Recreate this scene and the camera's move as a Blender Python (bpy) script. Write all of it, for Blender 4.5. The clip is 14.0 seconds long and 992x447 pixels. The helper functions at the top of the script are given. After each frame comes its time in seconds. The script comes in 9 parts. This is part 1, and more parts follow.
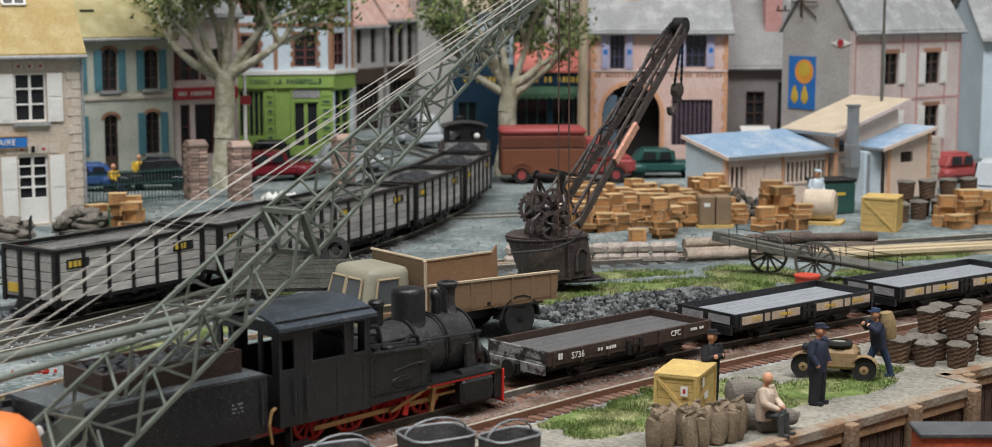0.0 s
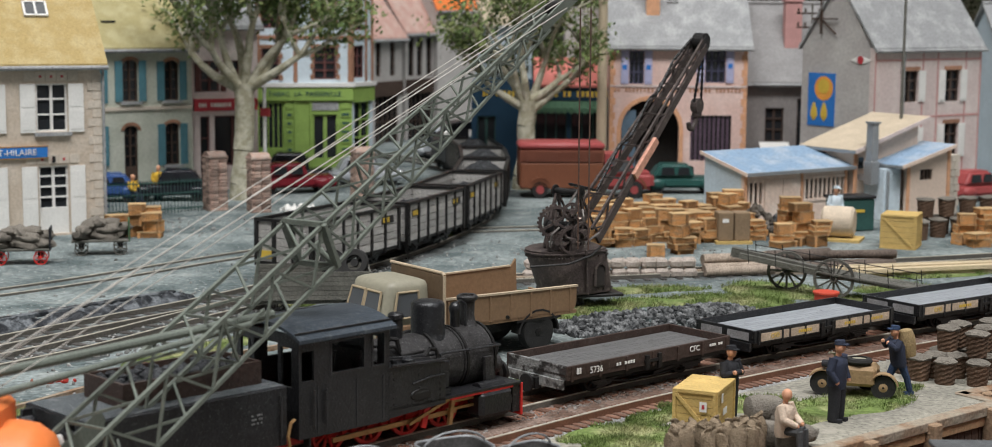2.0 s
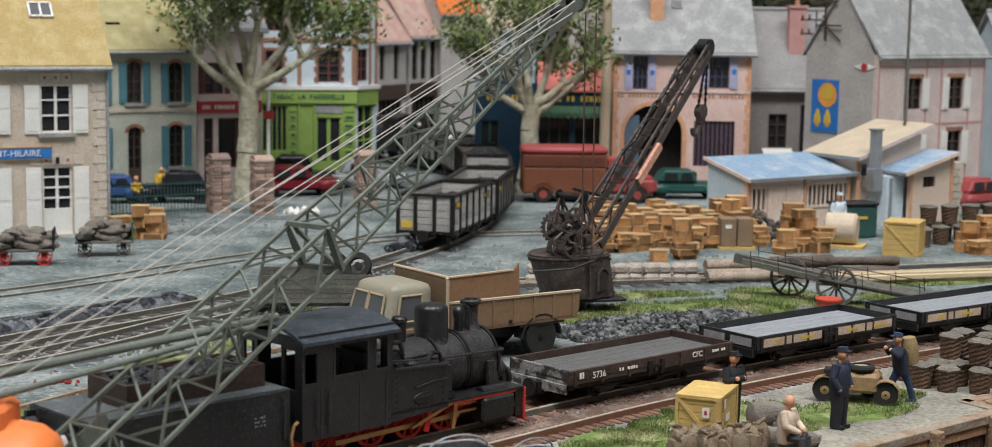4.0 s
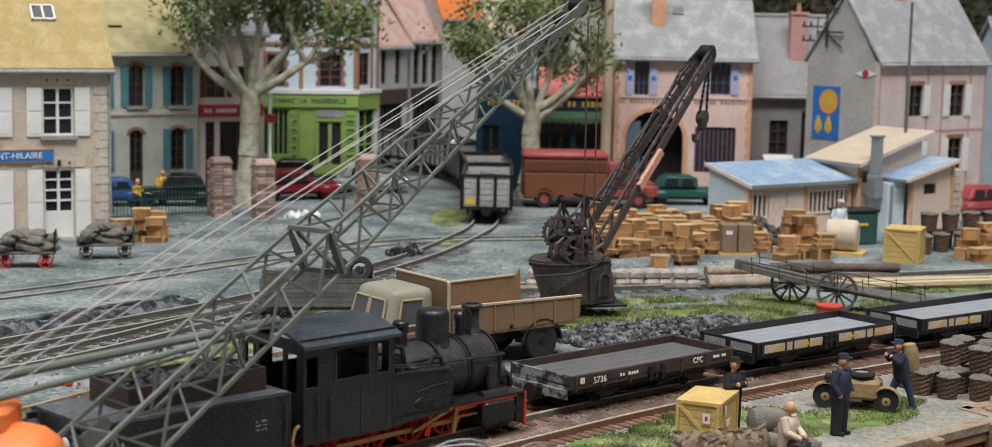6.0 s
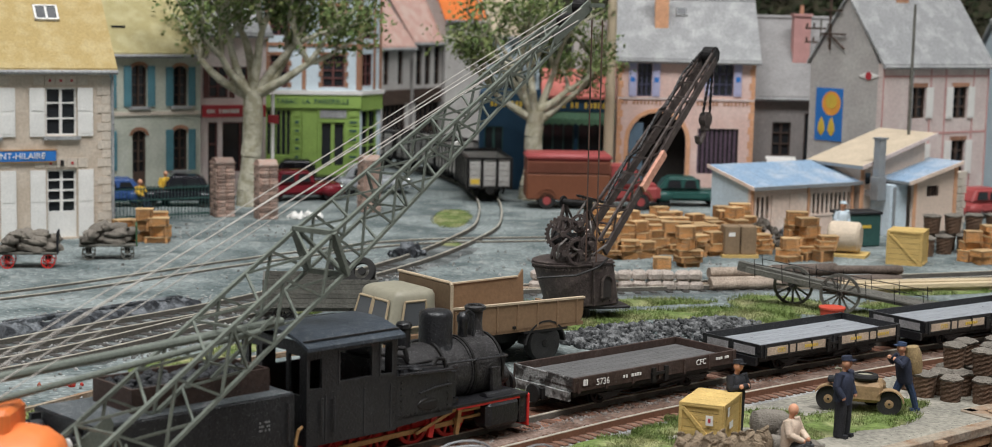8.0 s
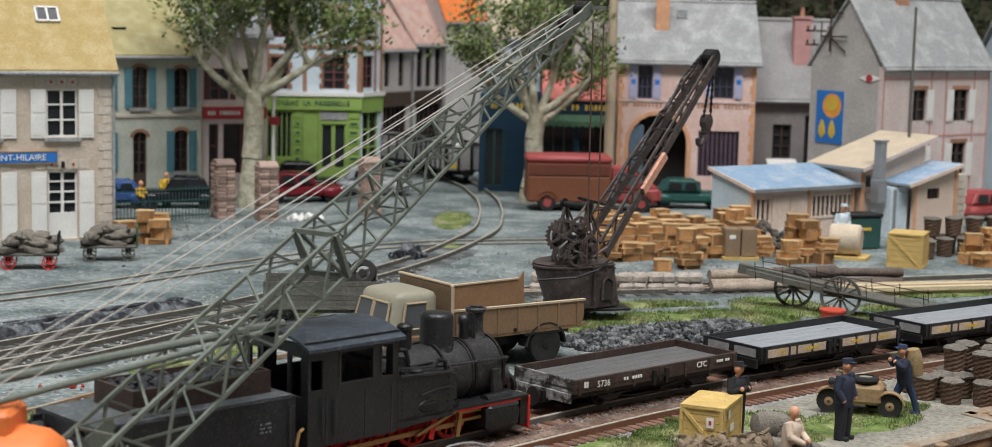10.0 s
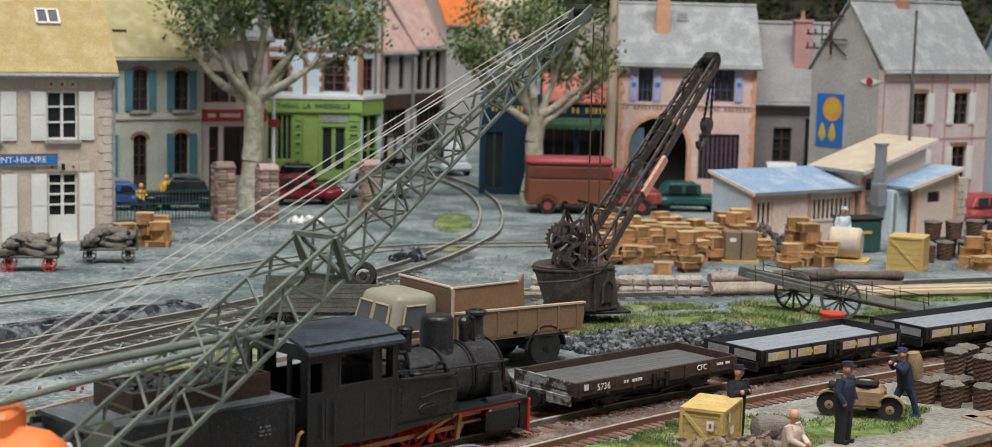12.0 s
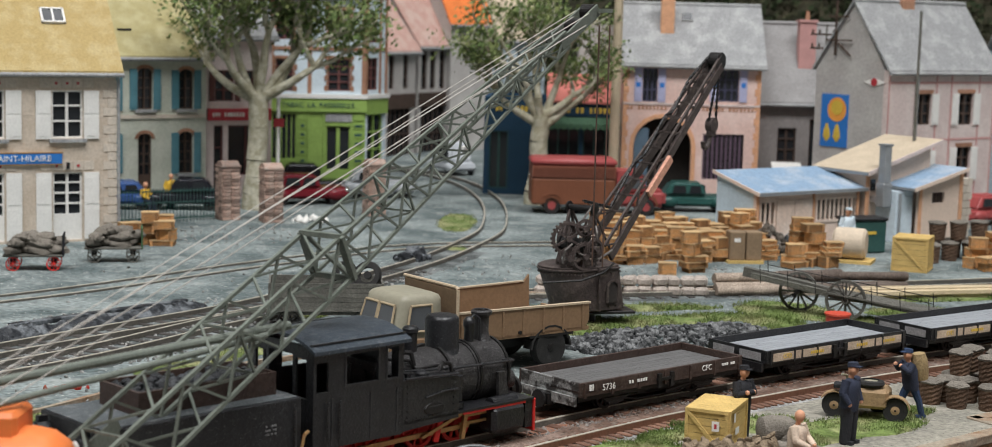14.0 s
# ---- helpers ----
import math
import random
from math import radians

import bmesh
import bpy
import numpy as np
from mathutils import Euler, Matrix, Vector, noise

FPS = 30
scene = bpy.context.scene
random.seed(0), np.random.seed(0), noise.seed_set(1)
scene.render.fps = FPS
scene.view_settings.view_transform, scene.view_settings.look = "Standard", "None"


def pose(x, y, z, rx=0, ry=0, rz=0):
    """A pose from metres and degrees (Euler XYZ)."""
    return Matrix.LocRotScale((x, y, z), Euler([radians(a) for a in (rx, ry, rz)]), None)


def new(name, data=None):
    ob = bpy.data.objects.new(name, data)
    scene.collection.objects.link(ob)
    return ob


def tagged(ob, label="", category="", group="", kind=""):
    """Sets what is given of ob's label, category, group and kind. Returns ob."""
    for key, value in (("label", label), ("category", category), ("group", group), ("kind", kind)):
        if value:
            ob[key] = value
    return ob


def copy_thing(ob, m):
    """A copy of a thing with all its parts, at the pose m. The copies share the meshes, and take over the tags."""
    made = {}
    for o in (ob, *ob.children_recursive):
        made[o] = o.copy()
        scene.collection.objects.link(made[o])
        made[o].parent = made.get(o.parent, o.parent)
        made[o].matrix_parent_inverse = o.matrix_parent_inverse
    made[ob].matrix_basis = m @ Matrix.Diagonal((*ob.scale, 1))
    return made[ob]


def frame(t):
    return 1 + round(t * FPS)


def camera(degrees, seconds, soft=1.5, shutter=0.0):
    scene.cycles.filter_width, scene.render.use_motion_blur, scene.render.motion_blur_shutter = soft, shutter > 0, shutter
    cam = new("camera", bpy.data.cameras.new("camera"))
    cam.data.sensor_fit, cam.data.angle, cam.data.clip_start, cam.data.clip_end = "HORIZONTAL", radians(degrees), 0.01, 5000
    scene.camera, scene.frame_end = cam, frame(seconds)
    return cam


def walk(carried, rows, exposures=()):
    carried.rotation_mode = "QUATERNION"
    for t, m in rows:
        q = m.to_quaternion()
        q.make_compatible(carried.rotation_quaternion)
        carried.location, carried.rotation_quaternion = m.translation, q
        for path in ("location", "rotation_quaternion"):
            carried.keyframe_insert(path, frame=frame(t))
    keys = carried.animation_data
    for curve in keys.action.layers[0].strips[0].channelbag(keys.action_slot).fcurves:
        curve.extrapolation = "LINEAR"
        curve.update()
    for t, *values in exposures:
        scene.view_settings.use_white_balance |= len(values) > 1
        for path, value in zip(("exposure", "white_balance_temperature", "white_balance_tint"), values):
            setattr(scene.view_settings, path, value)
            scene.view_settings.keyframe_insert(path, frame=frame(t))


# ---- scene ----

# A model railway harbour, 1:87: lengths are written in metres of the prototype and scaled by U.
U = 1 / 87
cam = camera(33.57, 14.0, soft=0.9, shutter=0.4)
cam.data.dof.use_dof = True
cam.data.dof.focus_distance, cam.data.dof.aperture_fstop = 42 * U, 38.0
# seconds, x, y, z, yaw, pitch, roll
PATH = (
    (0, 0.179, 0.116, 9.285, 0.17, -8.05, -0.01),
    (0.5, 0.152, 0.146, 9.277, 0.25, -7.97, -0.17),
    (1, 0.136, 0.109, 9.288, 0.52, -7.64, -0.26),
    (1.5, 0.128, 0.122, 9.284, 0.66, -7.63, -0.37),
    (2, 0.091, 0.085, 9.278, 0.80, -7.56, -0.46),
    (2.5, 0.072, 0.090, 9.278, 0.87, -7.45, -0.56),
    (3, 0.055, 0.051, 9.288, 0.91, -7.43, -0.68),
    (5.5, 0.017, 0.047, 9.296, 0.91, -7.33, -1.09),
    (6, 0.001, -0.001, 9.300, 0.95, -7.26, -1.16),
    (6.5, 0.000, -0.000, 9.300, 0.98, -7.26, -1.16),
    (7, -0.003, 0.016, 9.294, 0.95, -7.31, -1.24),
    (7.5, -0.023, -0.004, 9.308, 1.03, -7.21, -1.25),
    (8, -0.034, 0.008, 9.311, 1.03, -7.23, -1.28),
    (10.5, -0.056, -0.017, 9.319, 1.06, -7.15, -1.37),
    (11, -0.051, -0.003, 9.317, 1.09, -7.12, -1.36),
    (11.5, -0.069, -0.000, 9.314, 1.06, -7.04, -1.37),
    (12, -0.052, 0.010, 9.308, 1.06, -7.06, -1.42),
    (12.5, -0.091, -0.035, 9.330, 1.02, -6.99, -1.49),
    (13, -0.119, -0.055, 9.324, 1.04, -6.94, -1.53),
    (13.5, -0.117, -0.005, 9.323, 1.16, -7.07, -1.53),
    (14, -0.111, 0.002, 9.317, 1.18, -7.08, -1.53),
)
walk(cam, [(t, pose(x * U, y * U, z * U, 90 + p, r, w)) for t, x, y, z, w, p, r in PATH])

# ---- light: an exhibition hall with large ceiling lights ----
world = bpy.data.worlds.new("hall_air")
world.use_nodes = True
scene.world = world
world.node_tree.nodes["Background"].inputs[0].default_value = (0.78, 0.88, 1.0, 1)
world.node_tree.nodes["Background"].inputs[1].default_value = 0.05
scene.view_settings.exposure = 0.0
for lx, ly, lp in ((-0.7, -0.45, 57.5), (0.8, -0.35, 59.0), (0.2, 1.2, 13.0)):
    lamp = bpy.data.lights.new("hall_light", "AREA")
    lamp.shape, lamp.size, lamp.size_y, lamp.energy, lamp.color = "RECTANGLE", 1.3, 0.7, lp, (0.975, 0.985, 1.0)
    lo = new("hall_light", lamp)
    lo.location = (lx, ly, 2.35)

# ---- helpers ----
def P(x, y, z=0.0, az=0.0, rx=0.0, ry=0.0):
    return pose(x * U, y * U, z * U, rx, ry, az)


def obm(name, bm, mat, smooth=False):
    bmesh.ops.scale(bm, vec=(U, U, U), verts=bm.verts)
    me = bpy.data.meshes.new(name)
    bm.to_mesh(me)
    bm.free()
    if mat is not None:
        for m in (mat if isinstance(mat, (list, tuple)) else [mat]):
            me.materials.append(m)
    if smooth:
        for p in me.polygons:
            p.use_smooth = True
        me.set_sharp_from_angle(angle=radians(40))
    return new(name, me)


def part(name, bm, mat, parent, label="", m=None, smooth=False):
    ob = obm(name, bm, mat, smooth)
    ob.parent = parent
    if m is not None:
        ob.matrix_basis = m
    return tagged(ob, label) if label else ob


def thing(name, label, category, m, group="", kind=""):
    ob = new(name)
    ob.empty_display_size = 0.01
    ob.matrix_basis = m
    return tagged(ob, label, category, group, kind)


def solid(name, bm, mat, label, category, m=None, group="", kind="", smooth=False):
    ob = obm(name, bm, mat, smooth)
    if m is not None:
        ob.matrix_basis = m
    return tagged(ob, label, category, group, kind)


def again(name, ob, parent, m):
    """One more part on the same mesh."""
    o = new(name, ob.data)
    o.parent = parent
    o.matrix_basis = m
    return o


def B():
    return bmesh.new()


def quad(bm, *pts, mi=0):
    f = bm.faces.new([bm.verts.new(p) for p in pts])
    f.material_index = mi
    return f


def box(bm, x0, x1, y0, y1, z0, z1, m=None, mi=0, bev=0.0):
    c = [(x0, y0, z0), (x1, y0, z0), (x1, y1, z0), (x0, y1, z0), (x0, y0, z1), (x1, y0, z1), (x1, y1, z1), (x0, y1, z1)]
    v = [bm.verts.new(m @ Vector(p) if m is not None else p) for p in c]
    fs = []
    for i in ((3, 2, 1, 0), (4, 5, 6, 7), (0, 1, 5, 4), (1, 2, 6, 5), (2, 3, 7, 6), (3, 0, 4, 7)):
        f = bm.faces.new([v[k] for k in i])
        f.material_index = mi
        fs.append(f)
    if bev > 0:
        es = list({e for f in fs for e in f.edges})
        bmesh.ops.bevel(bm, geom=es, offset=bev, segments=1, affect="EDGES", profile=0.5)
    return v


def beam(bm, p0, p1, w, h=None, mi=0):
    """A bar of section w x h from p0 to p1."""
    h = h or w
    p0, p1 = Vector(p0), Vector(p1)
    d = p1 - p0
    m = Matrix.Translation(p0) @ d.to_track_quat("X", "Z").to_matrix().to_4x4()
    box(bm, 0, d.length, -w / 2, w / 2, -h / 2, h / 2, m, mi)


def cyl(bm, p0, p1, r0, r1=None, n=12, mi=0, caps=True):
    r1 = r0 if r1 is None else r1
    p0, p1 = Vector(p0), Vector(p1)
    q = (p1 - p0).to_track_quat("Z", "Y")
    a, b = [], []
    for i in range(n):
        k = 2 * math.pi * i / n
        d = q @ Vector((math.cos(k), math.sin(k), 0))
        a.append(bm.verts.new(p0 + d * r0))
        b.append(bm.verts.new(p1 + d * r1))
    for i in range(n):
        f = bm.faces.new((a[i], a[(i + 1) % n], b[(i + 1) % n], b[i]))
        f.material_index = mi
    if caps:
        bm.faces.new(a[::-1]).material_index = mi
        bm.faces.new(b).material_index = mi


def lathe(bm, prof, n=16, m=None, mi=0, hollow=False):
    """A turned form round z from (radius, height) pairs; hollow: closed on itself, with a hole."""
    rings = []
    for r, z in prof:
        ring = []
        for i in range(n):
            k = 2 * math.pi * i / n
            p = Vector((r * math.cos(k), r * math.sin(k), z))
            ring.append(bm.verts.new(m @ p if m is not None else p))
        rings.append(ring)
    for a, b in zip(rings, rings[1:] + (rings[:1] if hollow else [])):
        for i in range(n):
            bm.faces.new((a[i], a[(i + 1) % n], b[(i + 1) % n], b[i])).material_index = mi
    if hollow:
        return
    bm.faces.new(rings[0][::-1]).material_index = mi
    bm.faces.new(rings[-1]).material_index = mi


def prism(bm, pts, d0, d1, axis="x", m=None, mi=0):
    """A closed outline pulled along an axis. axis x: points are (y, z); y: (x, z); z: (x, y)."""
    def at(p, d):
        q = {"x": (d, p[0], p[1]), "y": (p[0], d, p[1]), "z": (p[0], p[1], d)}[axis]
        return m @ Vector(q) if m is not None else q
    a = [bm.verts.new(at(p, d0)) for p in pts]
    b = [bm.verts.new(at(p, d1)) for p in pts]
    n = len(pts)
    fs = [bm.faces.new((a[i], a[(i + 1) % n], b[(i + 1) % n], b[i])) for i in range(n)]
    fs += [bm.faces.new(a[::-1]), bm.faces.new(b)]
    for f in fs:
        f.material_index = mi
    bmesh.ops.recalc_face_normals(bm, faces=fs)


def pipe(bm, pts, r, n=6, mi=0):
    for a, b in zip(pts, pts[1:]):
        cyl(bm, a, b, r, n=n, mi=mi)


def blob(bm, c, r, sz=1.0, rough=0.2, sub=1, seed=0, mi=0, m=None):
    """A lumpy round form."""
    res = bmesh.ops.create_icosphere(bm, subdivisions=sub, radius=1.0)
    for v in res["verts"]:
        k = 1 + rough * noise.noise(v.co * 1.7 + Vector((seed * 3.1, seed * 1.7, seed)))
        q = Vector((v.co.x * r * k, v.co.y * r * k, v.co.z * r * sz * k))
        v.co = (m @ q if m is not None else q) + Vector(c)
    for f in {f for v in res["verts"] for f in v.link_faces}:
        f.material_index = mi


# ---- materials ----
def mat(name, col, rough=0.8, var=0.18, scale=2.0, bump=0.3, metal=0.0, col2=None, mix=(0.45, 0.65), fine=9.0, rnd=0.0, spec=0.35, stretch=None, dust=None, speck=None):
    """A worn surface: two scales of tone, a second colour in patches, fine relief. scale: per prototype metre."""
    m = bpy.data.materials.new(name)
    m.use_nodes = True
    n, l = m.node_tree.nodes, m.node_tree.links
    b = n["Principled BSDF"]
    b.inputs["Roughness"].default_value, b.inputs["Metallic"].default_value = rough, metal
    b.inputs["Specular IOR Level"].default_value = spec
    tc = n.new("ShaderNodeTexCoord")
    src = tc.outputs["Object"]
    if stretch:
        mp = n.new("ShaderNodeMapping")
        mp.inputs["Scale"].default_value = stretch
        l.new(src, mp.inputs[0])
        src = mp.outputs[0]
    def nz(s, d=4):
        t = n.new("ShaderNodeTexNoise")
        t.inputs["Scale"].default_value, t.inputs["Detail"].default_value = s / U, d
        l.new(src, t.inputs["Vector"])
        return t.outputs["Fac"]
    a, f = nz(scale), nz(scale * fine, 3)
    def ramp(fac, p0, c0, p1, c1):
        r = n.new("ShaderNodeValToRGB")
        r.color_ramp.elements[0].position, r.color_ramp.elements[1].position = p0, p1
        r.color_ramp.elements[0].color, r.color_ramp.elements[1].color = (*c0, 1), (*c1, 1)
        l.new(fac, r.inputs[0])
        return r.outputs[0]
    def blend(kind, fac, x, y):
        k = n.new("ShaderNodeMix")
        k.data_type, k.blend_type = "RGBA", kind
        k.inputs[0].default_value = 1.0
        if fac is not None:
            l.new(fac, k.inputs[0])
        l.new(x, k.inputs[6])
        l.new(y, k.inputs[7])
        return k.outputs[2]
    c = ramp(a, mix[0], col, mix[1], col2 or tuple(min(1, k * (1 + var)) for k in col))
    g = ramp(f, 0.3, (1 - var,) * 3, 0.7, (1 + var,) * 3)
    out = blend("MULTIPLY", None, c, g)
    if dust:
        dn = nz(scale * 3.0, 6)
        dr = ramp(dn, 0.56, (0, 0, 0), 0.72, (0.75,) * 3)
        dc = n.new("ShaderNodeRGB")
        dc.outputs[0].default_value = (*dust, 1)
        out = blend("MIX", dr, out, dc.outputs[0])
    if speck:
        sn = nz(speck[3], 1)
        sr = ramp(sn, 0.66, (0, 0, 0), 0.74, (1, 1, 1))
        sc = n.new("ShaderNodeRGB")
        sc.outputs[0].default_value = (*speck[:3], 1)
        out = blend("MIX", sr, out, sc.outputs[0])
    if rnd:
        oi = n.new("ShaderNodeObjectInfo")
        r = ramp(oi.outputs["Random"], 0.0, (1 - rnd,) * 3, 1.0, (1 + rnd,) * 3)
        out = blend("MULTIPLY", None, out, r)
    l.new(out, b.inputs["Base Color"])
    if bump:
        bp = n.new("ShaderNodeBump")
        bp.inputs["Strength"].default_value, bp.inputs["Distance"].default_value = bump, 0.06 * U
        l.new(f, bp.inputs["Height"])
        l.new(bp.outputs[0], b.inputs["Normal"])
    return m


def glass(name, col=(0.02, 0.022, 0.025)):
    m = bpy.data.materials.new(name)
    m.use_nodes = True
    b = m.node_tree.nodes["Principled BSDF"]
    b.inputs["Base Color"].default_value = (*col, 1)
    b.inputs["Roughness"].default_value = 0.12
    return m


M_GROUND = mat("ground_grey", (0.085, 0.108, 0.108), 0.92, 0.45, 0.4, 1.2, col2=(0.225, 0.255, 0.248), fine=14, mix=(0.38, 0.64), dust=(0.33, 0.345, 0.325), stretch=(0.9, 1.1, 1), speck=(0.48, 0.48, 0.45, 7))
M_BED = mat("rusty_bed", (0.12, 0.072, 0.052), 0.95, 0.4, 1.2, 0.9, col2=(0.22, 0.155, 0.125), fine=10, dust=(0.24, 0.21, 0.18), speck=(0.05, 0.03, 0.02, 9))
M_SAND = mat("quay_sand", (0.20, 0.188, 0.157), 0.95, 0.3, 0.5, 0.6, col2=(0.31, 0.288, 0.235), fine=16, mix=(0.36, 0.64), dust=(0.35, 0.32, 0.265), speck=(0.10, 0.095, 0.08, 11))
M_GRASS = mat("grass_flock", (0.12, 0.165, 0.045), 0.95, 0.35, 0.9, 1.0, col2=(0.29, 0.29, 0.14), rnd=0.1)
M_RAIL = mat("rail_rust", (0.16, 0.075, 0.045), 0.7, 0.2, 2, 0.2)
M_RAILTOP = mat("rail_steel", (0.52, 0.48, 0.40), 0.3, 0.2, 1.0, 0.1, metal=0.25)
M_RAILG = mat("rail_dull", (0.11, 0.10, 0.085), 0.7, 0.25, 2, 0.2)
M_SLEEPER = mat("sleeper_wood", (0.13, 0.066, 0.043), 0.9, 0.25, 2, 0.5, rnd=0.3)
M_SLEEPERD = mat("dark_sleeper", (0.055, 0.05, 0.045), 0.9, 0.3, 2, 0.5, rnd=0.3)
M_BEIGE = mat("station_plaster", (0.52, 0.43, 0.34), 0.9, 0.10, 0.9, 0.35, col2=(0.60, 0.515, 0.425))
M_YROOF = mat("yellow_roof", (0.40, 0.295, 0.125), 0.9, 0.14, 1.5, 0.6, col2=(0.46, 0.36, 0.18))
M_GREENW = mat("greygreen_plaster", (0.46, 0.48, 0.40), 0.9, 0.10, 0.9, 0.3, col2=(0.54, 0.55, 0.47))
M_ROSE = mat("rose_white_plaster", (0.72, 0.60, 0.57), 0.9, 0.10, 0.8, 0.3, col2=(0.78, 0.68, 0.64))
M_PINK = mat("pink_plaster", (0.66, 0.46, 0.40), 0.9, 0.10, 0.8, 0.3, col2=(0.72, 0.54, 0.48))
M_PALEPINK = mat("pale_pink_plaster", (0.60, 0.49, 0.46), 0.9, 0.10, 0.8, 0.3, col2=(0.66, 0.57, 0.53))
M_GREYW = mat("grey_plaster", (0.42, 0.39, 0.37), 0.9, 0.10, 0.7, 0.3, col2=(0.48, 0.46, 0.43))
M_SLATE = mat("slate_grey", (0.28, 0.28, 0.28), 0.85, 0.2, 1.2, 0.8, col2=(0.37, 0.37, 0.365))
M_WHITE = mat("white_paint", (0.74, 0.72, 0.68), 0.6, 0.06, 1.5, 0.15)
M_PALEBLUE = mat("pale_blue_plaster", (0.55, 0.63, 0.68), 0.9, 0.08, 0.8, 0.3)
M_LIME = mat("lime_green_paint", (0.25, 0.37, 0.09), 0.6, 0.10, 1.2, 0.2)
M_TEAL = mat("teal_paint", (0.08, 0.20, 0.24), 0.6, 0.12, 1.5, 0.2)
# navy paint, darkened further to hold the shade on the shop
M_BLUE = mat("shaded_navy_paint", (0.012, 0.045, 0.085), 0.6, 0.12, 1.5, 0.2)
M_RED = mat("red_paint", (0.42, 0.04, 0.05), 0.45, 0.10, 1.5, 0.1)
M_DARKG = mat("dark_green_paint", (0.03, 0.08, 0.07), 0.5, 0.15, 1.5, 0.15)
M_BRICK = mat("brick", (0.36, 0.19, 0.12), 0.9, 0.2, 2.5, 0.6, rnd=0.25)
M_STONE = mat("stone_trim", (0.55, 0.48, 0.40), 0.9, 0.12, 1.5, 0.3)
M_BLUEROOF = mat("blue_sheet_roof", (0.23, 0.33, 0.45), 0.6, 0.18, 0.8, 0.4, col2=(0.37, 0.43, 0.50))
M_CREAMROOF = mat("cream_felt_roof", (0.50, 0.41, 0.30), 0.9, 0.10, 1.2, 0.4)
M_ORANGE = mat("orange_brick_trim", (0.62, 0.33, 0.19), 0.85, 0.15, 2.0, 0.3)
M_DARKWOOD = mat("dark_wood", (0.06, 0.038, 0.028), 0.85, 0.25, 3, 0.5, rnd=0.2)
M_BLACK = mat("black_paint", (0.0115, 0.0115, 0.013), 0.34, 0.3, 2.0, 0.3, spec=0.5, dust=(0.026, 0.026, 0.028), speck=(0.09, 0.088, 0.085, 30))
M_BLACKTOP = mat("sooty_black", (0.026, 0.024, 0.024), 0.48, 0.35, 2.5, 0.4, dust=(0.085, 0.08, 0.078), speck=(0.17, 0.165, 0.16, 34))
M_BLACKMET = mat("black_iron", (0.019, 0.0175, 0.017), 0.42, 0.25, 3.0, 0.2, metal=0.3)
M_REDM = mat("red_frame_paint", (0.55, 0.03, 0.025), 0.4, 0.15, 2.0, 0.1)
M_BRASS = mat("brass_rod", (0.45, 0.27, 0.12), 0.45, 0.15, 3, 0.1, metal=0.6)
M_BROWNW = mat("wagon_brown", (0.05, 0.031, 0.025), 0.5, 0.25, 1.5, 0.2, dust=(0.08, 0.06, 0.05), speck=(0.11, 0.09, 0.08, 28))
# deck boards, with their grey-blue sheen put into the base colour
M_DECK = mat("deck_with_sheen", (0.27, 0.283, 0.30), 0.5, 0.15, 1.0, 0.3, stretch=(1, 6, 1))
M_TAN = mat("truck_tan", (0.23, 0.14, 0.078), 0.6, 0.10, 1.2, 0.15)
M_CREAM = mat("cream_paint", (0.28, 0.26, 0.195), 0.45, 0.06, 1.0, 0.1)
M_TYRE = mat("rubber", (0.02, 0.019, 0.018), 0.85, 0.3, 4, 0.3)
M_CRANE = mat("crane_brown", (0.060, 0.045, 0.041), 0.55, 0.3, 2.0, 0.25, dust=(0.15, 0.12, 0.10))
M_BOOM = mat("boom_grey", (0.135, 0.15, 0.125), 0.55, 0.15, 2.0, 0.15)
M_WOOD = mat("crate_wood", (0.50, 0.245, 0.09), 0.85, 0.35, 2.5, 0.6, col2=(0.36, 0.22, 0.12), rnd=0.5, stretch=(1, 1, 4))
M_YWOOD = mat("yellow_crate_wood", (0.54, 0.37, 0.13), 0.75, 0.15, 2.0, 0.4, stretch=(1, 1, 4))
M_SACK = mat("sackcloth", (0.20, 0.15, 0.10), 0.95, 0.25, 3.0, 0.8, rnd=0.15)
M_SACKG = mat("grey_sackcloth", (0.17, 0.15, 0.125), 0.95, 0.22, 3.0, 0.8, rnd=0.15)
M_COAL = mat("coal", (0.016, 0.017, 0.019), 0.5, 0.5, 4.0, 0.6, col2=(0.055, 0.058, 0.062))
M_PLANK = mat("weathered_plank", (0.41, 0.39, 0.365), 0.9, 0.25, 1.5, 0.6, rnd=0.25, stretch=(1, 6, 6))
M_QUAY = mat("quay_timber", (0.33, 0.20, 0.11), 0.85, 0.2, 1.0, 0.5, rnd=0.15)
M_QUAYD = mat("quay_wall", (0.085, 0.05, 0.035), 0.85, 0.25, 1.0, 0.5, rnd=0.25)
M_WATER = mat("harbour_water", (0.02, 0.025, 0.022), 0.15, 0.2, 0.5, 0.1)
M_TRUNK = mat("plane_bark", (0.36, 0.33, 0.23), 0.95, 0.35, 2.2, 1.0, col2=(0.54, 0.51, 0.40), mix=(0.4, 0.6))
M_LEAF = mat("leaf", (0.10, 0.15, 0.045), 0.8, 0.35, 1.5, 0.0, col2=(0.26, 0.29, 0.11))
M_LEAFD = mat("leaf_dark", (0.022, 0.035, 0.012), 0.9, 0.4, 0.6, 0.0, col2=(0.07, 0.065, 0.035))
M_GLASS = glass("window_glass")
# near-black colour standing in for the shade of unlit interiors
M_DARKIN = mat("painted_room_shade", (0.03, 0.025, 0.022), 0.9, 0.2, 1.0, 0.0)
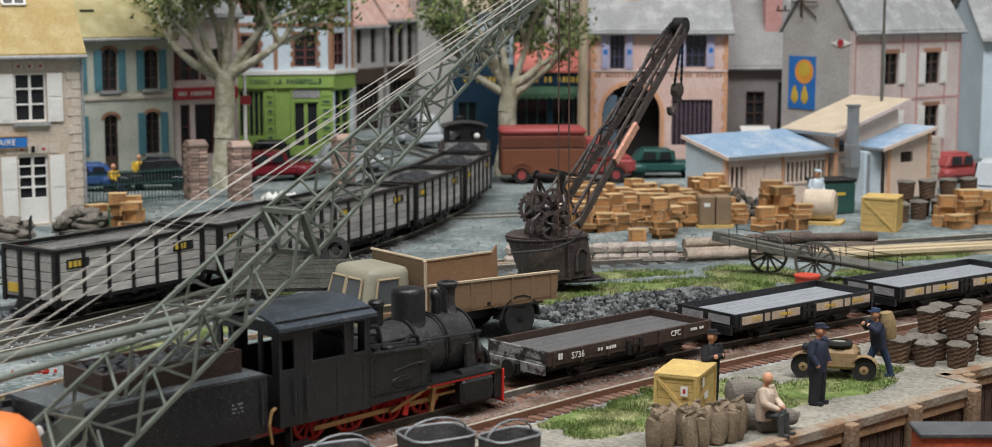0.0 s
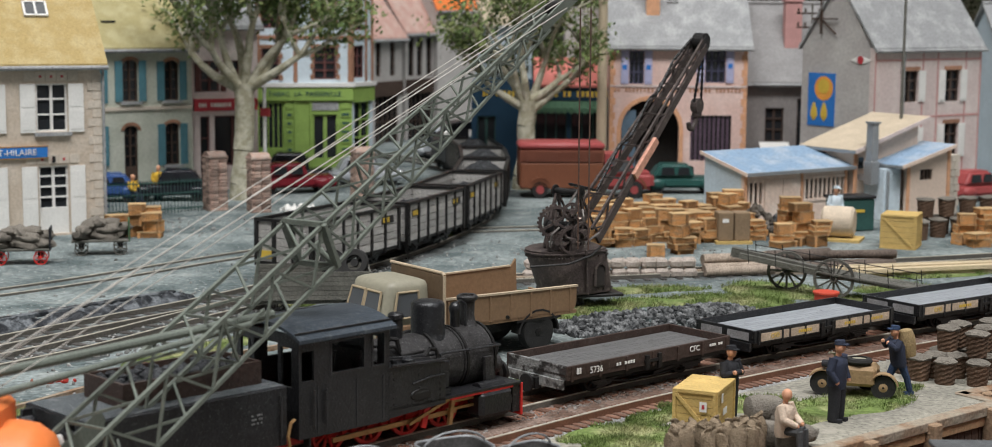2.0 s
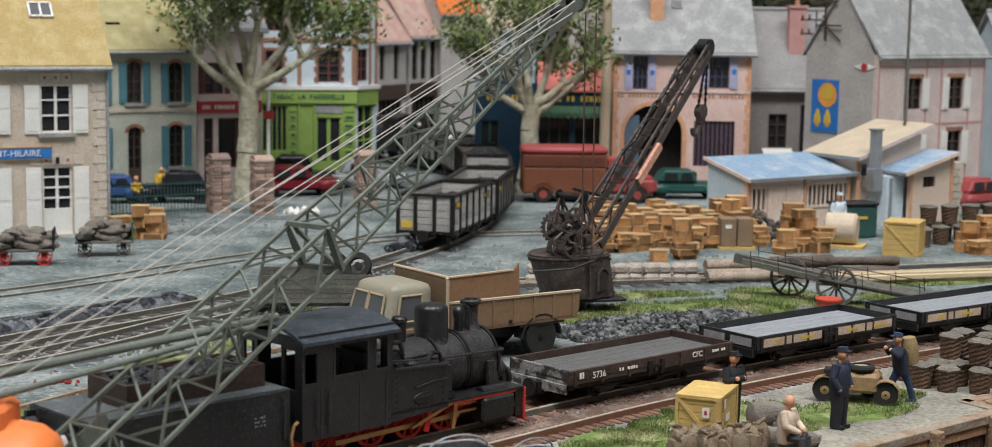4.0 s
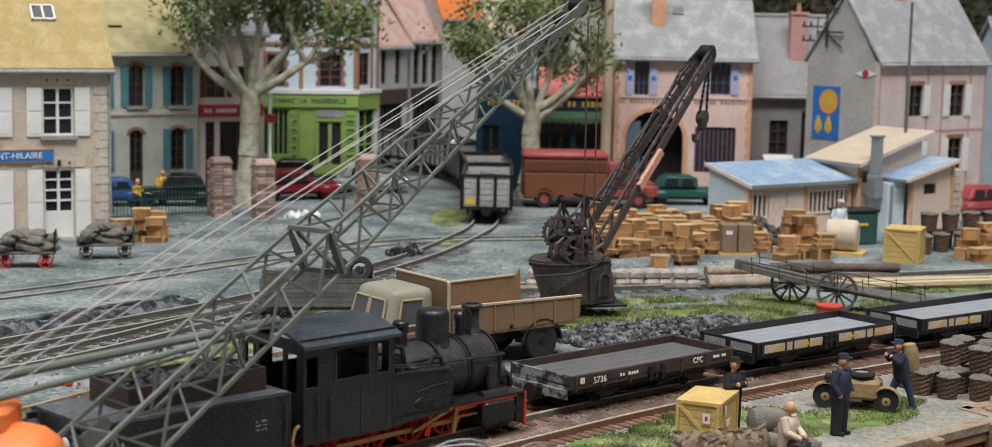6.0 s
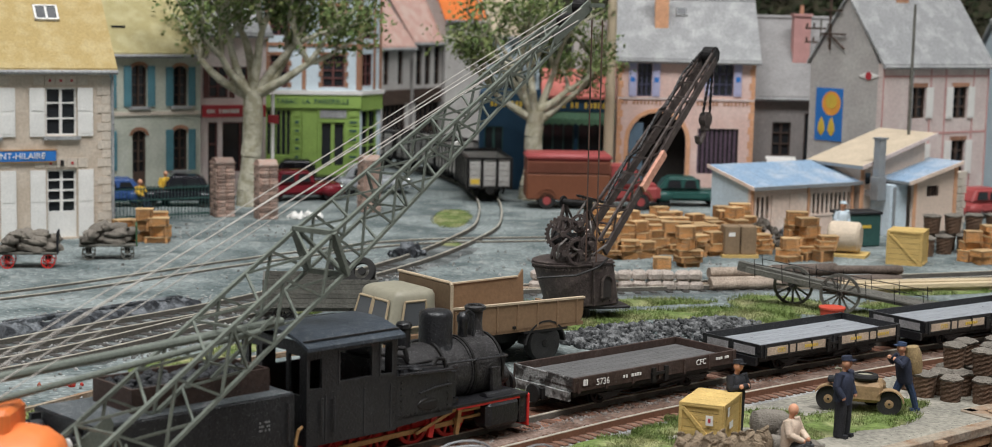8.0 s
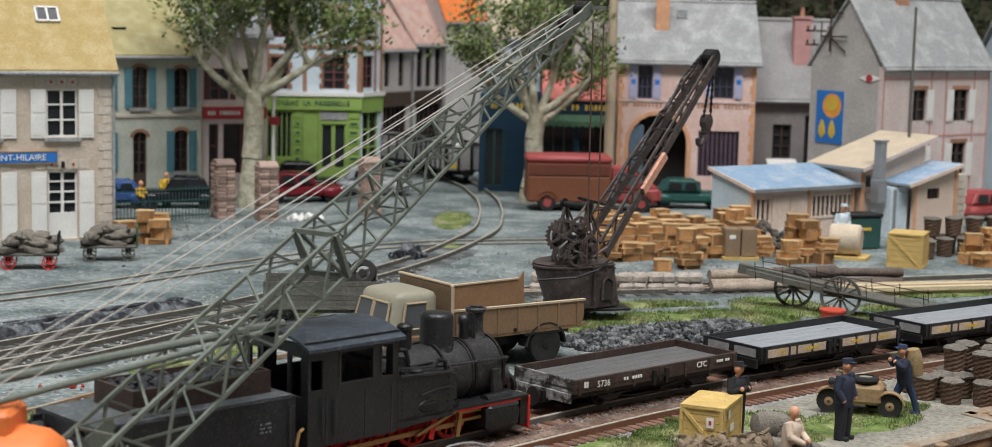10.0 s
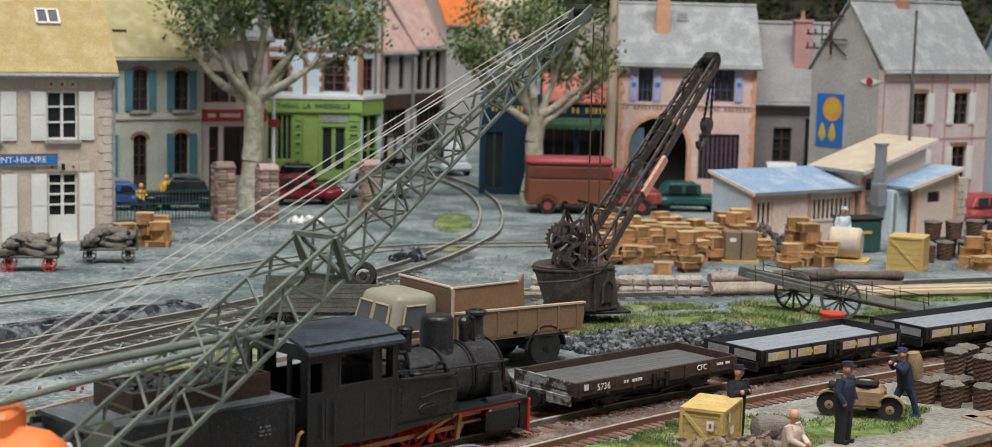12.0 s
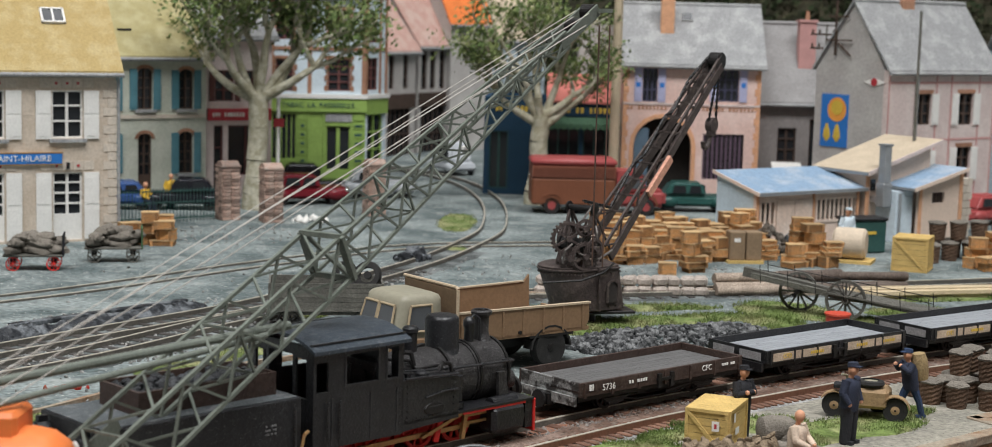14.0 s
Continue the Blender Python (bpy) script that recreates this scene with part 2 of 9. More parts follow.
M_HALL = mat("hall_wall", (0.62, 0.62, 0.61), 0.9, 0.05, 0.01, 0.0)
M_YELL = mat("yellow_lettering", (0.62, 0.42, 0.06), 0.6, 0.1, 2.0, 0.0)
M_LBLUE = mat("sign_blue", (0.03, 0.17, 0.50), 0.4, 0.06, 1.0, 0.0)
M_NAVY = mat("navy_cloth", (0.025, 0.03, 0.05), 0.9, 0.25, 4, 0.4)
M_DENIM = mat("blue_cloth", (0.03, 0.05, 0.10), 0.9, 0.25, 4, 0.4)
M_SKIN = mat("figurine_flesh_paint", (0.60, 0.30, 0.18), 0.6, 0.1, 6, 0.1)
M_SHIRT = mat("offwhite_cloth", (0.56, 0.44, 0.34), 0.9, 0.12, 4, 0.4)
M_JOINT = mat("mortar", (0.30, 0.24, 0.19), 0.95, 0.15, 3, 0.4)

# ---- ground, hall ----
QUAY = [(-60, -29.5), (-20, 8.6), (-5, 23.2), (5.2, 33.0), (11.4, 38.45)]
bm = B()
pts = QUAY + [(10.8, 39.3), (20, 46.4), (60, 76.5), (60, 140), (-60, 140)]
f = bm.faces.new([bm.verts.new((x, y, 0)) for x, y in pts])
ext = bmesh.ops.extrude_face_region(bm, geom=[f])
bmesh.ops.translate(bm, vec=(0, 0, -6), verts=[v for v in ext["geom"] if isinstance(v, bmesh.types.BMVert)])
bmesh.ops.recalc_face_normals(bm, faces=bm.faces)
solid("ground", bm, M_GROUND, "grey gritty harbour ground with worn paint and ballast dust", "ground", kind="structure")
bm = B()
prism(bm, [(-9.9, 18.3), (-4.95, 23.15), (5.25, 32.95), (11.35, 38.35), (10.75, 39.25), (20, 46.35), (34, 56.9), (34, 58.8), (21.6, 51.8), (14.0, 46.3), (9.4, 42.6), (4.2, 37.9), (0.6, 34.4), (-3.4, 30.1), (-9.9, 23.1)], 0.001, 0.012, "z")
solid("pavement", bm, M_SAND, "trodden sandy grey quay surface beside the track", "pavement", kind="structure")
bm = B()
box(bm, -90, 90, -60, 60, -7, -3.4)
solid("water", bm, M_WATER, "dark still harbour basin below the quay", "water", kind="structure")
# the hall round the layout
for nm, b in (("floor", (-4, 4, -4, 4, -1.06, -1.0)), ("ceiling", (-4, 4, -4, 4, 2.6, 2.7)), ("wall_north", (-4, 4, 4, 4.1, -1, 2.6)), ("wall_south", (-4, 4, -4.1, -4, -1, 2.6)),
              ("wall_east", (4, 4.1, -4, 4, -1, 2.6)), ("wall_west", (-4.1, -4, -4, 4, -1, 2.6))):
    bm = B()
    box(bm, *[k / U for k in b])
    solid(nm, bm, M_HALL, "plain pale grey exhibition hall surface", nm.split("_")[0], kind="structure")


def bez(pts, step=0.6):
    """Points evenly along a smooth line through pts."""
    out = []
    q = [Vector((*p, 0)) for p in pts]
    q = [q[0] * 2 - q[1]] + q + [q[-1] * 2 - q[-2]]
    for a, b, c, d in zip(q, q[1:], q[2:], q[3:]):
        k = max(2, int((c - b).length / 0.1))
        for i in range(k):
            t = i / k
            out.append(0.5 * (2 * b + (c - a) * t + (2 * a - 5 * b + 4 * c - d) * t * t + (3 * b - a - 3 * c + d) * t ** 3))
    out.append(q[-2])
    res, acc = [out[0]], 0.0
    for a, b in zip(out, out[1:]):
        acc += (b - a).length
        if acc >= step:
            res.append(b)
            acc = 0.0
    return res


TRACK_A = [(-22, 13.5), (-9, 27.6), (-5.2, 31.8), (-1.15, 36.15), (2.45, 39.8), (7.76, 44.36), (12.6, 47.95), (20, 53.0), (34, 61.0)]
TRACK_B = [(-40, 10), (-24, 29.5), (-16.2, 40.3), (-12.84, 45.2), (-9.6, 49.8), (-7.55, 53.5), (-5.4, 57.8), (-3.6, 62.5), (-2.4, 67.0), (-1.6, 71), (-1.45, 75.2), (-1.6, 80.2), (-2.1, 85), (-3.3, 91), (-5.5, 96.5), (-9, 101), (-15, 105), (-34, 111)]
TRACK_C = [(-40, 36), (-24, 46.0), (-16.5, 51.7), (-10.0, 60.3), (-5.0, 66.0), (0, 68.0), (6, 69.5)]
TRACK_D = [(-40, 21), (-22, 31.5), (-13.0, 41.5), (-8.3, 49.5), (-3.0, 54.0), (4, 56.2), (14, 59.5), (30, 66)]


def track(line, gauge, label, sleepers=True, h=0.16, rail_mat=None):
    t = thing("railway_track", label, "track", P(0, 0, 0), kind="structure")
    pl = bez(line, 0.55)
    rail, top = B(), B()
    sl = None
    n = 0
    for a, b in zip(pl, pl[1:]):
        d = (b - a).normalized()
        s = Vector((-d.y, d.x, 0))
        for k in (-gauge / 2, gauge / 2):
            beam(rail, a + s * k + Vector((0, 0, h - 0.06)), b + s * k + Vector((0, 0, h - 0.06)), 0.08, 0.13)
            beam(top, a + s * k + Vector((0, 0, h + 0.012)), b + s * k + Vector((0, 0, h + 0.012)), 0.07, 0.025)
        if sleepers and n < 170 and a.y < 60:
            m = P(a.x, a.y, 0.0, math.degrees(math.atan2(d.y, d.x)))
            if sl is None:
                bm = B()
                box(bm, -0.11, 0.11, -gauge * 0.86, gauge * 0.86, -0.05, 0.055, bev=0.02)
                sl = part("sleeper", bm, M_SLEEPER if rail_mat else M_SLEEPERD, t, m=m)
            else:
                again("sleeper", sl, t, m)
            n += 1
    part("rail", rail, rail_mat or M_RAILG, t)
    part("rail_head", top, M_RAILTOP, t, "bright worn steel")
    return t


def bed(line, w, label, mat_, seed):
    """A thin spread of ballast under a track, with ragged edges."""
    bm = B()
    pl = bez(line, 0.3)
    prev = None
    for i, (a, b) in enumerate(zip(pl, pl[1:])):
        if not 20 < a.y < 66 or a.x > 24:
            prev = None
            continue
        d = (b - a).normalized()
        s = Vector((-d.y, d.x, 0))
        e0, e1 = (w * (1 + 0.3 * noise.noise(Vector((i * 0.35, seed + k, 0)))) for k in (0, 7))
        cur = [bm.verts.new(a - s * e0), bm.verts.new(a - s * e0 * 0.6 + Vector((0, 0, 0.022))), bm.verts.new(a + s * e1 * 0.6 + Vector((0, 0, 0.022))), bm.verts.new(a + s * e1)]
        if prev:
            for k in range(3):
                bm.faces.new((prev[k], cur[k], cur[k + 1], prev[k + 1]))
        prev = cur
    solid("ballast_bed", bm, mat_, label, "ballast", kind="stuff")


M_BEDRUST = mat("rusty_ballast", (0.23, 0.105, 0.065), 0.95, 0.4, 0.8, 1.2, col2=(0.31, 0.22, 0.17), fine=20)
M_BEDGREY = mat("dark_ballast", (0.075, 0.082, 0.08), 0.95, 0.45, 0.8, 1.4, col2=(0.22, 0.235, 0.23), fine=20)
bed(TRACK_A, 1.25, "rust-stained ballast under the quay track", M_BEDRUST, 1)
bed(TRACK_B, 1.2, "dark grey ballast under the curving track", M_BEDGREY, 2)
bed(TRACK_D, 1.2, "dark grey ballast under the siding", M_BEDGREY, 3)
def spread(label, spots, mat_):
    """Thin sandy ground cover with a ragged outline."""
    bm = B()
    for x, y, a, b, az in spots:
        c, s = math.cos(radians(az)), math.sin(radians(az))
        ring = []
        for i in range(40):
            k = 2 * math.pi * i / 40
            q = 1 + 0.25 * noise.noise(Vector((math.cos(k) * 2.5 + x, math.sin(k) * 2.5 + y, 4)))
            u, v = a * q * math.cos(k), b * q * math.sin(k)
            ring.append(bm.verts.new((x + u * c - v * s, y + u * s + v * c, 0.002)))
        mid = bm.verts.new((x, y, 0.009))
        for i in range(40):
            bm.faces.new((mid, ring[i], ring[(i + 1) % 40]))
    solid("sandy_ground", bm, mat_, label, "ground", kind="stuff")


M_BED = mat("rusty_bed", (0.12, 0.072, 0.052), 0.95, 0.4, 1.2, 0.9, col2=(0.22, 0.155, 0.125), fine=10, dust=(0.24, 0.21, 0.18), speck=(0.05, 0.03, 0.02, 9))
M_SAND = mat("sandy_grit", (0.26, 0.23, 0.19), 0.95, 0.4, 0.9, 1.2, col2=(0.40, 0.365, 0.31), fine=18, speck=(0.45, 0.42, 0.36, 8))
spread("warm grey trampled grit on the quay", [(7.4, 36.5, 3.6, 1.25, 42), (9.8, 38.4, 2.0, 0.9, 42)], M_SAND)
M_PALEGRIT = mat("pale_grit", (0.23, 0.225, 0.215), 0.95, 0.4, 0.9, 1.2, col2=(0.37, 0.36, 0.34), fine=18, speck=(0.5, 0.48, 0.44, 8))
spread("pale grey grit between track and quay", [(1.2, 33.9, 3.2, 1.15, 44), (2.9, 36.1, 3.4, 0.9, 44), (5.6, 38.7, 2.8, 0.9, 43), (4.0, 37.6, 4.2, 0.95, 43), (9.0, 42.0, 3.8, 0.9, 40), (4.6, 45.4, 4.5, 0.9, 40), (11.0, 50.2, 3.5, 1.0, 38)], M_PALEGRIT)
track(TRACK_A, 1.05, "narrow railway track along the quay", rail_mat=M_RAILG)


def outer_rail():
    """The broad-gauge rail on its long sleepers, outside the narrow track towards the water."""
    t = thing("railway_track", "rusty third rail on brown sleepers along the quay", "track", P(0, 0, 0), kind="structure")
    rail, top = B(), B()
    pl = bez(TRACK_A, 0.5)
    first = None
    for a, b in zip(pl, pl[1:]):
        d = (b - a).normalized()
        s = Vector((d.y, -d.x, 0)) * 1.96
        beam(rail, a + s + Vector((0, 0, 0.10)), b + s + Vector((0, 0, 0.10)), 0.09, 0.14)
        beam(top, a + s + Vector((0, 0, 0.175)), b + s + Vector((0, 0, 0.175)), 0.075, 0.02)
        if -7 < a.x < 19:
            for h in (0.0, 0.5):
                c = a.lerp(b, h)
                m = P(c.x + s.x, c.y + s.y, 0.0, math.degrees(math.atan2(d.y, d.x)) + 3 * math.sin(c.x * 37))
                if first is None:
                    bm = B()
                    box(bm, -0.075, 0.075, -0.42, 0.5, -0.05, 0.042, bev=0.015)
                    first = part("sleeper", bm, M_SLEEPER, t, m=m)
                else:
                    again("sleeper", first, t, m)
    # the brown bed under both gauges
    side = [[], []]
    for a, b in zip(pl, pl[1:]):
        d = (b - a).normalized()
        for k, w in ((0, -1.0), (1, 2.25 + 0.12 * noise.noise(Vector((a.x * 0.9, a.y * 0.9, 3))))):
            q = a + Vector((d.y, -d.x, 0)) * w
            side[k].append((q.x, q.y, 0.016))
    bm = B()
    rows = [[bm.verts.new(p) for p in k] for k in side]
    for k in range(len(rows[0]) - 1):
        bm.faces.new((rows[0][k], rows[1][k], rows[1][k + 1], rows[0][k + 1]))
    part("track_bed", bm, M_BED, t, "rust-brown ballast bed")
    part("rail", rail, M_RAIL, t)
    part("rail_head", top, M_RAILTOP, t, "bright worn steel")


outer_rail()
track(TRACK_B, 1.05, "narrow railway track curving into the street")
track(TRACK_C, 1.05, "worn railway track set in grey ground", sleepers=False, h=0.06)
track(TRACK_D, 1.05, "worn railway siding in grey ground")


# ---- buildings ----
def wall_bm(bm, u0, u1, z0, z1, holes, th=0.3, m=None, mi=0):
    """A wall in the x-z plane, its face at y = 0, with holes (u0, u1, z0, z1) right through it."""
    us = sorted({u0, u1, *[k for h in holes for k in h[:2]]})
    zs = sorted({z0, z1, *[k for h in holes for k in h[2:4]]})
    for a, b in zip(us, us[1:]):
        run = None
        for c, d in zip(zs, zs[1:]):
            inside = any(h[0] <= a and b <= h[1] and h[2] <= c and d <= h[3] for h in holes)
            if inside:
                if run:
                    box(bm, a, b, 0, th, run[0], run[1], m, mi)
                run = None
            else:
                run = (run[0], d) if run else (c, d)
        if run:
            box(bm, a, b, 0, th, run[0], run[1], m, mi)
    bmesh.ops.remove_doubles(bm, verts=bm.verts, dist=0.0005)


def arch_fill(bm, u0, u1, z1, rise, th, m=None, n=8):
    """Closes the corners of a hole above an arch."""
    c, r = (u0 + u1) / 2, (u1 - u0) / 2
    for s in (-1, 1):
        pts = [(c + s * r, z1)]
        for i in range(n + 1):
            k = math.pi / 2 * i / n
            pts.append((c + s * r * math.cos(k), z1 - rise + rise * math.sin(k)))
        prism(bm, pts, 0.004, th, "y", m)


def arch_band(bm, u0, u1, z1, rise, w, y0, y1, m=None, n=10):
    c, r = (u0 + u1) / 2, (u1 - u0) / 2
    for i in range(n):
        k0, k1 = math.pi * i / n, math.pi * (i + 1) / n
        def at(k, e):
            return (c + (r + e) * math.cos(k), z1 - rise + (rise + e) * math.sin(k))
        prism(bm, [at(k0, 0), at(k1, 0), at(k1, w), at(k0, w)], y0, y1, "y", m)


def window(parent, m, u0, u1, z0, z1, cols, rows, frame_mat, bar=0.06, y=0.14, name="window", panel=0.0):
    """Frame and glazing bars with one pane behind; panel: closed lower part of a door."""
    bm = B()
    e = 0.07
    box(bm, u0, u0 + e, y - 0.05, y + 0.05, z0, z1)
    box(bm, u1 - e, u1, y - 0.05, y + 0.05, z0, z1)
    box(bm, u0 + e, u1 - e, y - 0.05, y + 0.05, z1 - e, z1)
    box(bm, u0 + e, u1 - e, y - 0.05, y + 0.05, z0, z0 + (panel or e))
    b0 = z0 + (panel or e)
    for i in range(1, cols):
        x = u0 + (u1 - u0) * i / cols
        w = bar * (1.6 if cols % 2 == 0 and i == cols // 2 else 1)
        box(bm, x - w / 2, x + w / 2, y - 0.04, y + 0.04, b0, z1 - e)
    for i in range(1, rows):
        z = b0 + (z1 - b0) * i / rows
        box(bm, u0 + e, u1 - e, y - 0.035, y + 0.035, z - bar / 2, z + bar / 2)
    w = part(name, bm, frame_mat, parent, m=m)
    bm = B()
    box(bm, u0, u1, y + 0.06, y + 0.09, b0 - 0.02, z1)
    part("pane", bm, M_GLASS, w, "dark window glass")
    return w


def slab(parent, name, mat_, m, *b, label="", bev=0.0):
    bm = B()
    box(bm, *b, bev=bev)
    return part(name, bm, mat_, parent, label, m=m)


def shutters(parent, m, u0, u1, z0, z1, w, mat_, sides="lr"):
    for s, a in (("l", u0 - w - 0.03), ("r", u1 + 0.03)):
        if s in sides:
            bm = B()
            box(bm, a, a + w, -0.07, -0.015, z0, z1)
            for k in range(2):
                zz = z0 + (z1 - z0) * (0.06 + 0.47 * k)
                box(bm, a + 0.07, a + w - 0.07, -0.085, -0.07, zz, zz + (z1 - z0) * 0.4)
            part("shutter", bm, mat_, parent, m=m)


def gable_roof(parent, mat_, m, u0, u1, v0, v1, ze, zr, over=0.25, th=0.16, ridge=0.5):
    """Two slopes with the ridge along x."""
    vm = v0 + (v1 - v0) * ridge
    for a, b, s in ((v0 - over, vm, 1), (v1 + over, vm, -1)):
        bm = B()
        k = (zr - ze) / abs(vm - (v0 if s > 0 else v1))
        z0 = ze - over * k
        n = 10
        for i in range(n):
            x0, x1 = u0 - over + (u1 - u0 + 2 * over) * i / n, u0 - over + (u1 - u0 + 2 * over) * (i + 1) / n
            prism(bm, [(a, z0), (b, zr), (b, zr + th), (a, z0 + th)], x0, x1, "x")
        bmesh.ops.remove_doubles(bm, verts=bm.verts, dist=0.001)
        part("roof", bm, mat_, parent, m=m)
    bm = B()
    cyl(bm, (u0 - over, vm, zr + th * 0.7), (u1 + over, vm, zr + th * 0.7), 0.13, n=8)
    part("ridge_tile", bm, mat_, parent, m=m)
    bm = B()
    zz = ze - over * (zr - ze) / (vm - v0)
    cyl(bm, (u0 - over, v0 - over - 0.06, zz), (u1 + over, v0 - over - 0.06, zz), 0.09, n=8)
    part("gutter", bm, M_SLATE, parent, "grey gutter", m=m)


def shell(parent, mat_, u0, u1, v1, h, holes, m=None, zr=None, arches=(), th=0.3):
    """Front wall with holes, plain side and back walls, gables up to zr, added dark board as room shade."""
    I = m or Matrix.Identity(4)
    bm = B()
    wall_bm(bm, u0, u1, 0, h, holes, th)
    for a in arches:
        arch_fill(bm, *a, th)
    part("wall", bm, mat_, parent, m=m)
    for x in (u0, u1 - th):
        bm = B()
        pts = [(th, 0), (v1, 0), (v1, h)] + ([((v1) / 2, zr)] if zr else []) + [(th, h)]
        prism(bm, pts, x, x + th, "x")
        part("wall", bm, mat_, parent, m=m)
    bm = B()
    box(bm, u0 + th, u1 - th, v1 - th, v1, 0, h)
    part("wall", bm, mat_, parent, m=m)
    # added board behind the openings; its dark colour stands for the unlit room
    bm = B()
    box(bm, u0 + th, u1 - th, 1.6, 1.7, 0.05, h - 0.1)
    part("partition", bm, M_DARKIN, parent, "added inner board, coloured dark as the unlit room", m=m)


def chimney(parent, m, u, v, z0, z1, w, d, mat_):
    bm = B()
    box(bm, u - w / 2, u + w / 2, v - d / 2, v + d / 2, z0, z1)
    box(bm, u - w / 2 - 0.07, u + w / 2 + 0.07, v - d / 2 - 0.07, v + d / 2 + 0.07, z1, z1 + 0.14)
    c = part("chimney", bm, mat_, parent, m=m)
    bm = B()
    lathe(bm, [(0.13, z1 + 0.14), (0.1, z1 + 0.55), (0.12, z1 + 0.6)], 8, Matrix.Translation((u, v, 0)))
    part("chimney_pot", bm, M_BRICK, c)


def text(parent, s, size, m, mat_, name="lettering", thick=0.02):
    """Raised letters, centred on the pose m."""
    cu = bpy.data.curves.new(name, "FONT")
    cu.body, cu.size, cu.align_x, cu.align_y, cu.extrude = s, size * U, "CENTER", "CENTER", thick * U
    tmp = bpy.data.objects.new(name, cu)
    scene.collection.objects.link(tmp)
    bpy.context.view_layer.update()
    me = bpy.data.meshes.new_from_object(tmp.evaluated_get(bpy.context.evaluated_depsgraph_get()))
    bpy.data.objects.remove(tmp)
    me.materials.clear()
    me.materials.append(mat_)
    ob = new(name, me)
    ob.parent = parent
    ob.matrix_basis = m
    return ob


def bars(parent, m, u0, u1, z, h, n, mat_, y=-0.03, rs=1):
    """Unreadable lettering as plain strokes."""
    rnd_ = random.Random(rs)
    bm = B()
    w = (u1 - u0) / n
    for i in range(n):
        if rnd_.random() < 0.12:
            continue
        k = w * rnd_.uniform(0.45, 0.75)
        box(bm, u0 + w * i, u0 + w * i + k, y, y + 0.02, z - h / 2, z + h / 2)
    part("lettering", bm, mat_, parent, m=m)


STAND = Euler((radians(90), 0, 0)).to_matrix().to_4x4()


def station():
    h = thing("station_house", "beige station house with yellow roof and white shutters beside the yard", "house", P(-16.66, 65.92, 0, 28))
    cols = [(-2.56, -1.33), (-5.6, -4.37), (-8.64, -7.4)]
    holes = []
    for a, b in cols:
        holes += [(a, b, 4.16, 6.07), (a + 0.03, b - 0.03, 0.08, 2.81)]
    shell(h, M_BEIGE, -10.0, 0, 6.4, 6.9, holes, zr=10.3)
    for a, b in cols:
        window(h, None, a, b, 4.16, 6.07, 2, 3, M_WHITE, 0.07)
        window(h, None, a + 0.03, b - 0.03, 0.08, 2.81, 2, 4, M_WHITE, 0.07, name="door", panel=1.05)
        shutters(h, None, a, b, 4.14, 6.06, 0.6, M_WHITE)
        shutters(h, None, a, b, 0.12, 2.8, 0.6, M_WHITE)
        slab(h, "sill", M_SLATE, None, a - 0.1, b + 0.12, -0.16, 0.1, 4.0, 4.14, label="grey window sill")
        for z, n in ((6.18, 5), (2.9, 5)):
            for i in range(n):
                x = a - 0.45 + (b - a + 0.9) * i / n
                bm = B()
                box(bm, x, x + (b - a + 0.9) / n - 0.03, -0.035, 0.0, z, z + 0.36)
                part("lintel_stone", bm, M_STONE, h)
            for i in (1, 2, 3):
                x = a - 0.45 + (b - a + 0.9) * (i + 0.5) / n
                slab(h, "rosette", M_RED, None, x - 0.06, x + 0.04, -0.05, -0.03, z + 0.12, z + 0.22)
    for i in range(18):
        w = 0.34 if i % 2 else 0.52
        bm = B()
        box(bm, -w, 0.03, -0.03, 0.0, i * 0.36 + 0.02, i * 0.36 + 0.345)
        part("quoin", bm, M_STONE, h)
    slab(h, "cornice", M_STONE, None, -10.1, 0.06, -0.1, 0.0, 6.68, 6.9)
    gable_roof(h, M_YROOF, None, -10.0, 0, 0, 6.4, 6.95, 10.3)
    dr = Matrix.Translation((0, 0, 0))
    k = math.atan2(3.35, 3.2)
    sk = Matrix.Translation(Vector((-2.15, 1.74, 8.98)) * U) @ Euler((k, 0, 0)).to_matrix().to_4x4()
    bm = B()
    for a, b in ((-0.48, -0.40), (-0.04, 0.04), (0.40, 0.48)):
        box(bm, a, b, -0.4, 0.4, -0.05, 0.08)
    for a, b in ((-0.4, -0.33), (0.33, 0.4)):
        box(bm, -0.48, 0.48, a, b, -0.05, 0.08)
    w = part("roof_window", bm, M_WHITE, h, m=sk)
    bm = B()
    box(bm, -0.4, 0.4, -0.34, 0.34, -0.02, 0.05)
    part("pane", bm, M_GLASS, w)
    bm = B()
    box(bm, -5.2, -2.18, -0.12, -0.02, 3.16, 3.58, bev=0.015)
    s = part("station_sign", bm, M_LBLUE, h, "blue enamel sign with white letters")
    text(s, "SAINT-HILAIRE", 0.34, Matrix.Translation(Vector((-3.72, -0.13, 3.37)) * U) @ STAND, M_WHITE)
    bm = B()
    for z in (3.12, 3.58):
        box(bm, -5.24, -2.14, -0.13, -0.01, z, z + 0.04)
    part("sign_frame", bm, M_BRASS, h)
    bm = B()
    cyl(bm, (0.08, -0.1, 0), (0.08, -0.1, 6.7), 0.06, n=8)
    part("downpipe", bm, M_SLATE, h)
    bm = B()
    cyl(bm, (-1.95, -0.14, 2.95), (-1.95, -0.14, 3.2), 0.07, n=8)
    part("wall_lamp", bm, M_BLACKMET, h)


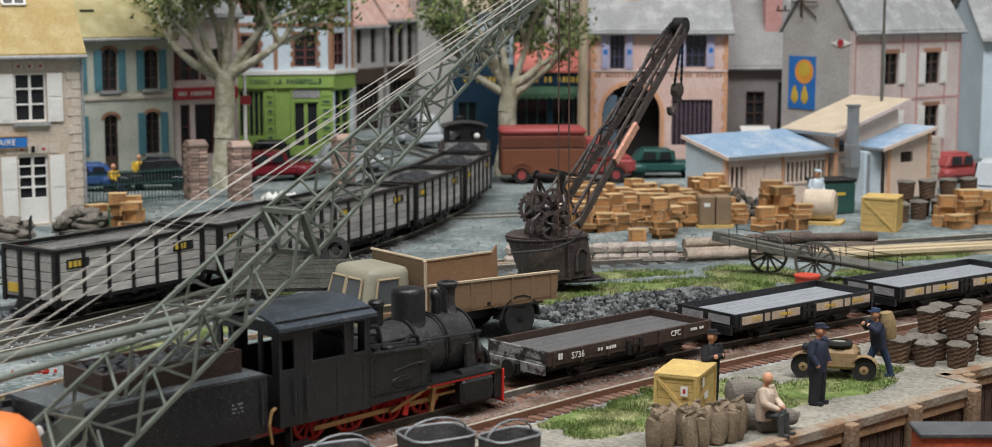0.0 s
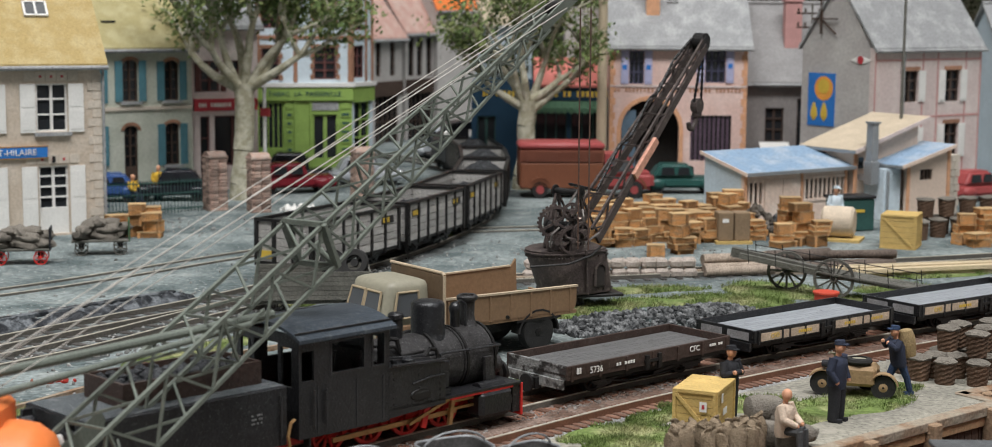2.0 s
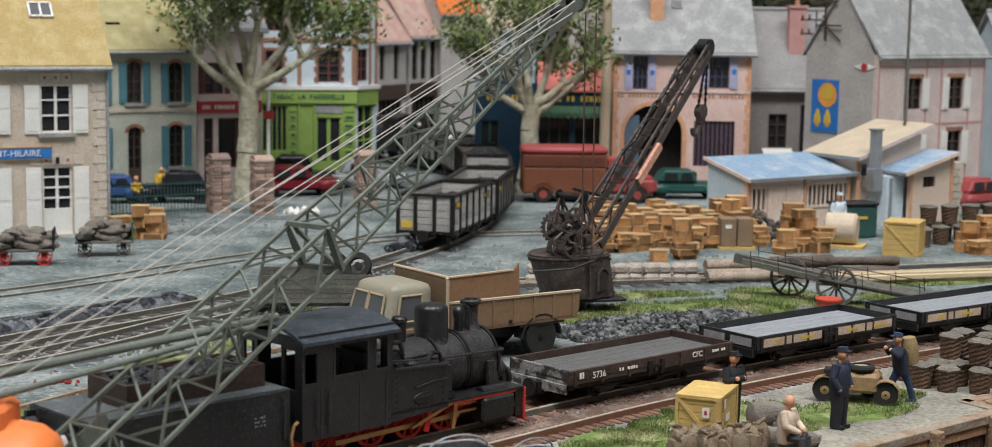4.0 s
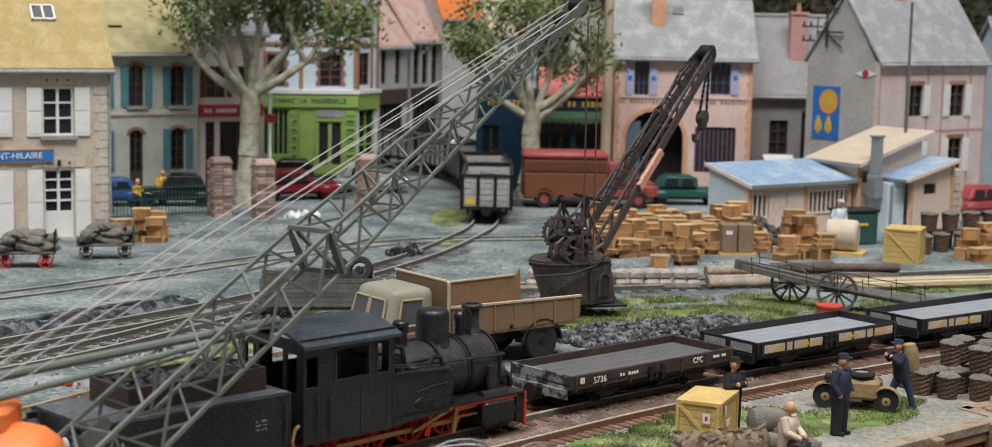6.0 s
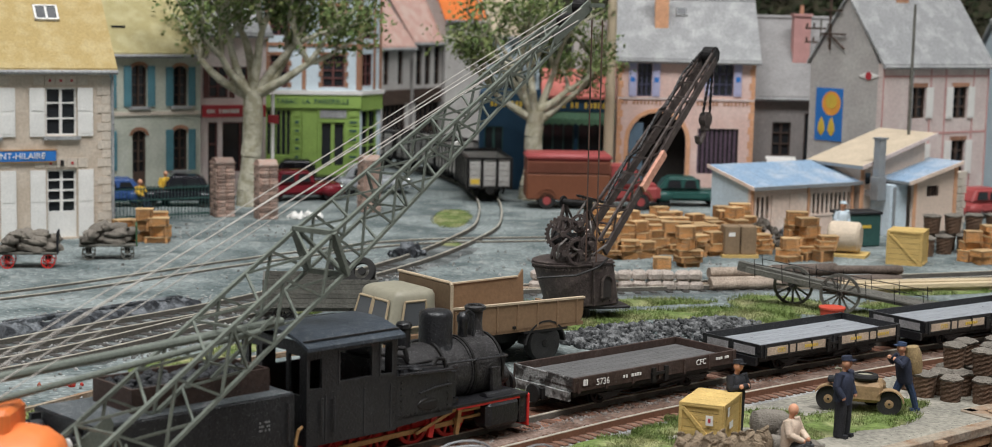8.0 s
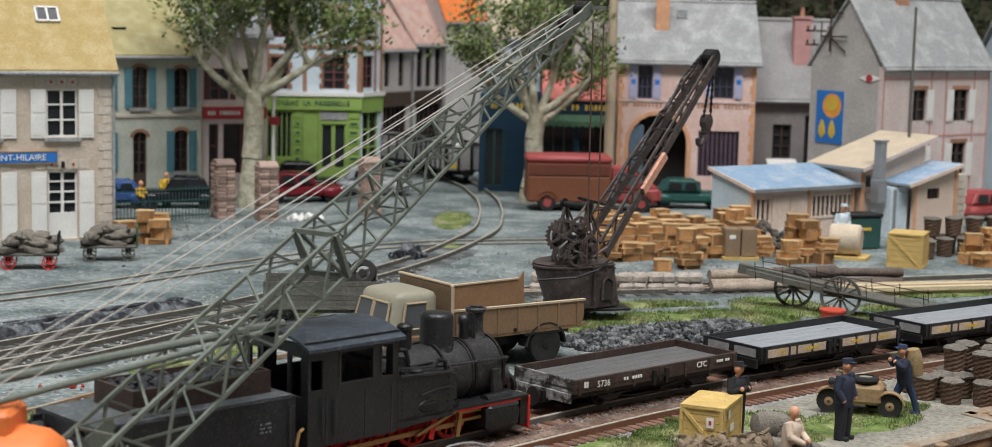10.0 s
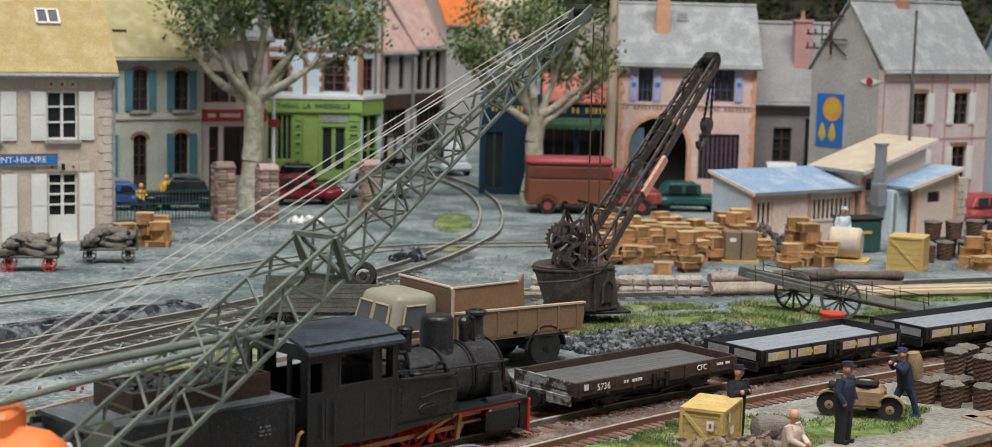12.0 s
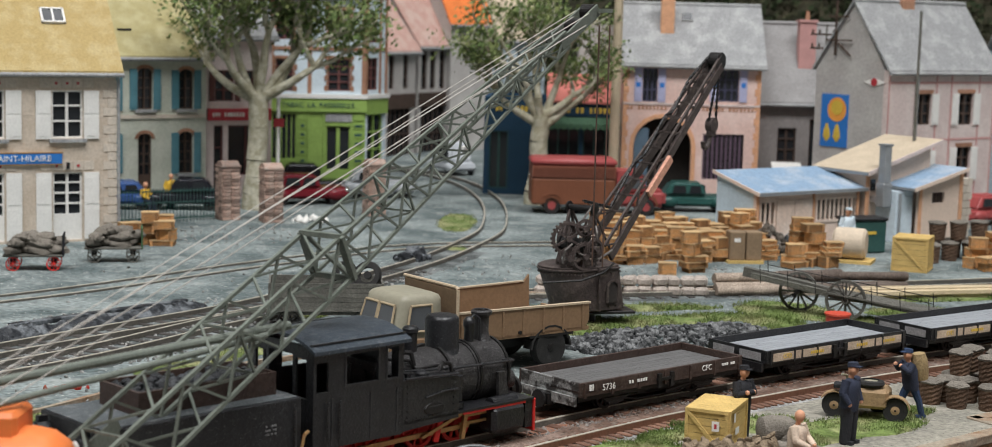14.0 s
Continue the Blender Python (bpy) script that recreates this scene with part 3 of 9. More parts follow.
def green_house():
    h = thing("green_house", "grey-green plaster house with blue shutters and arched windows", "house", P(-18.5, 79, 0, 38))
    ws = [(-0.44, 0.35, 4.55, 6.55), (1.75, 2.5, 4.55, 6.5), (-0.41, 0.3, 0.5, 3.4), (1.75, 2.5, 1.4, 3.46)]
    shell(h, M_GREENW, -4.5, 3.2, 6.0, 7.2, ws, zr=9.6, arches=[(a, b, d, 0.25) for a, b, c, d in ws])
    for i, (a, b, c, d) in enumerate(ws):
        window(h, None, a, b, c, d, 2, 4, M_DARKWOOD, 0.05, name="door" if i == 2 else "window", panel=0.9 if i == 2 else 0)
        bm = B()
        arch_band(bm, a, b, d, 0.25, 0.16, -0.03, 0.0)
        part("arch", bm, M_BRICK, h, "brick window arch")
        if i != 2:
            shutters(h, None, a, b, c, d - 0.05, 0.38, M_TEAL)
            slab(h, "sill", M_SLATE, None, a - 0.15, b + 0.15, -0.15, 0.05, c - 0.14, c)
    slab(h, "string_course", M_STONE, None, -4.5, 3.2, -0.07, 0, 4.12, 4.3)
    slab(h, "cornice", M_STONE, None, -4.55, 3.22, -0.12, 0, 6.95, 7.2)
    shutters(h, None, -1.2, -1.2, 4.5, 6.45, 0.38, M_TEAL, "l")
    shutters(h, None, -1.2, -1.2, 1.5, 3.4, 0.38, M_TEAL, "l")
    gable_roof(h, M_YROOF2, None, -4.5, 3.2, 0, 6.0, 7.2, 9.9)
    bm = B()
    box(bm, -1.0, -0.3, 1.0, 1.7, 8.3, 8.4, Matrix.Translation((0, 0, 0)))
    part("roof_window", bm, M_GLASS, h)
    chimney(h, None, -3.0, 3.0, 9, 11.0, 0.9, 0.7, M_STONE)


def red_shop():
    h = thing("corner_shop", "narrow pale pink shop with a red fascia board", "shop", P(-15.6, 81.5, 0, 30))
    holes = [(-0.05, 0.95, 4.9, 6.45), (1.6, 2.4, 4.9, 6.45), (-0.1, 0.4, 0.3, 3.7), (0.65, 2.6, 1.2, 3.7)]
    shell(h, M_ROSE, -0.5, 2.95, 5.0, 8.2, holes, zr=10.0)
    for i, (a, b, c, d) in enumerate(holes):
        window(h, None, a, b, c, d, 1 if i == 2 else 2, 3 if i < 2 else (3 if i == 2 else 1), M_DARKRED, 0.07, name="door" if i == 2 else "window")
    shutters(h, None, -0.05, 0.95, 4.9, 6.4, 0.28, M_DARKRED)
    bm = B()
    box(bm, -0.45, 2.9, -0.14, 0, 3.95, 4.55, bev=0.02)
    f = part("fascia", bm, M_RED, h, "red fascia board with pale lettering")
    bars(f, None, -0.2, 2.6, 4.25, 0.2, 18, M_WHITE, -0.16, 3)
    slab(h, "cornice", M_WHITE, None, -0.5, 2.95, -0.12, 0, 8.0, 8.2)
    gable_roof(h, M_SLATE, None, -0.5, 2.95, 0, 5.0, 8.2, 10.2)


def tabac():
    h = thing("tabac_house", "pale blue timber-brick corner house over a lime green shopfront", "shop", P(-13.2, 86, 0, 14))
    up = [(-0.12, 0.79, 5.3, 6.98), (2.63, 3.79, 5.34, 7.02), (-0.12, 0.79, 8.0, 9.6), (2.63, 3.79, 8.0, 9.6)]
    lo = [(-0.32, 1.0, 1.7, 4.16), (2.54, 3.84, 0.3, 3.5)]
    shell(h, M_PALEBLUE, -0.45, 4.62, 6.0, 10.6, up + lo)
    for a, b, c, d in up:
        window(h, None, a, b, c, d, 2, 4, M_DARKRED, 0.07)
        bm = B()
        for s, e in ((a - 0.2, a), (b, b + 0.2)):
            for i in range(6):
                w = 0.1 if i % 2 else 0.0
                z = c + (d - c) * i / 6
                box(bm, s + (w if s < a else 0), e - (0 if s < a else w), -0.05, 0, z, z + (d - c) / 6 - 0.02)
        box(bm, a - 0.2, b + 0.2, -0.05, 0, d, d + 0.16)
        part("window_surround", bm, M_BRICK, h, "orange brick surround")
    bm = B()
    for x in (-0.42, 1.55, 4.42):
        box(bm, x, x + 0.2, -0.06, 0, 5.2, 10.5)
    for z in (7.45, 10.2):
        box(bm, -0.45, 4.62, -0.055, 0, z, z + 0.18)
    part("brick_band", bm, M_BRICK, h)
    # shopfront
    bm = B()
    wall_bm(bm, -0.45, 4.62, 0.02, 4.95, lo, 0.1, Matrix.Translation((0, -0.12, 0)))
    for u0, u1, n in ((1.12, 1.45, 6), (1.6, 2.35, 0), (4.0, 4.5, 6)):
        for i in range(n):
            box(bm, u0, u1, -0.17, -0.12, 1.5 + i * 0.46, 1.8 + i * 0.46)
    box(bm, 1.55, 1.65, -0.2, -0.12, 0.3, 4.2)
    box(bm, 2.38, 2.46, -0.2, -0.12, 0.3, 4.2)
    part("shopfront", bm, M_LIME, h, "lime green panelled shopfront")
    f = slab(h, "fascia", M_LIME, None, -0.5, 4.66, -0.26, -0.12, 4.25, 4.92)
    text(f, "TABAC  LA  PASSERELLE", 0.36, Matrix.Translation(Vector((2.1, -0.27, 4.58)) * U) @ STAND, M_DARKG)
    slab(h, "cornice", M_WHITE, None, -0.55, 4.72, -0.32, 0, 4.95, 5.15, label="white moulded cornice")
    slab(h, "lintel", M_SLATE, None, 2.5, 3.9, -0.16, -0.1, 3.72, 4.15, label="grey sign panel")
    w = window(h, None, *lo[0], 5, 1, M_LIME, 0.06, y=0.0, name="shop_window")
    w = window(h, None, *lo[1], 2, 1, M_LIME, 0.12, y=0.0, name="door", panel=0.9)
    bm = B()
    for i, z in enumerate([1.7 + 0.46 * k for k in range(5)]):
        box(bm, 1.2, 1.4, -0.19, -0.17, z - 0.1, z + 0.02)
        box(bm, 4.06, 4.44, -0.19, -0.17, z - 0.1, z + 0.02)
    part("lettering", bm, M_DARKG, h)
    # the side along the street
    m = P(4.62, 0.0, 0, 51)
    side = [(0.2, 1.3, 5.4, 7.1), (0.2, 1.3, 7.9, 9.5), (0.25, 1.9, 1.2, 4.1)]
    shell(h, M_PALEBLUE, 0.02, 2.2, 5.0, 10.6, side, m)
    for a, b, c, d in side:
        window(h, m, a, b, c, d, 2, 3, M_DARKRED if c > 5 else M_LIME, 0.08)
    bm = B()
    box(bm, 0.0, 2.2, -0.07, -0.004, 0, 1.2)
    box(bm, 0.0, 2.2, -0.12, -0.004, 4.12, 4.95)
    part("shopfront", bm, M_LIME, h, m=m)
    slab(h, "cornice", M_WHITE, m, 0.0, 2.3, -0.2, -0.004, 4.95, 5.15)
    bm = B()
    for x0, x1 in ((0, 0.17), (1.36, 1.55), (2.0, 2.2)):
        box(bm, x0, x1, -0.05, -0.004, 5.2, 10.5)
    box(bm, 0.17, 2.0, -0.05, -0.004, 7.45, 7.63)
    part("brick_band", bm, M_BRICK, h, m=m)
    gable_roof(h, M_SLATE, None, -0.45, 4.62, 0, 6.0, 10.6, 13)


def plain_house(name, label, x, y, az, L, H, D, wmat, rmat, zr, wins, fmat, floor_h=None, base=None):
    """A background house; wins: (u0, u1, z0, z1, columns, rows)."""
    h = thing(name, label, "house", P(x, y, 0, az), group="houses of the town")
    shell(h, wmat, 0, L, D, H, [w[:4] for w in wins], zr=zr - 0.15)
    for a, b, c, d, i, j in wins:
        window(h, None, a, b, c, d, i, j, fmat, 0.07)
    if base:
        slab(h, "shopfront", base[0], None, 0.05, L - 0.05, -0.1, 0.0, base[1], base[2])
    gable_roof(h, rmat, None, 0, L, 0, D, H, zr)
    return h


def blue_shop():
    h = thing("blue_shop", "shop with dark blue-green front under a red tiled awning roof", "shop", P(-2.0, 88, 0, 0))
    wins = [(3.0, 4.7, 1.2, 3.65), (4.9, 6.7, 1.2, 3.7), (-0.1, 0.9, 0.3, 3.4)]
    shell(h, M_BLUE, -0.4, 7.2, 5, 5.2, wins)
    for i, (a, b, c, d) in enumerate(wins):
        window(h, None, a, b, c, d, 3 if i < 2 else 2, 1, M_DARKG, 0.08, name="shop_window" if i < 2 else "door")
    slab(h, "shopfront", M_DARKG, None, 2.6, 7.15, -0.1, 0, 3.75, 4.3)
    f = slab(h, "fascia", M_BLUE, None, 2.5, 7.2, -0.16, -0.1, 4.3, 4.95)
    bars(f, None, 2.8, 6.9, 4.62, 0.3, 17, M_YELL, -0.19, 5)
    bars(f, None, 0.2, 2.2, 4.62, 0.3, 9, M_YELL, -0.04, 6)
    for i in range(12):
        bm = B()
        x = 3.0 + i * 0.35
        prism(bm, [(-0.5, 3.75), (-0.1, 4.25), (-0.08, 4.25), (-0.48, 3.72)], x, x + 0.34, "x")
        lathe(bm, [(0.17, -0.01), (0.17, 0.01)], 14, Matrix.Translation((x + 0.17, -0.49, 3.76)) @ Euler((radians(90), 0, 0)).to_matrix().to_4x4())
        part("awning_scallop", bm, M_GRASSG, h, "green scalloped awning")
    bm = B()
    prism(bm, [(-0.3, 4.98), (1.6, 6.4), (1.6, 6.5), (-0.3, 5.1)], 2.9, 7.2, "x")
    part("roof", bm, M_REDROOF, h, "red sheet roof")
    # taller grey house behind
    slab(h, "upper_wall", M_GREYW, None, 4.6, 7.2, 1.7, 4.9, 5.2, 9.2)
    return h


def pink_house():
    h = thing("pink_house", "pink rendered house with blue shutters over a wide dark archway", "house", P(4.85, 86, 0, 0.5))
    wins = [(1.0, 1.76, 5.27, 7.0), (4.95, 6.0, 5.37, 7.05)]
    arch = (0.62, 3.65, 0.02, 4.45)
    barw = (4.25, 6.38, 1.3, 3.67)
    shell(h, M_PINK, 0, 7.15, 6, 7.3, wins + [arch, barw], zr=10.0, arches=[(arch[0], arch[1], arch[3], 1.5)])
    for a, b, c, d in wins:
        window(h, None, a, b, c, d, 3, 3, M_DARKB, 0.08)
        shutters(h, None, a, b, c, d, 0.4, M_LILAC)
        bm = B()
        for s in (a - 0.35, b + 0.13):
            box(bm, s, s + 0.22, -0.095, -0.07, c + 0.75, c + 1.0)
        part("shutter_panel", bm, M_LBLUE, h)
    bm = B()
    arch_band(bm, arch[0], arch[1], arch[3], 1.5, 0.22, -0.05, 0.0)
    box(bm, arch[0] - 0.22, arch[0], -0.05, 0, 0.02, 2.95)
    box(bm, arch[1], arch[1] + 0.22, -0.05, 0, 0.02, 2.95)
    part("arch", bm, M_ORANGE, h, "salmon arch surround")
    bm = B()
    for i in range(9):
        x = barw[0] + 0.12 + i * 0.235
        box(bm, x, x + 0.09, 0.0, 0.08, barw[2], barw[3])
    w = part("window_grille", bm, M_BLACKMET, h)
    bm = B()
    box(bm, barw[0], barw[1], 0.1, 0.14, barw[2], barw[3])
    part("pane", bm, M_PLUM, w, "dull plum boarding")
    # inside the archway
    slab(h, "barrel", M_DARKWOOD, None, 1.2, 1.9, 0.5, 1.2, 0.02, 1.1, bev=0.1)
    bm = B()
    box(bm, 0.66, 1.4, 0.06, 0.12, 0.1, 3.9)
    part("gate_leaf", bm, M_TEALG, h, "blue-green gate leaf")
    bars(h, None, 0.2, 6.9, 4.95, 0.2, 34, M_BRICK, -0.02, 8)
    slab(h, "string_course", M_PALEPINK, None, 0, 7.15, -0.05, 0, 5.12, 5.22)
    bm = B()
    for x0 in (0.0, 6.85):
        for i in range(19):
            w = 0.3 if i % 2 else 0.2
            bm = B()
            box(bm, 0 if x0 == 0 else 7.15 - w, w if x0 == 0 else 7.15, -0.03, 0, i * 0.38, i * 0.38 + 0.36)
            part("quoin", bm, M_ORANGE, h)
    slab(h, "cornice", M_SLATE, None, -0.1, 7.25, -0.2, 0, 7.05, 7.3, label="dark grey cornice")
    gable_roof(h, M_SLATE, None, 0, 7.15, 0, 6, 7.35, 10.25)
    chimney(h, None, 2.3, 1.6, 8.6, 11.0, 0.7, 0.5, M_ORANGE)
    sk = Matrix.Translation(Vector((3.4, 2.2, 9.7)) * U) @ Euler((math.atan2(2.9, 3), 0, 0)).to_matrix().to_4x4()
    fr = slab(h, "roof_window", M_SLATE, sk, -0.3, 0.3, -0.3, 0.3, -0.04, 0.05)
    slab(h, "roof_pane", M_GLASS, sk, -0.24, 0.24, -0.24, 0.24, 0.03, 0.065)


def big_house():
    """The pale house seen across its corner: gable to one side, long front to the other."""
    h = thing("big_house", "large pale pink house with grey roof, advertisement painted on its gable", "house", P(17.09, 79.09, 0, 38))
    wins = [(2.15, 3.25, 4.75, 6.27), (5.35, 6.5, 4.7, 6.27), (5.4, 6.5, 1.9, 3.6), (2.2, 3.2, 1.2, 3.5)]
    L, D, H = 8.2, 4.6, 7.4
    bm = B()
    wall_bm(bm, 0, L, 0, H, wins, 0.3)
    part("wall", bm, M_PALEPINK, h)
    for x in (0, L - 0.3):
        bm = B()
        prism(bm, [(0.3, 0), (D, 0), (D, H), (D / 2, 10.6), (0.3, H)], x, x + 0.3, "x")
        part("wall", bm, M_GREYW, h, "grey gable wall")
    slab(h, "wall", M_PALEPINK, None, 0.3, L - 0.3, D - 0.3, D, 0, H)
    # dark board added inside, room shade put into its colour
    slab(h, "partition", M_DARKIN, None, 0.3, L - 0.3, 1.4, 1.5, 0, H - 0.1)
    for a, b, c, d in wins:
        window(h, None, a, b, c, d, 2, 3, M_DARKWOOD, 0.08)
        shutters(h, None, a, b, c, d, 0.5, M_WHITE, "r" if a < 3 else "lr")
        slab(h, "lintel", M_BRICK, None, a - 0.1, b + 0.1, -0.04, 0, d, d + 0.2)
    bm = B()
    for x in (0.0, 3.55, 4.7, 6.9, L - 0.12):
        box(bm, x, x + 0.1, -0.02, 0, 0, H - 0.1)
    for z in (3.95, 6.75):
        box(bm, 0.1, L - 0.12, -0.018, 0, z, z + 0.1)
    part("brick_line", bm, M_BRICKP, h, "thin pink brick lines")
    gable_roof(h, M_SLATE, None, 0, L, 0, D, H + 0.05, 10.6, over=0.15)
    chimney(h, None, 3.6, 2.3, 9.6, 11.6, 0.9, 0.6, M_BRICK)
    bm = B()
    cyl(bm, (2.0, -0.12, 0), (2.0, -0.12, 7.2), 0.08, n=8)
    part("downpipe", bm, M_SLATE, h)
    # poster and oval sign on the gable
    g = Matrix.Translation((0, 0, 0)) @ P(0, 0, 0, -90)
    bm = B()
    box(bm, -4.12, -2.4, -0.05, -0.004, 3.5, 6.1)
    p = part("poster", bm, M_LBLUE, h, "blue advertising poster with an orange disc", m=g)
    bm = B()
    cyl(bm, (-3.1, -0.06, 5.35), (-3.1, -0.05, 5.35), 0.6, n=24)
    d = part("disc", bm, M_ORANGEP, p, "orange disc")
    bm = B()
    cyl(bm, (-3.1, -0.075, 5.45), (-3.1, -0.062, 5.45), 0.36, n=20)
    part("disc", bm, M_YELL, p)
    for x in (-3.7, -3.05):
        bm = B()
        lathe(bm, [(0.05, 0), (0.24, 0.25), (0.2, 0.55), (0.05, 0.9)], 10, Matrix.Translation((x, -0.06, 3.75)) @ Matrix.Diagonal((1, 0.1, 1, 1)))
        part("bottle_shape", bm, M_YELL, p)
    bm = B()
    prism(bm, [(-1.5, 6.8), (-0.85, 7.0), (-0.2, 6.8), (-0.85, 6.6)], -0.05, -0.004, "y")
    o = part("oval_sign", bm, M_WHITE, h, "white lozenge sign with a red dot", m=g)
    bm = B()
    cyl(bm, (-0.85, -0.06, 6.8), (-0.85, -0.05, 6.8), 0.2, n=16)
    part("dot", bm, M_RED, o)
    bm = B()
    beam(bm, (-0.12, 3.35, 8.0), (-0.12, 3.35, 10.7), 0.09)
    for z, a, b in ((8.75, 2.3, 3.9), (9.9, 2.6, 3.8)):
        beam(bm, (-0.16, a, z), (-0.16, b, z), 0.08)
    beam(bm, (-0.14, 3.3, 8.7), (-0.14, 2.35, 8.0), 0.07)
    part("wire_bracket", bm, M_DARKWOOD, h, "rusty bracket for overhead wires")


def sheds():
    h, L, D = thing("goods_shed", "low wooden goods shed with pale blue sheet roof", "shed", P(9.7, 69.38, 0, 36)), 6.25, 2.5
    wins = [(0.1, 1.02, 0.95, 1.88), (3.45, 6.0, 1.0, 1.88)]
    bm = B()
    wall_bm(bm, 0, L, 0, 2.3, wins, 0.2)
    part("wall", bm, M_SHEDW, h)
    for x in (0, L - 0.2):
        bm = B()
        prism(bm, [(0.2, 0), (D, 0), (D, 2.93), (0.2, 2.33)], x, x + 0.2, "x")
        part("wall", bm, M_PALEBLUE, h, "pale blue-grey side wall")
    slab(h, "wall", M_SHEDW, None, 0.2, L - 0.2, D - 0.2, D, 0, 2.7)
    for a, b, c, d in wins:
        n = int((b - a) / 0.26)
        for i in range(n):
            x = a + 0.08 + (b - a - 0.1) * i / n
            slab(h, "window_bar", M_SHEDW, None, x, x + 0.12, -0.02, 0.05, c, d)
        for z in (c - 0.1, d):
            slab(h, "window_rail", M_SHEDW, None, a - 0.1, b + 0.1, -0.05, 0.05, z, z + 0.1)
    # added dark sheet behind the bars, coloured as the shed's inner shade
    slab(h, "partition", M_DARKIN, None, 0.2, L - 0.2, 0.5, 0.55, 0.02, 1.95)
    for a in (1.16, 2.24):
        q = slab(h, "door", M_SHEDW, None, a, a + 1.06, -0.05, 0.0, 0.05, 1.95, label="pale door leaf", bev=0.015)
        slab(q, "handle", M_DARKWOOD, None, a + (0.9 if a < 2 else 0.08), a + (0.98 if a < 2 else 0.16), -0.07, -0.05, 0.95, 1.05)
    for x in (-0.03, 3.31, 6.05):
        slab(h, "post", M_ORANGE, None, x, x + 0.14, -0.06, 0, 0, 2.28, label="orange-brown post")
    for i in range(9):
        bm = B()
        x = -0.15 + i * 0.73
        prism(bm, [(-0.3, 2.25), (D + 0.1, 2.99), (D + 0.1, 3.07), (-0.3, 2.33)], x, x + 0.724, "x")
        part("roof_sheet", bm, M_BLUEROOF, h)
    slab(h, "eave_board", M_ZINC, None, -0.17, L + 0.2, -0.345, -0.305, 2.2, 2.35)
    for x in (-0.2, L + 0.18):
        bm = B()
        prism(bm, [(-0.34, 2.2), (D + 0.12, 2.95), (D + 0.12, 3.1), (-0.34, 2.35)], x, x + 0.045, "x")
        part("verge_board", bm, M_SHEDW, h, "pale verge board")
    # the taller shed behind with a cream roof
    k = thing("weigh_house", "taller cream-roofed shed with stove pipe beside the goods shed", "shed", P(15.0, 73.0, 0, 35))
    slab(k, "wall", M_CREAMW, None, 0, 4.1, 0, 2.9, 0, 2.9)
    bm = B()
    prism(bm, [(0, 2.9), (4.1, 2.9), (4.1, 4.24), (0, 3.02)], 0.0, 2.9, "y")
    part("wall", bm, M_CREAMW, k)
    bm = B()
    prism(bm, [(-0.3, 2.95), (4.4, 4.31), (4.4, 4.43), (-0.3, 3.07)], -0.4, 3.1, "y")
    part("roof", bm, M_CREAMROOF, k, "cream felt roof")
    bm = B()
    prism(bm, [(-0.33, 2.9), (4.43, 4.28), (4.43, 4.44), (-0.33, 3.08)], -0.445, -0.405, "y")
    part("verge_board", bm, M_PALEPINK, k, "pale verge board")
    bm = B()
    box(bm, -0.36, -0.31, -0.44, 3.1, 2.92, 3.05)
    part("gutter", bm, M_ZINC, k)
    slab(k, "corner_post", M_ORANGE, None, -0.02, 0.2, -0.05, 0.0, 0, 2.9)
    bm = B()
    box(bm, 0.2, 0.6, -0.9, -0.5, 2.6, 4.25, bev=0.03)
    box(bm, 0.14, 0.66, -0.94, -0.46, 1.55, 2.6, bev=0.03)
    box(bm, 0.28, 0.52, -0.5, -0.02, 1.7, 1.95)
    box(bm, 0.16, 0.64, -0.94, -0.46, 4.25, 4.33)
    part("stove_pipe", bm, M_ZINC, k, "square zinc flue")
    slab(k, "window", M_GLASS, None, 0.3, 0.6, -0.02, 0.0, 2.2, 2.7)
    e = thing("lamp_hut", "small pink hut with blue roof and barred window", "hut", P(17.05, 72.6, 0, 35))
    bm = B()
    wall_bm(bm, 0.35, 3.15, 0, 2.4, [(1.2, 1.98, 1.7, 2.17)], 0.15)
    part("wall", bm, M_CREAMW, e)
    bm = B()
    prism(bm, [(0.35, 2.4), (3.15, 2.4), (3.15, 3.1), (0.35, 2.42)], 0.0, 0.15, "y")
    part("wall", bm, M_CREAMW, e)
    slab(e, "wall", M_CREAMW, None, 0.35, 3.15, 0.5, 1.5, 0, 2.4)
    slab(e, "wall", M_PALEBLUE, None, -0.75, 0.345, 0.35, 1.5, 0, 2.25)
    slab(e, "door", M_PALEBLUE, None, -0.45, 0.28, 0.29, 0.345, 0.05, 2.0, label="pale blue plank door", bev=0.015)
    slab(e, "door_post", M_ZINC, None, -0.58, -0.46, 0.27, 0.345, 0, 2.15)
    for i in range(5):
        bm = B()
        x0, x1 = -0.3 + i * 0.68, -0.3 + i * 0.68 + 0.674
        prism(bm, [(x0, 2.36 + (x0 + 0.3) * 0.241), (x1, 2.36 + (x1 + 0.3) * 0.241), (x1, 2.44 + (x1 + 0.3) * 0.241), (x0, 2.44 + (x0 + 0.3) * 0.241)], -0.33, 1.65, "y")
        part("roof_sheet", bm, M_BLUEROOF, e)
    bm = B()
    prism(bm, [(-0.33, 2.28), (3.13, 3.11), (3.13, 3.27), (-0.33, 2.45)], -0.375, -0.335, "y")
    part("verge_board", bm, M_CREAMW, e, "pale verge board")
    slab(e, "gutter", M_ZINC, None, -0.4, -0.335, -0.37, 1.65, 2.32, 2.42)
    slab(e, "corner_post", M_ORANGE, None, 0.33, 0.52, -0.04, -0.002, 0, 2.38)
    slab(e, "corner_post", M_ORANGE, None, 2.96, 3.17, -0.04, -0.002, 0, 2.98)
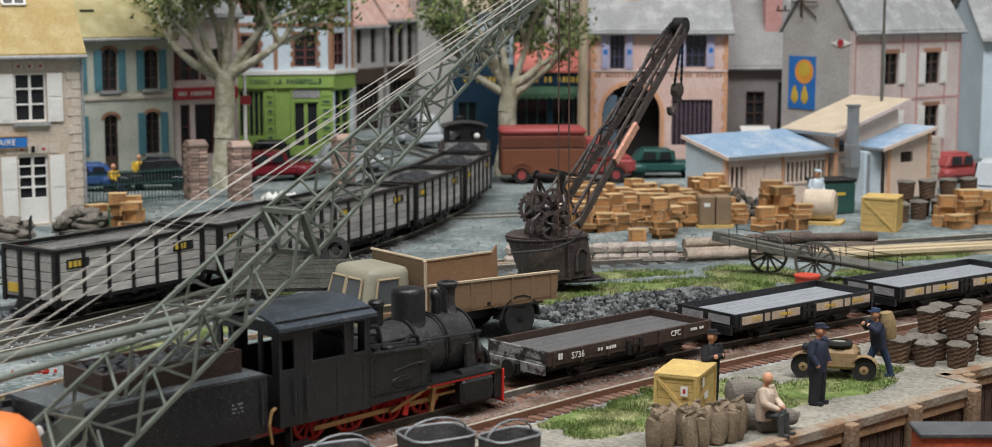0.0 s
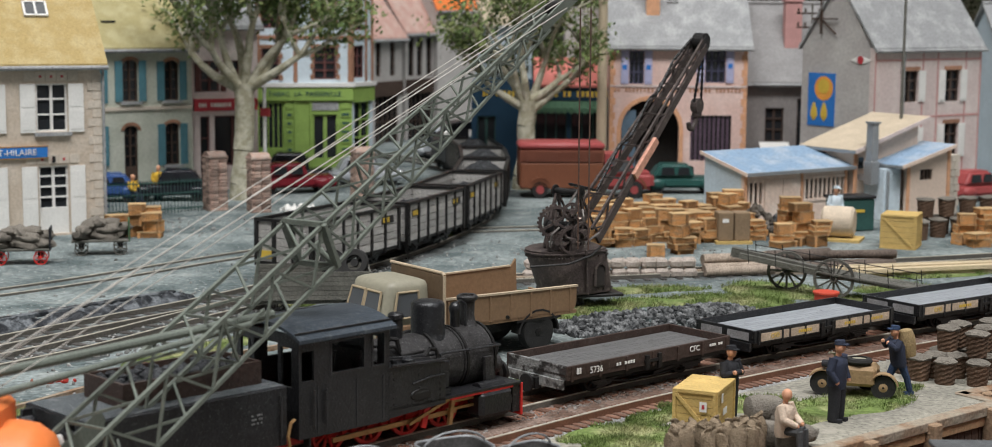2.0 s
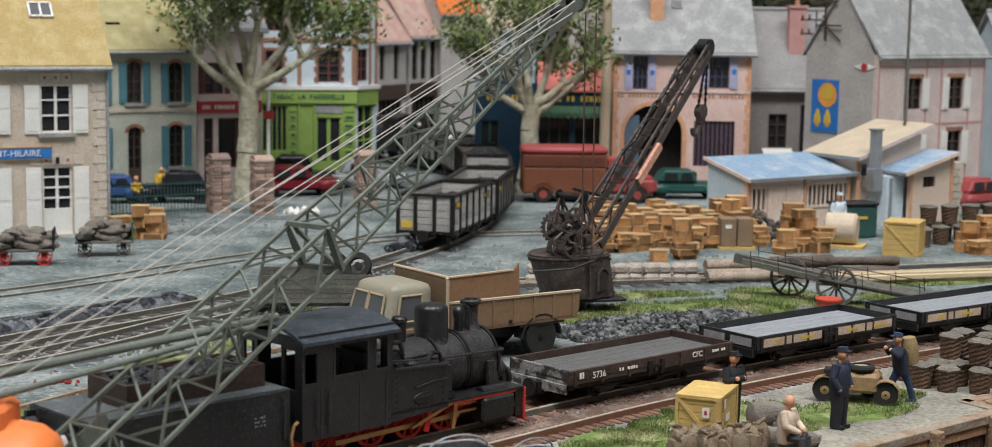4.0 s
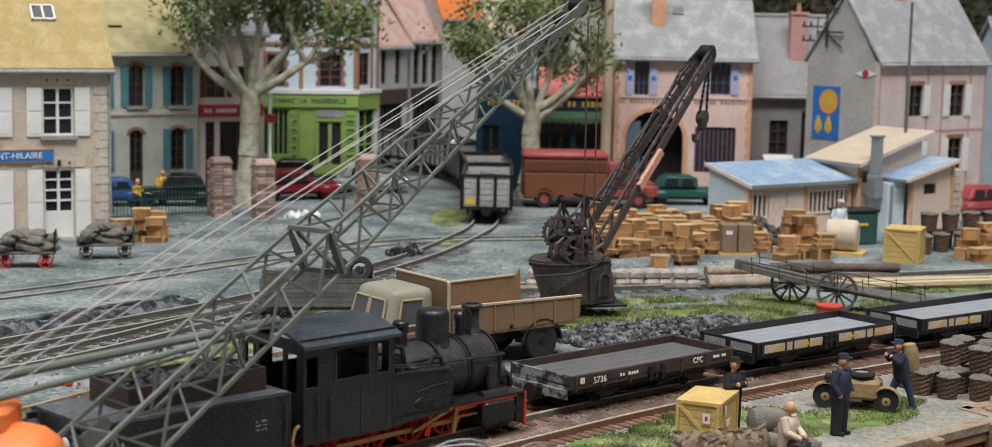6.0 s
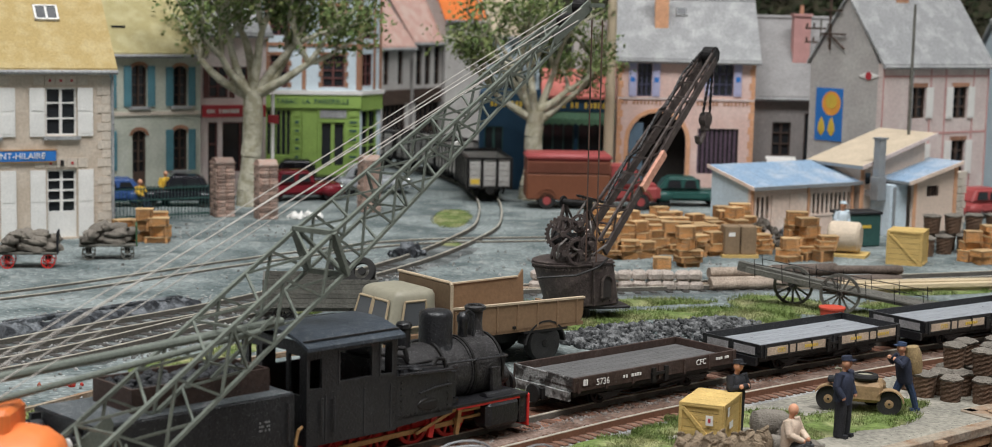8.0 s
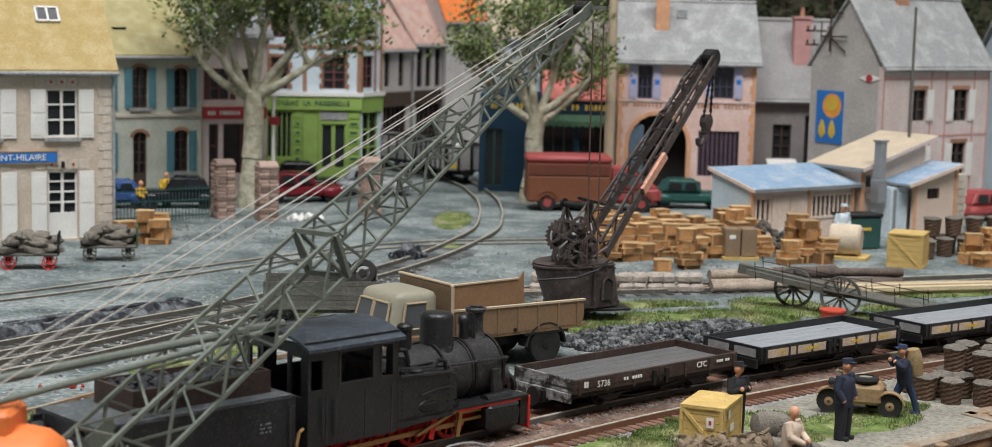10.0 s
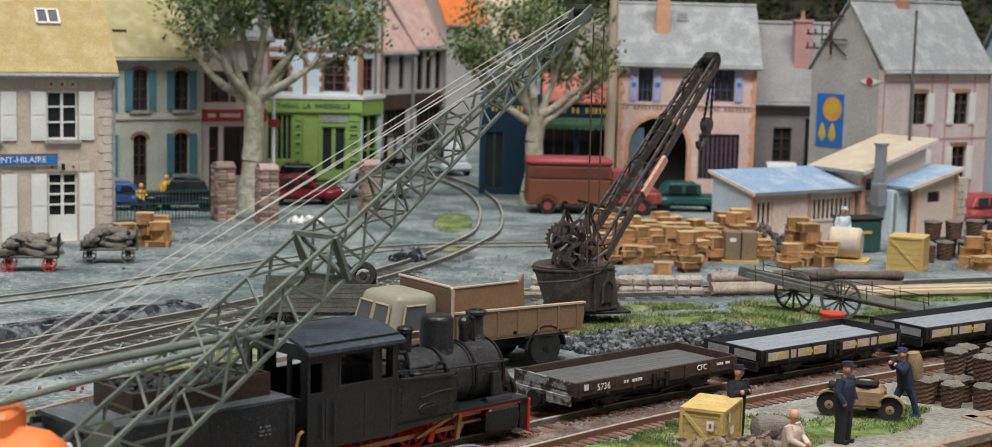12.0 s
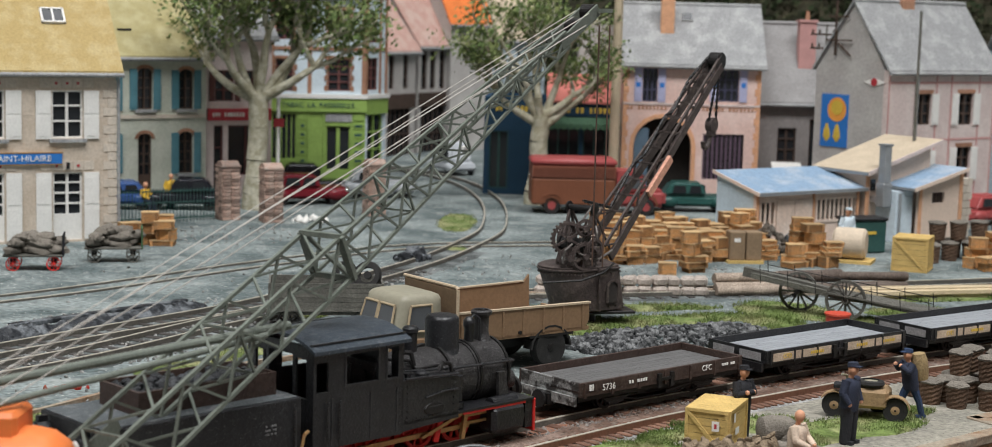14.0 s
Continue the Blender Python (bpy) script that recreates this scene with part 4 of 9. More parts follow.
    for i in range(4):
        slab(e, "window_bar", M_DARKWOOD, None, 1.26 + i * 0.19, 1.34 + i * 0.19, 0.02, 0.08, 1.7, 2.17)
    slab(e, "window", M_GLASS, None, 1.15, 2.03, 0.16, 0.2, 1.65, 2.2)
    bm = B()
    for i in range(8):
        for j in range(3):
            x = 3.22 + j * 0.3 + (0.1 if i % 2 else 0)
            box(bm, x, x + 0.28, 0.3, 0.9, i * 0.34, i * 0.34 + 0.31)
    part("stone_pier", bm, M_STONE, e, "stone pier")


M_SHEDW = mat("warm_shed_boards", (0.74, 0.57, 0.47), 0.9, 0.10, 1.0, 0.3, col2=(0.80, 0.66, 0.57))
M_PLUM = mat("plum_paint", (0.13, 0.085, 0.12), 0.7, 0.2, 2, 0.2)
M_YROOF2 = mat("pale_yellow_roof", (0.36, 0.31, 0.15), 0.9, 0.12, 1.5, 0.5, col2=(0.43, 0.38, 0.21))
M_DARKRED = mat("dark_red_frames", (0.12, 0.045, 0.04), 0.6, 0.15, 2, 0.1)
M_GRASSG = mat("green_awning", (0.10, 0.20, 0.12), 0.8, 0.1, 2, 0.1)
M_REDROOF = mat("red_roof", (0.48, 0.15, 0.12), 0.8, 0.15, 1.5, 0.3)
M_DARKB = mat("dark_blue_frames", (0.05, 0.05, 0.09), 0.6, 0.1, 2, 0.1)
M_LILAC = mat("lilac_shutters", (0.40, 0.40, 0.56), 0.6, 0.1, 2, 0.1)
M_TEALG = mat("grey_blue_gate", (0.10, 0.15, 0.20), 0.7, 0.1, 2, 0.1)
M_BRICKP = mat("pink_brick_line", (0.50, 0.27, 0.25), 0.9, 0.1, 2, 0.2)
M_ORANGEP = mat("orange_print", (0.75, 0.32, 0.06), 0.6, 0.1, 2, 0.0)
M_CREAMW = mat("cream_pink_wall", (0.68, 0.53, 0.43), 0.9, 0.08, 1, 0.3)
M_ZINC = mat("zinc", (0.36, 0.37, 0.38), 0.45, 0.12, 2, 0.1, metal=0.6)
station()
green_house()
red_shop()
tabac()
M_GREYD = mat("dark_grey_plaster", (0.22, 0.20, 0.19), 0.9, 0.12, 0.8, 0.3)
M_SLATE2 = mat("dull_slate", (0.26, 0.25, 0.245), 0.9, 0.14, 1.2, 0.5)
M_PINKROOF = mat("salmon_roof", (0.52, 0.32, 0.27), 0.9, 0.1, 1.5, 0.4, col2=(0.58, 0.42, 0.36))
plain_house("town_house", "grey house with salmon roof and dark shop windows below", -8.0, 91.0, 63, 3.2, 7.6, 5, M_GREYW, M_PINKROOF, 10.8,
            [(0.4, 0.95, 5.3, 7.2, 1, 3), (1.9, 2.45, 5.3, 7.2, 1, 3), (0.3, 2.8, 1.2, 4.2, 5, 2)], M_DARKWOOD, base=(M_DARKWOOD, 4.2, 5.0))
plain_house("town_house", "grey timbered house with brown roof in the side street", -6.4, 94.5, 60, 3.6, 7.9, 5, M_GREYW, M_PINKROOF, 11.4,
            [(0.3, 0.9, 5.2, 7.4, 1, 3), (1.2, 1.8, 5.2, 7.4, 1, 3), (2.2, 2.8, 5.2, 7.4, 1, 3), (0.3, 3.2, 1.0, 4.2, 6, 2)], M_DARKWOOD, base=(M_DARKWOOD, 4.2, 5.0))
plain_house("town_house", "pale blue-white house with cream roof closing the street", -5.0, 99.5, 25, 6.5, 8.2, 5, M_PALEBLUE, M_CREAMROOF, 10.6,
            [(2.4, 3.6, 1.0, 3.6, 2, 2), (4.4, 5.4, 4.8, 6.4, 2, 2)], M_DARKWOOD)
AWAY = Matrix.Translation((0, 0, 9.3 * U)) @ Matrix.Scale(1.2, 4) @ Matrix.Translation((0, 0, -9.3 * U))
for o in [o for o in scene.objects if o.name.startswith("town_house")]:
    o.matrix_basis = AWAY @ o.matrix_basis
blue_shop()
pink_house()
plain_house("grey_workshop", "dark grey workshop with slate roof and tall doorway", 12.2, 87.5, 4, 4.8, 5.6, 5, M_GREYD, M_SLATE2, 9.4,
            [(1.0, 2.0, 2.2, 4.0, 2, 3), (2.7, 4.2, 0.1, 4.5, 2, 1)], M_DARKWOOD)
gw = [o for o in scene.objects if o.name == "grey_workshop"][0]
chimney(gw, None, 2.6, 1.2, 6.4, 9.6, 0.9, 0.6, M_BRICKP)
bm = B()
prism(bm, [(-0.6, 1.75), (0.0, 2.1), (0.0, 2.18), (-0.6, 1.83)], 0.7, 2.3, "x")
part("porch_roof", bm, M_WHITE, gw)
big_house()
sheds()
plain_house("town_house", "pale blue house with grey roof at the edge of the town", 27.0, 92.0, 10, 7, 6.8, 5, M_PALEBLUE, M_SLATE, 9.5,
            [(0.8, 1.8, 4.6, 6.2, 2, 3), (3.0, 4.0, 4.6, 6.2, 2, 3), (0.8, 1.8, 1.2, 3.4, 2, 3)], M_DARKWOOD)


# ---- railway vehicles ----
def wheelset(parent, x, r, g, mat_, tyre=None, spokes=8):
    """Two spoked wheels with flanges on one axle, standing on the rails."""
    bm = B()
    z = r + 0.16
    for s in (-1, 1):
        y = s * g / 2
        m = Matrix.Translation((x, y, z)) @ Euler((radians(90), 0, 0)).to_matrix().to_4x4()
        lathe(bm, [(r * 0.8, -0.05), (r, -0.05), (r, 0.05), (r * 0.8, 0.05)], 22, m, 0, True)
        lathe(bm, [(r * 0.85, s * 0.05), (r + 0.045, s * 0.05), (r + 0.045, s * 0.08), (r * 0.85, s * 0.08)], 22, m, 0, True)
        for k in range(spokes):
            a = 2 * math.pi * k / spokes + 0.3
            beam(bm, (x, y, z), (x + math.cos(a) * r * 0.85, y, z + math.sin(a) * r * 0.85), 0.045, 0.05)
        cyl(bm, (x, y - 0.06, z), (x, y + 0.06 , z), r * 0.26, n=10)
    cyl(bm, (x, -g / 2 - 0.2, z), (x, g / 2 + 0.2, z), 0.05, n=8)
    return part("wheelset", bm, mat_, parent)


def running_gear(t, L, W, xs, zf, mat_):
    """Solebars, axle guards, wheels, brake gear and central buffers."""
    for s in (-1, 1):
        bm = B()
        box(bm, -L / 2 + 0.05, L / 2 - 0.05, s * (W / 2 - 0.16) - 0.05, s * (W / 2 - 0.16) + 0.05, zf - 0.13, zf)
        part("solebar", bm, mat_, t)
        for x in xs:
            bm = B()
            y = s * 0.84
            for e in (-1, 1):
                beam(bm, (x + e * 0.44, y, zf - 0.08), (x + e * 0.12, y, 0.36), 0.04, 0.07)
                beam(bm, (x + e * 0.12, y, zf - 0.08), (x + e * 0.12, y, 0.36), 0.04, 0.05)
            beam(bm, (x - 0.14, y, 0.34), (x + 0.14, y, 0.34), 0.04, 0.05)
            box(bm, x - 0.1, x + 0.1, y + s * 0.03 - 0.06, y + s * 0.03 + 0.06, 0.4, 0.62, bev=0.02)
            for k in range(3):
                box(bm, x - 0.42 + k * 0.09, x + 0.42 - k * 0.09, y + s * 0.05 - 0.05, y + s * 0.05 + 0.05, zf - 0.2 - k * 0.05, zf - 0.155 - k * 0.05)
            part("axle_guard", bm, mat_, t)
    for x in xs:
        wheelset(t, x, 0.32, 1.05, M_BLACKMET)
    bm = B()
    beam(bm, (xs[0] + 0.4, -0.6, 0.4), (xs[1] - 0.4, -0.6, 0.42), 0.05)
    beam(bm, (0, -0.62, zf - 0.25), (0, -0.62, 0.38), 0.07)
    beam(bm, (-0.5, -0.62, zf - 0.25), (0.3, -0.62, 0.4), 0.06)
    beam(bm, (0.5, -0.62, zf - 0.25), (-0.3, -0.62, 0.4), 0.06)
    for x, e in ((xs[0], 1), (xs[1], -1)):
        beam(bm, (x + e * 0.42, -0.56, zf - 0.1), (x + e * 0.4, -0.56, 0.34), 0.05, 0.06)
        box(bm, x + e * 0.37 - 0.04, x + e * 0.37 + 0.04, -0.6, -0.48, 0.36, 0.62)
    pipe(bm, [(xs[0] - 0.5, -0.8, zf - 0.12), (-0.7, -0.8, zf - 0.34), (0.7, -0.8, zf - 0.34), (xs[1] + 0.5, -0.8, zf - 0.12)], 0.025, 6)
    beam(bm, (0.2, -0.9, 0.42), (1.5, -0.9, 0.55), 0.03, 0.07)
    part("brake_gear", bm, mat_, t)
    for s in (-1, 1):
        bm = B()
        x = s * L / 2
        cyl(bm, (x, 0, zf - 0.16), (x + s * 0.28, 0, zf - 0.16), 0.08, n=10)
        cyl(bm, (x + s * 0.28, 0, zf - 0.16), (x + s * 0.34, 0, zf - 0.16), 0.22, n=16)
        box(bm, x, x + s * 0.2, -0.18, 0.18, zf - 0.3, zf - 0.04) if s > 0 else box(bm, x - 0.2, x, -0.18, 0.18, zf - 0.3, zf - 0.04)
        part("buffer", bm, M_BLACKMET, t)


def flat_wagon(x, y, az, L, W, body, label, panels, marks):
    t = thing("flat_wagon", label, "wagon", P(x, y, 0, az), group="flat wagons on the quay track")
    zf = 0.78
    bm = B()
    box(bm, -L / 2, L / 2, -W / 2, W / 2, zf - 0.02, zf + 0.03)
    part("frame", bm, body, t)
    n = 16
    for i in range(n):
        bm = B()
        yy = -W / 2 + 0.07 + (W - 0.14) * i / n
        box(bm, -L / 2 + 0.07, L / 2 - 0.07, yy, yy + (W - 0.14) / n - 0.005, zf + 0.03, zf + 0.055 + 0.002 * (i % 3))
        part("deck_plank", bm, M_DECK if panels else M_DECKD, t)
    for s in (-1, 1):
        bm = B()
        y0 = s * W / 2
        box(bm, -L / 2, L / 2, min(y0, y0 - s * 0.06), max(y0, y0 - s * 0.06), zf - 0.1, zf + 0.24, bev=0.012)
        for k in range(7):
            xx = -L / 2 + 0.12 + (L - 0.3) * k / 6
            box(bm, xx, xx + 0.07, min(y0, y0 + s * 0.03), max(y0, y0 + s * 0.03), zf - 0.13, zf + 0.22)
        part("side_board", bm, body, t)
        bm = B()
        x0 = s * L / 2
        box(bm, min(x0, x0 - s * 0.06), max(x0, x0 - s * 0.06), -W / 2 + 0.062, W / 2 - 0.062, zf - 0.1, zf + 0.24, bev=0.012)
        worn = s < 0 and not panels
        part("end_board", bm, M_WORNEND if worn else body, t, "badly flaked grey and black end board" if worn else "")
        bm = B()
        box(bm, min(x0, x0 + s * 0.08), max(x0, x0 + s * 0.08), -W / 2 + 0.1, W / 2 - 0.1, zf - 0.32, zf - 0.1)
        part("head_stock", bm, M_WORNEND if worn else body, t)
    bm = B()
    for k in (-0.22, 0.22):
        box(bm, k - 0.06, k + 0.06, -W / 2 - 0.06, -W / 2, zf - 0.2, zf + 0.16)
    box(bm, -0.3, 0.3, -W / 2 - 0.05, -W / 2, zf - 0.02, zf + 0.05)
    part("latch", bm, M_BLACKMET, t)
    running_gear(t, L, W, (-1.55, 1.55), zf - 0.1, M_BLACKMET)
    yy = -W / 2 - 0.012
    if panels:
        for a, b in ((-0.46, -0.27), (-0.255, -0.06), (0.06, 0.255), (0.27, 0.46)):
            bm = B()
            box(bm, a * L, b * L, yy - 0.008, yy + 0.01, zf - 0.06, zf + 0.15)
            q = part("name_panel", bm, M_PANEL, t, "worn beige wooden panel")
            if a == -0.46:
                text(q, "CFD", 0.17, Matrix.Translation(Vector(((a + b) / 2 * L, yy - 0.012, zf + 0.045)) * U) @ STAND, M_YELL, thick=0.006)
            else:
                bars(q, None, (a + 0.05) * L, (b - 0.05) * L, zf + 0.045, 0.08, 7, M_YELL, yy - 0.02, int(a * 100) + 60)
        for a, b in ((-W / 2 + 0.2, -0.1), (0.1, W / 2 - 0.2)):
            bm = B()
            box(bm, -L / 2 - 0.012, -L / 2, a, b, zf - 0.05, zf + 0.16)
            part("name_panel", bm, M_PANELG, t)
    else:
        text(t, "CFC", 0.2, Matrix.Translation(Vector((L * 0.26, yy - 0.02, zf + 0.09)) * U) @ STAND, M_WHITE, thick=0.006)
        text(t, "5736", 0.22, Matrix.Translation(Vector((-L * 0.34, yy - 0.02, zf + 0.06)) * U) @ STAND, M_WHITE, thick=0.006)
        bars(t, None, -L * 0.22, -L * 0.09, zf + 0.08, 0.07, 8, M_WHITE, yy - 0.02, 4)
        bars(t, None, L * 0.36, L * 0.46, zf + 0.1, 0.06, 7, M_WHITE, yy - 0.02, 5)
        bars(t, None, -L * 0.45, -L * 0.42, zf + 0.1, 0.14, 2, M_WHITE, yy - 0.02, 6)
    return t


M_WORNEND = mat("flaked_paint", (0.04, 0.035, 0.032), 0.7, 0.4, 2.5, 0.6, col2=(0.26, 0.26, 0.25), mix=(0.46, 0.56), dust=(0.42, 0.42, 0.4))
M_PANEL = mat("beige_panel", (0.46, 0.36, 0.27), 0.8, 0.25, 3, 0.3)
M_DECKD = mat("brown_deck", (0.12, 0.117, 0.115), 0.42, 0.2, 1.0, 0.3, stretch=(1, 6, 1), dust=(0.11, 0.11, 0.11), speck=(0.24, 0.235, 0.23, 24))
M_PANELG = mat("grey_panel", (0.26, 0.25, 0.25), 0.8, 0.25, 3, 0.3)
flat_wagon(2.7, 39.98, 42.5, 5.75, 2.1, M_BROWNW, "dark brown flat wagon with low sides and white numbers", False, None)
flat_wagon(7.76, 44.36, 39.6, 5.7, 2.1, M_BLACK, "black flat wagon with beige lettered side panels", True, None)
flat_wagon(13.12, 48.3, 36.6, 5.8, 2.1, M_BLACK, "black flat wagon with beige lettered side panels", True, None)


def gondola_mesh(parent_name, load):
    """A high-sided coal wagon, built at its base with x along the track."""
    L, W, z0, z1 = 5.5, 2.2, 0.82, 2.25
    t = thing("coal_wagon", "high-sided wooden coal wagon with black iron posts and yellow marks", "wagon", P(0, 0, 0), group="coal train")
    bm = B()
    box(bm, -L / 2, L / 2, -W / 2, W / 2, z0 - 0.1, z0)
    part("floor_frame", bm, M_BLACKMET, t)
    nb = 5
    h = (z1 - z0 - 0.1) / nb
    first = None
    for s in (-1, 1):
        for i in range(nb):
            bm = B()
            a, b = s * W / 2, s * (W / 2 - 0.07)
            box(bm, -L / 2 + 0.05, L / 2 - 0.05, min(a, b), max(a, b), z0 + i * h, z0 + (i + 1) * h - 0.025, bev=0.008)
            part("side_plank", bm, M_PLANK, t)
            bm = B()
            a, b = s * L / 2, s * (L / 2 - 0.07)
            box(bm, min(a, b), max(a, b), -W / 2 + 0.075, W / 2 - 0.075, z0 + i * h, z0 + (i + 1) * h - 0.025, bev=0.008)
            part("end_plank", bm, M_PLANK, t)
        for k in range(7):
            x = -L / 2 + 0.06 + (L - 0.12) * k / 6
            bm = B()
            a, b = s * W / 2, s * (W / 2 + 0.07)
            box(bm, x - 0.045, x + 0.045, min(a, b), max(a, b), z0 - 0.15, z1)
            part("post", bm, M_BLACKMET, t)
        for y in (-W / 2 + 0.02, -0.38, 0.38, W / 2 - 0.02):
            bm = B()
            a, b = s * L / 2, s * (L / 2 + 0.07)
            box(bm, min(a, b), max(a, b), y - 0.07, y + 0.07, z0 - 0.15, z1)
            part("post", bm, M_BLACKMET, t)
        bm = B()
        a, b = s * (W / 2 + 0.06), s * (W / 2 - 0.1)
        box(bm, -L / 2 - 0.06, L / 2 + 0.06, min(a, b), max(a, b), z1 - 0.1, z1)
        part("top_rail", bm, M_BLACKMET, t)
        bm = B()
        a, b = s * (L / 2 + 0.06), s * (L / 2 - 0.1)
        box(bm, min(a, b), max(a, b), -W / 2 + 0.1, W / 2 - 0.1, z1 - 0.1, z1)
        part("top_rail", bm, M_BLACKMET, t)
        bm = B()
        box(bm, s * L * 0.36 - 0.4, s * L * 0.36 + 0.4, -W / 2 - 0.02, -W / 2, z0 + 0.85, z0 + 1.12)
        q = part("mark_plate", bm, M_BLACK, t)
        bars(q, None, s * L * 0.36 - 0.33, s * L * 0.36 + 0.33, z0 + 0.985, 0.17, 4, M_YELL, -W / 2 - 0.04, 3)
        bm = B()
        box(bm, s * (L / 2) + (0 if s > 0 else -0.02), s * (L / 2) + (0.02 if s > 0 else 0), 0.5, 0.95, z0 + 0.1, z0 + 0.36)
        part("mark_plate", bm, M_YELL, t)
    # load of coal
    bm = B()
    nx, ny = 26, 12
    g = [[None] * (ny + 1) for _ in range(nx + 1)]
    for i in range(nx + 1):
        for j in range(ny + 1):
            u, v = i / nx * 2 - 1, j / ny * 2 - 1
            zz = z1 - 0.55 + load * (1 - u * u) * (1 - v * v) + 0.16 * noise.noise(Vector((i * 0.7, j * 0.7, load * 9)))
            g[i][j] = bm.verts.new((u * (L / 2 - 0.08), v * (W / 2 - 0.08), zz))
    for i in range(nx):
        for j in range(ny):
            bm.faces.new((g[i][j], g[i + 1][j], g[i + 1][j + 1], g[i][j + 1]))
    part("coal_load", bm, M_COAL, t, "rough black coal load")
    running_gear(t, L, W, (-1.5, 1.5), z0, M_BLACKMET)
    return t


def train_engine():
    """The small black tank engine that draws the coal train, seen from its bunker end; x points along the track."""
    t = thing("tank_engine", "small black tank engine with white rear lamp drawing coal wagons", "locomotive", P(0, 0, 0))
    bm = B()
    box(bm, -2.7, 2.6, -1.0, 1.0, 0.78, 0.92, bev=0.02)
    part("running_plate", bm, M_BLACK, t)
    for x in (-2.76, 2.62):
        bm = B()
        box(bm, x, x + 0.1, -1.05, 1.05, 0.55, 0.95, bev=0.02)
        part("buffer_beam", bm, M_BLACK, t)
    bm = B()
    m = Matrix.Translation((-0.9, 0, 1.65)) @ Euler((0, radians(90), 0)).to_matrix().to_4x4()
    lathe(bm, [(0.6, 0), (0.6, 3.2), (0.5, 3.32), (0.2, 3.38)], 24, m)
    part("boiler", bm, M_BLACKTOP, t, smooth=True)
    for x, r, z0, z1 in ((1.95, 0.2, 2.2, 3.0), (0.6, 0.34, 2.15, 2.75), (-0.2, 0.2, 2.2, 2.65)):
        bm = B()
        lathe(bm, [(r * 1.25, z0 - 0.1), (r, z0 + 0.1), (r, z1 - 0.1), (r * 1.15, z1 - 0.06), (r * 0.8, z1)], 18, Matrix.Translation((x, 0, 0)))
        part("chimney" if r == 0.2 and x > 1 else "steam_dome", bm, M_BLACKTOP, t, smooth=True)
    for y in (-1.0, 0.62):
        bm = B()
        box(bm, -0.9, 1.2, y, y + 0.38, 0.92, 1.85, bev=0.03)
        part("side_tank", bm, M_BLACK, t)
    for y in (-1.0, 0.94):
        bm = B()
        wall_bm(bm, -2.3, -0.95, 0.92, 2.75, [(-2.0, -1.3, 1.95, 2.55)], 0.06, Matrix.Translation((0, y, 0)))
        part("cab_side", bm, M_BLACK, t)
    for x in (-2.24, -1.0):
        bm = B()
        wall_bm(bm, -0.94, 0.94, 0.92, 2.85, [(-0.75, -0.25, 2.05, 2.55), (0.25, 0.75, 2.05, 2.55)], 0.06, Matrix.Translation((x, 0, 0)) @ Euler((0, 0, radians(90))).to_matrix().to_4x4())
        part("cab_end", bm, M_BLACK, t)
    bm = B()
    pts = [(-1.12 + 2.24 * k / 10, 2.78 + 0.22 * (1 - (k / 5 - 1) ** 2)) for k in range(11)]
    prism(bm, pts + [(y, z - 0.06) for y, z in pts[::-1]], -2.45, -0.8, "x")
    part("cab_roof", bm, M_BLACKTOP, t)
    bm = B()
    box(bm, -2.72, -2.3, -0.9, 0.9, 0.92, 1.95, bev=0.04)
    part("bunker", bm, M_BLACK, t)
    bm = B()
    for k in range(40):
        blob(bm, (-2.5 + 0.12 * math.sin(k * 2.3), -0.8 + 1.6 * k / 39, 1.97 + 0.05 * math.sin(k * 5.1)), 0.12, 0.8, 0.5, 1, k)
    tagged(part("coal", bm, M_COAL, t), kind="stuff")
    m = Matrix.Translation((-2.28, -0.55, 2.35)) @ Euler((0, radians(-90), 0)).to_matrix().to_4x4()
    bm = B()
    lathe(bm, [(0.14, 0), (0.17, 0.05), (0.17, 0.22), (0.15, 0.24)], 16, m)
    lamp_ = part("lamp", bm, M_BLACK, t)
    bm = B()
    lathe(bm, [(0.14, 0.245), (0.1, 0.28), (0.02, 0.3)], 16, m)
    part("lens", bm, M_WHITE, lamp_, "milky lamp lens")
    for x in (-1.4, 0.0, 1.4):
        wheelset(t, x, 0.36, 1.05, M_BLACKMET)
    return t


WAGONS = [gondola_mesh("a", 0.2)]
heaped = gondola_mesh("b", 0.6)
WAGONS += [copy_thing(WAGONS[0], P(0, 0, 0)) for _ in range(2)] + [heaped] + [copy_thing(heaped, P(0, 0, 0)) for _ in range(2)]
WAGONS.append(train_engine())


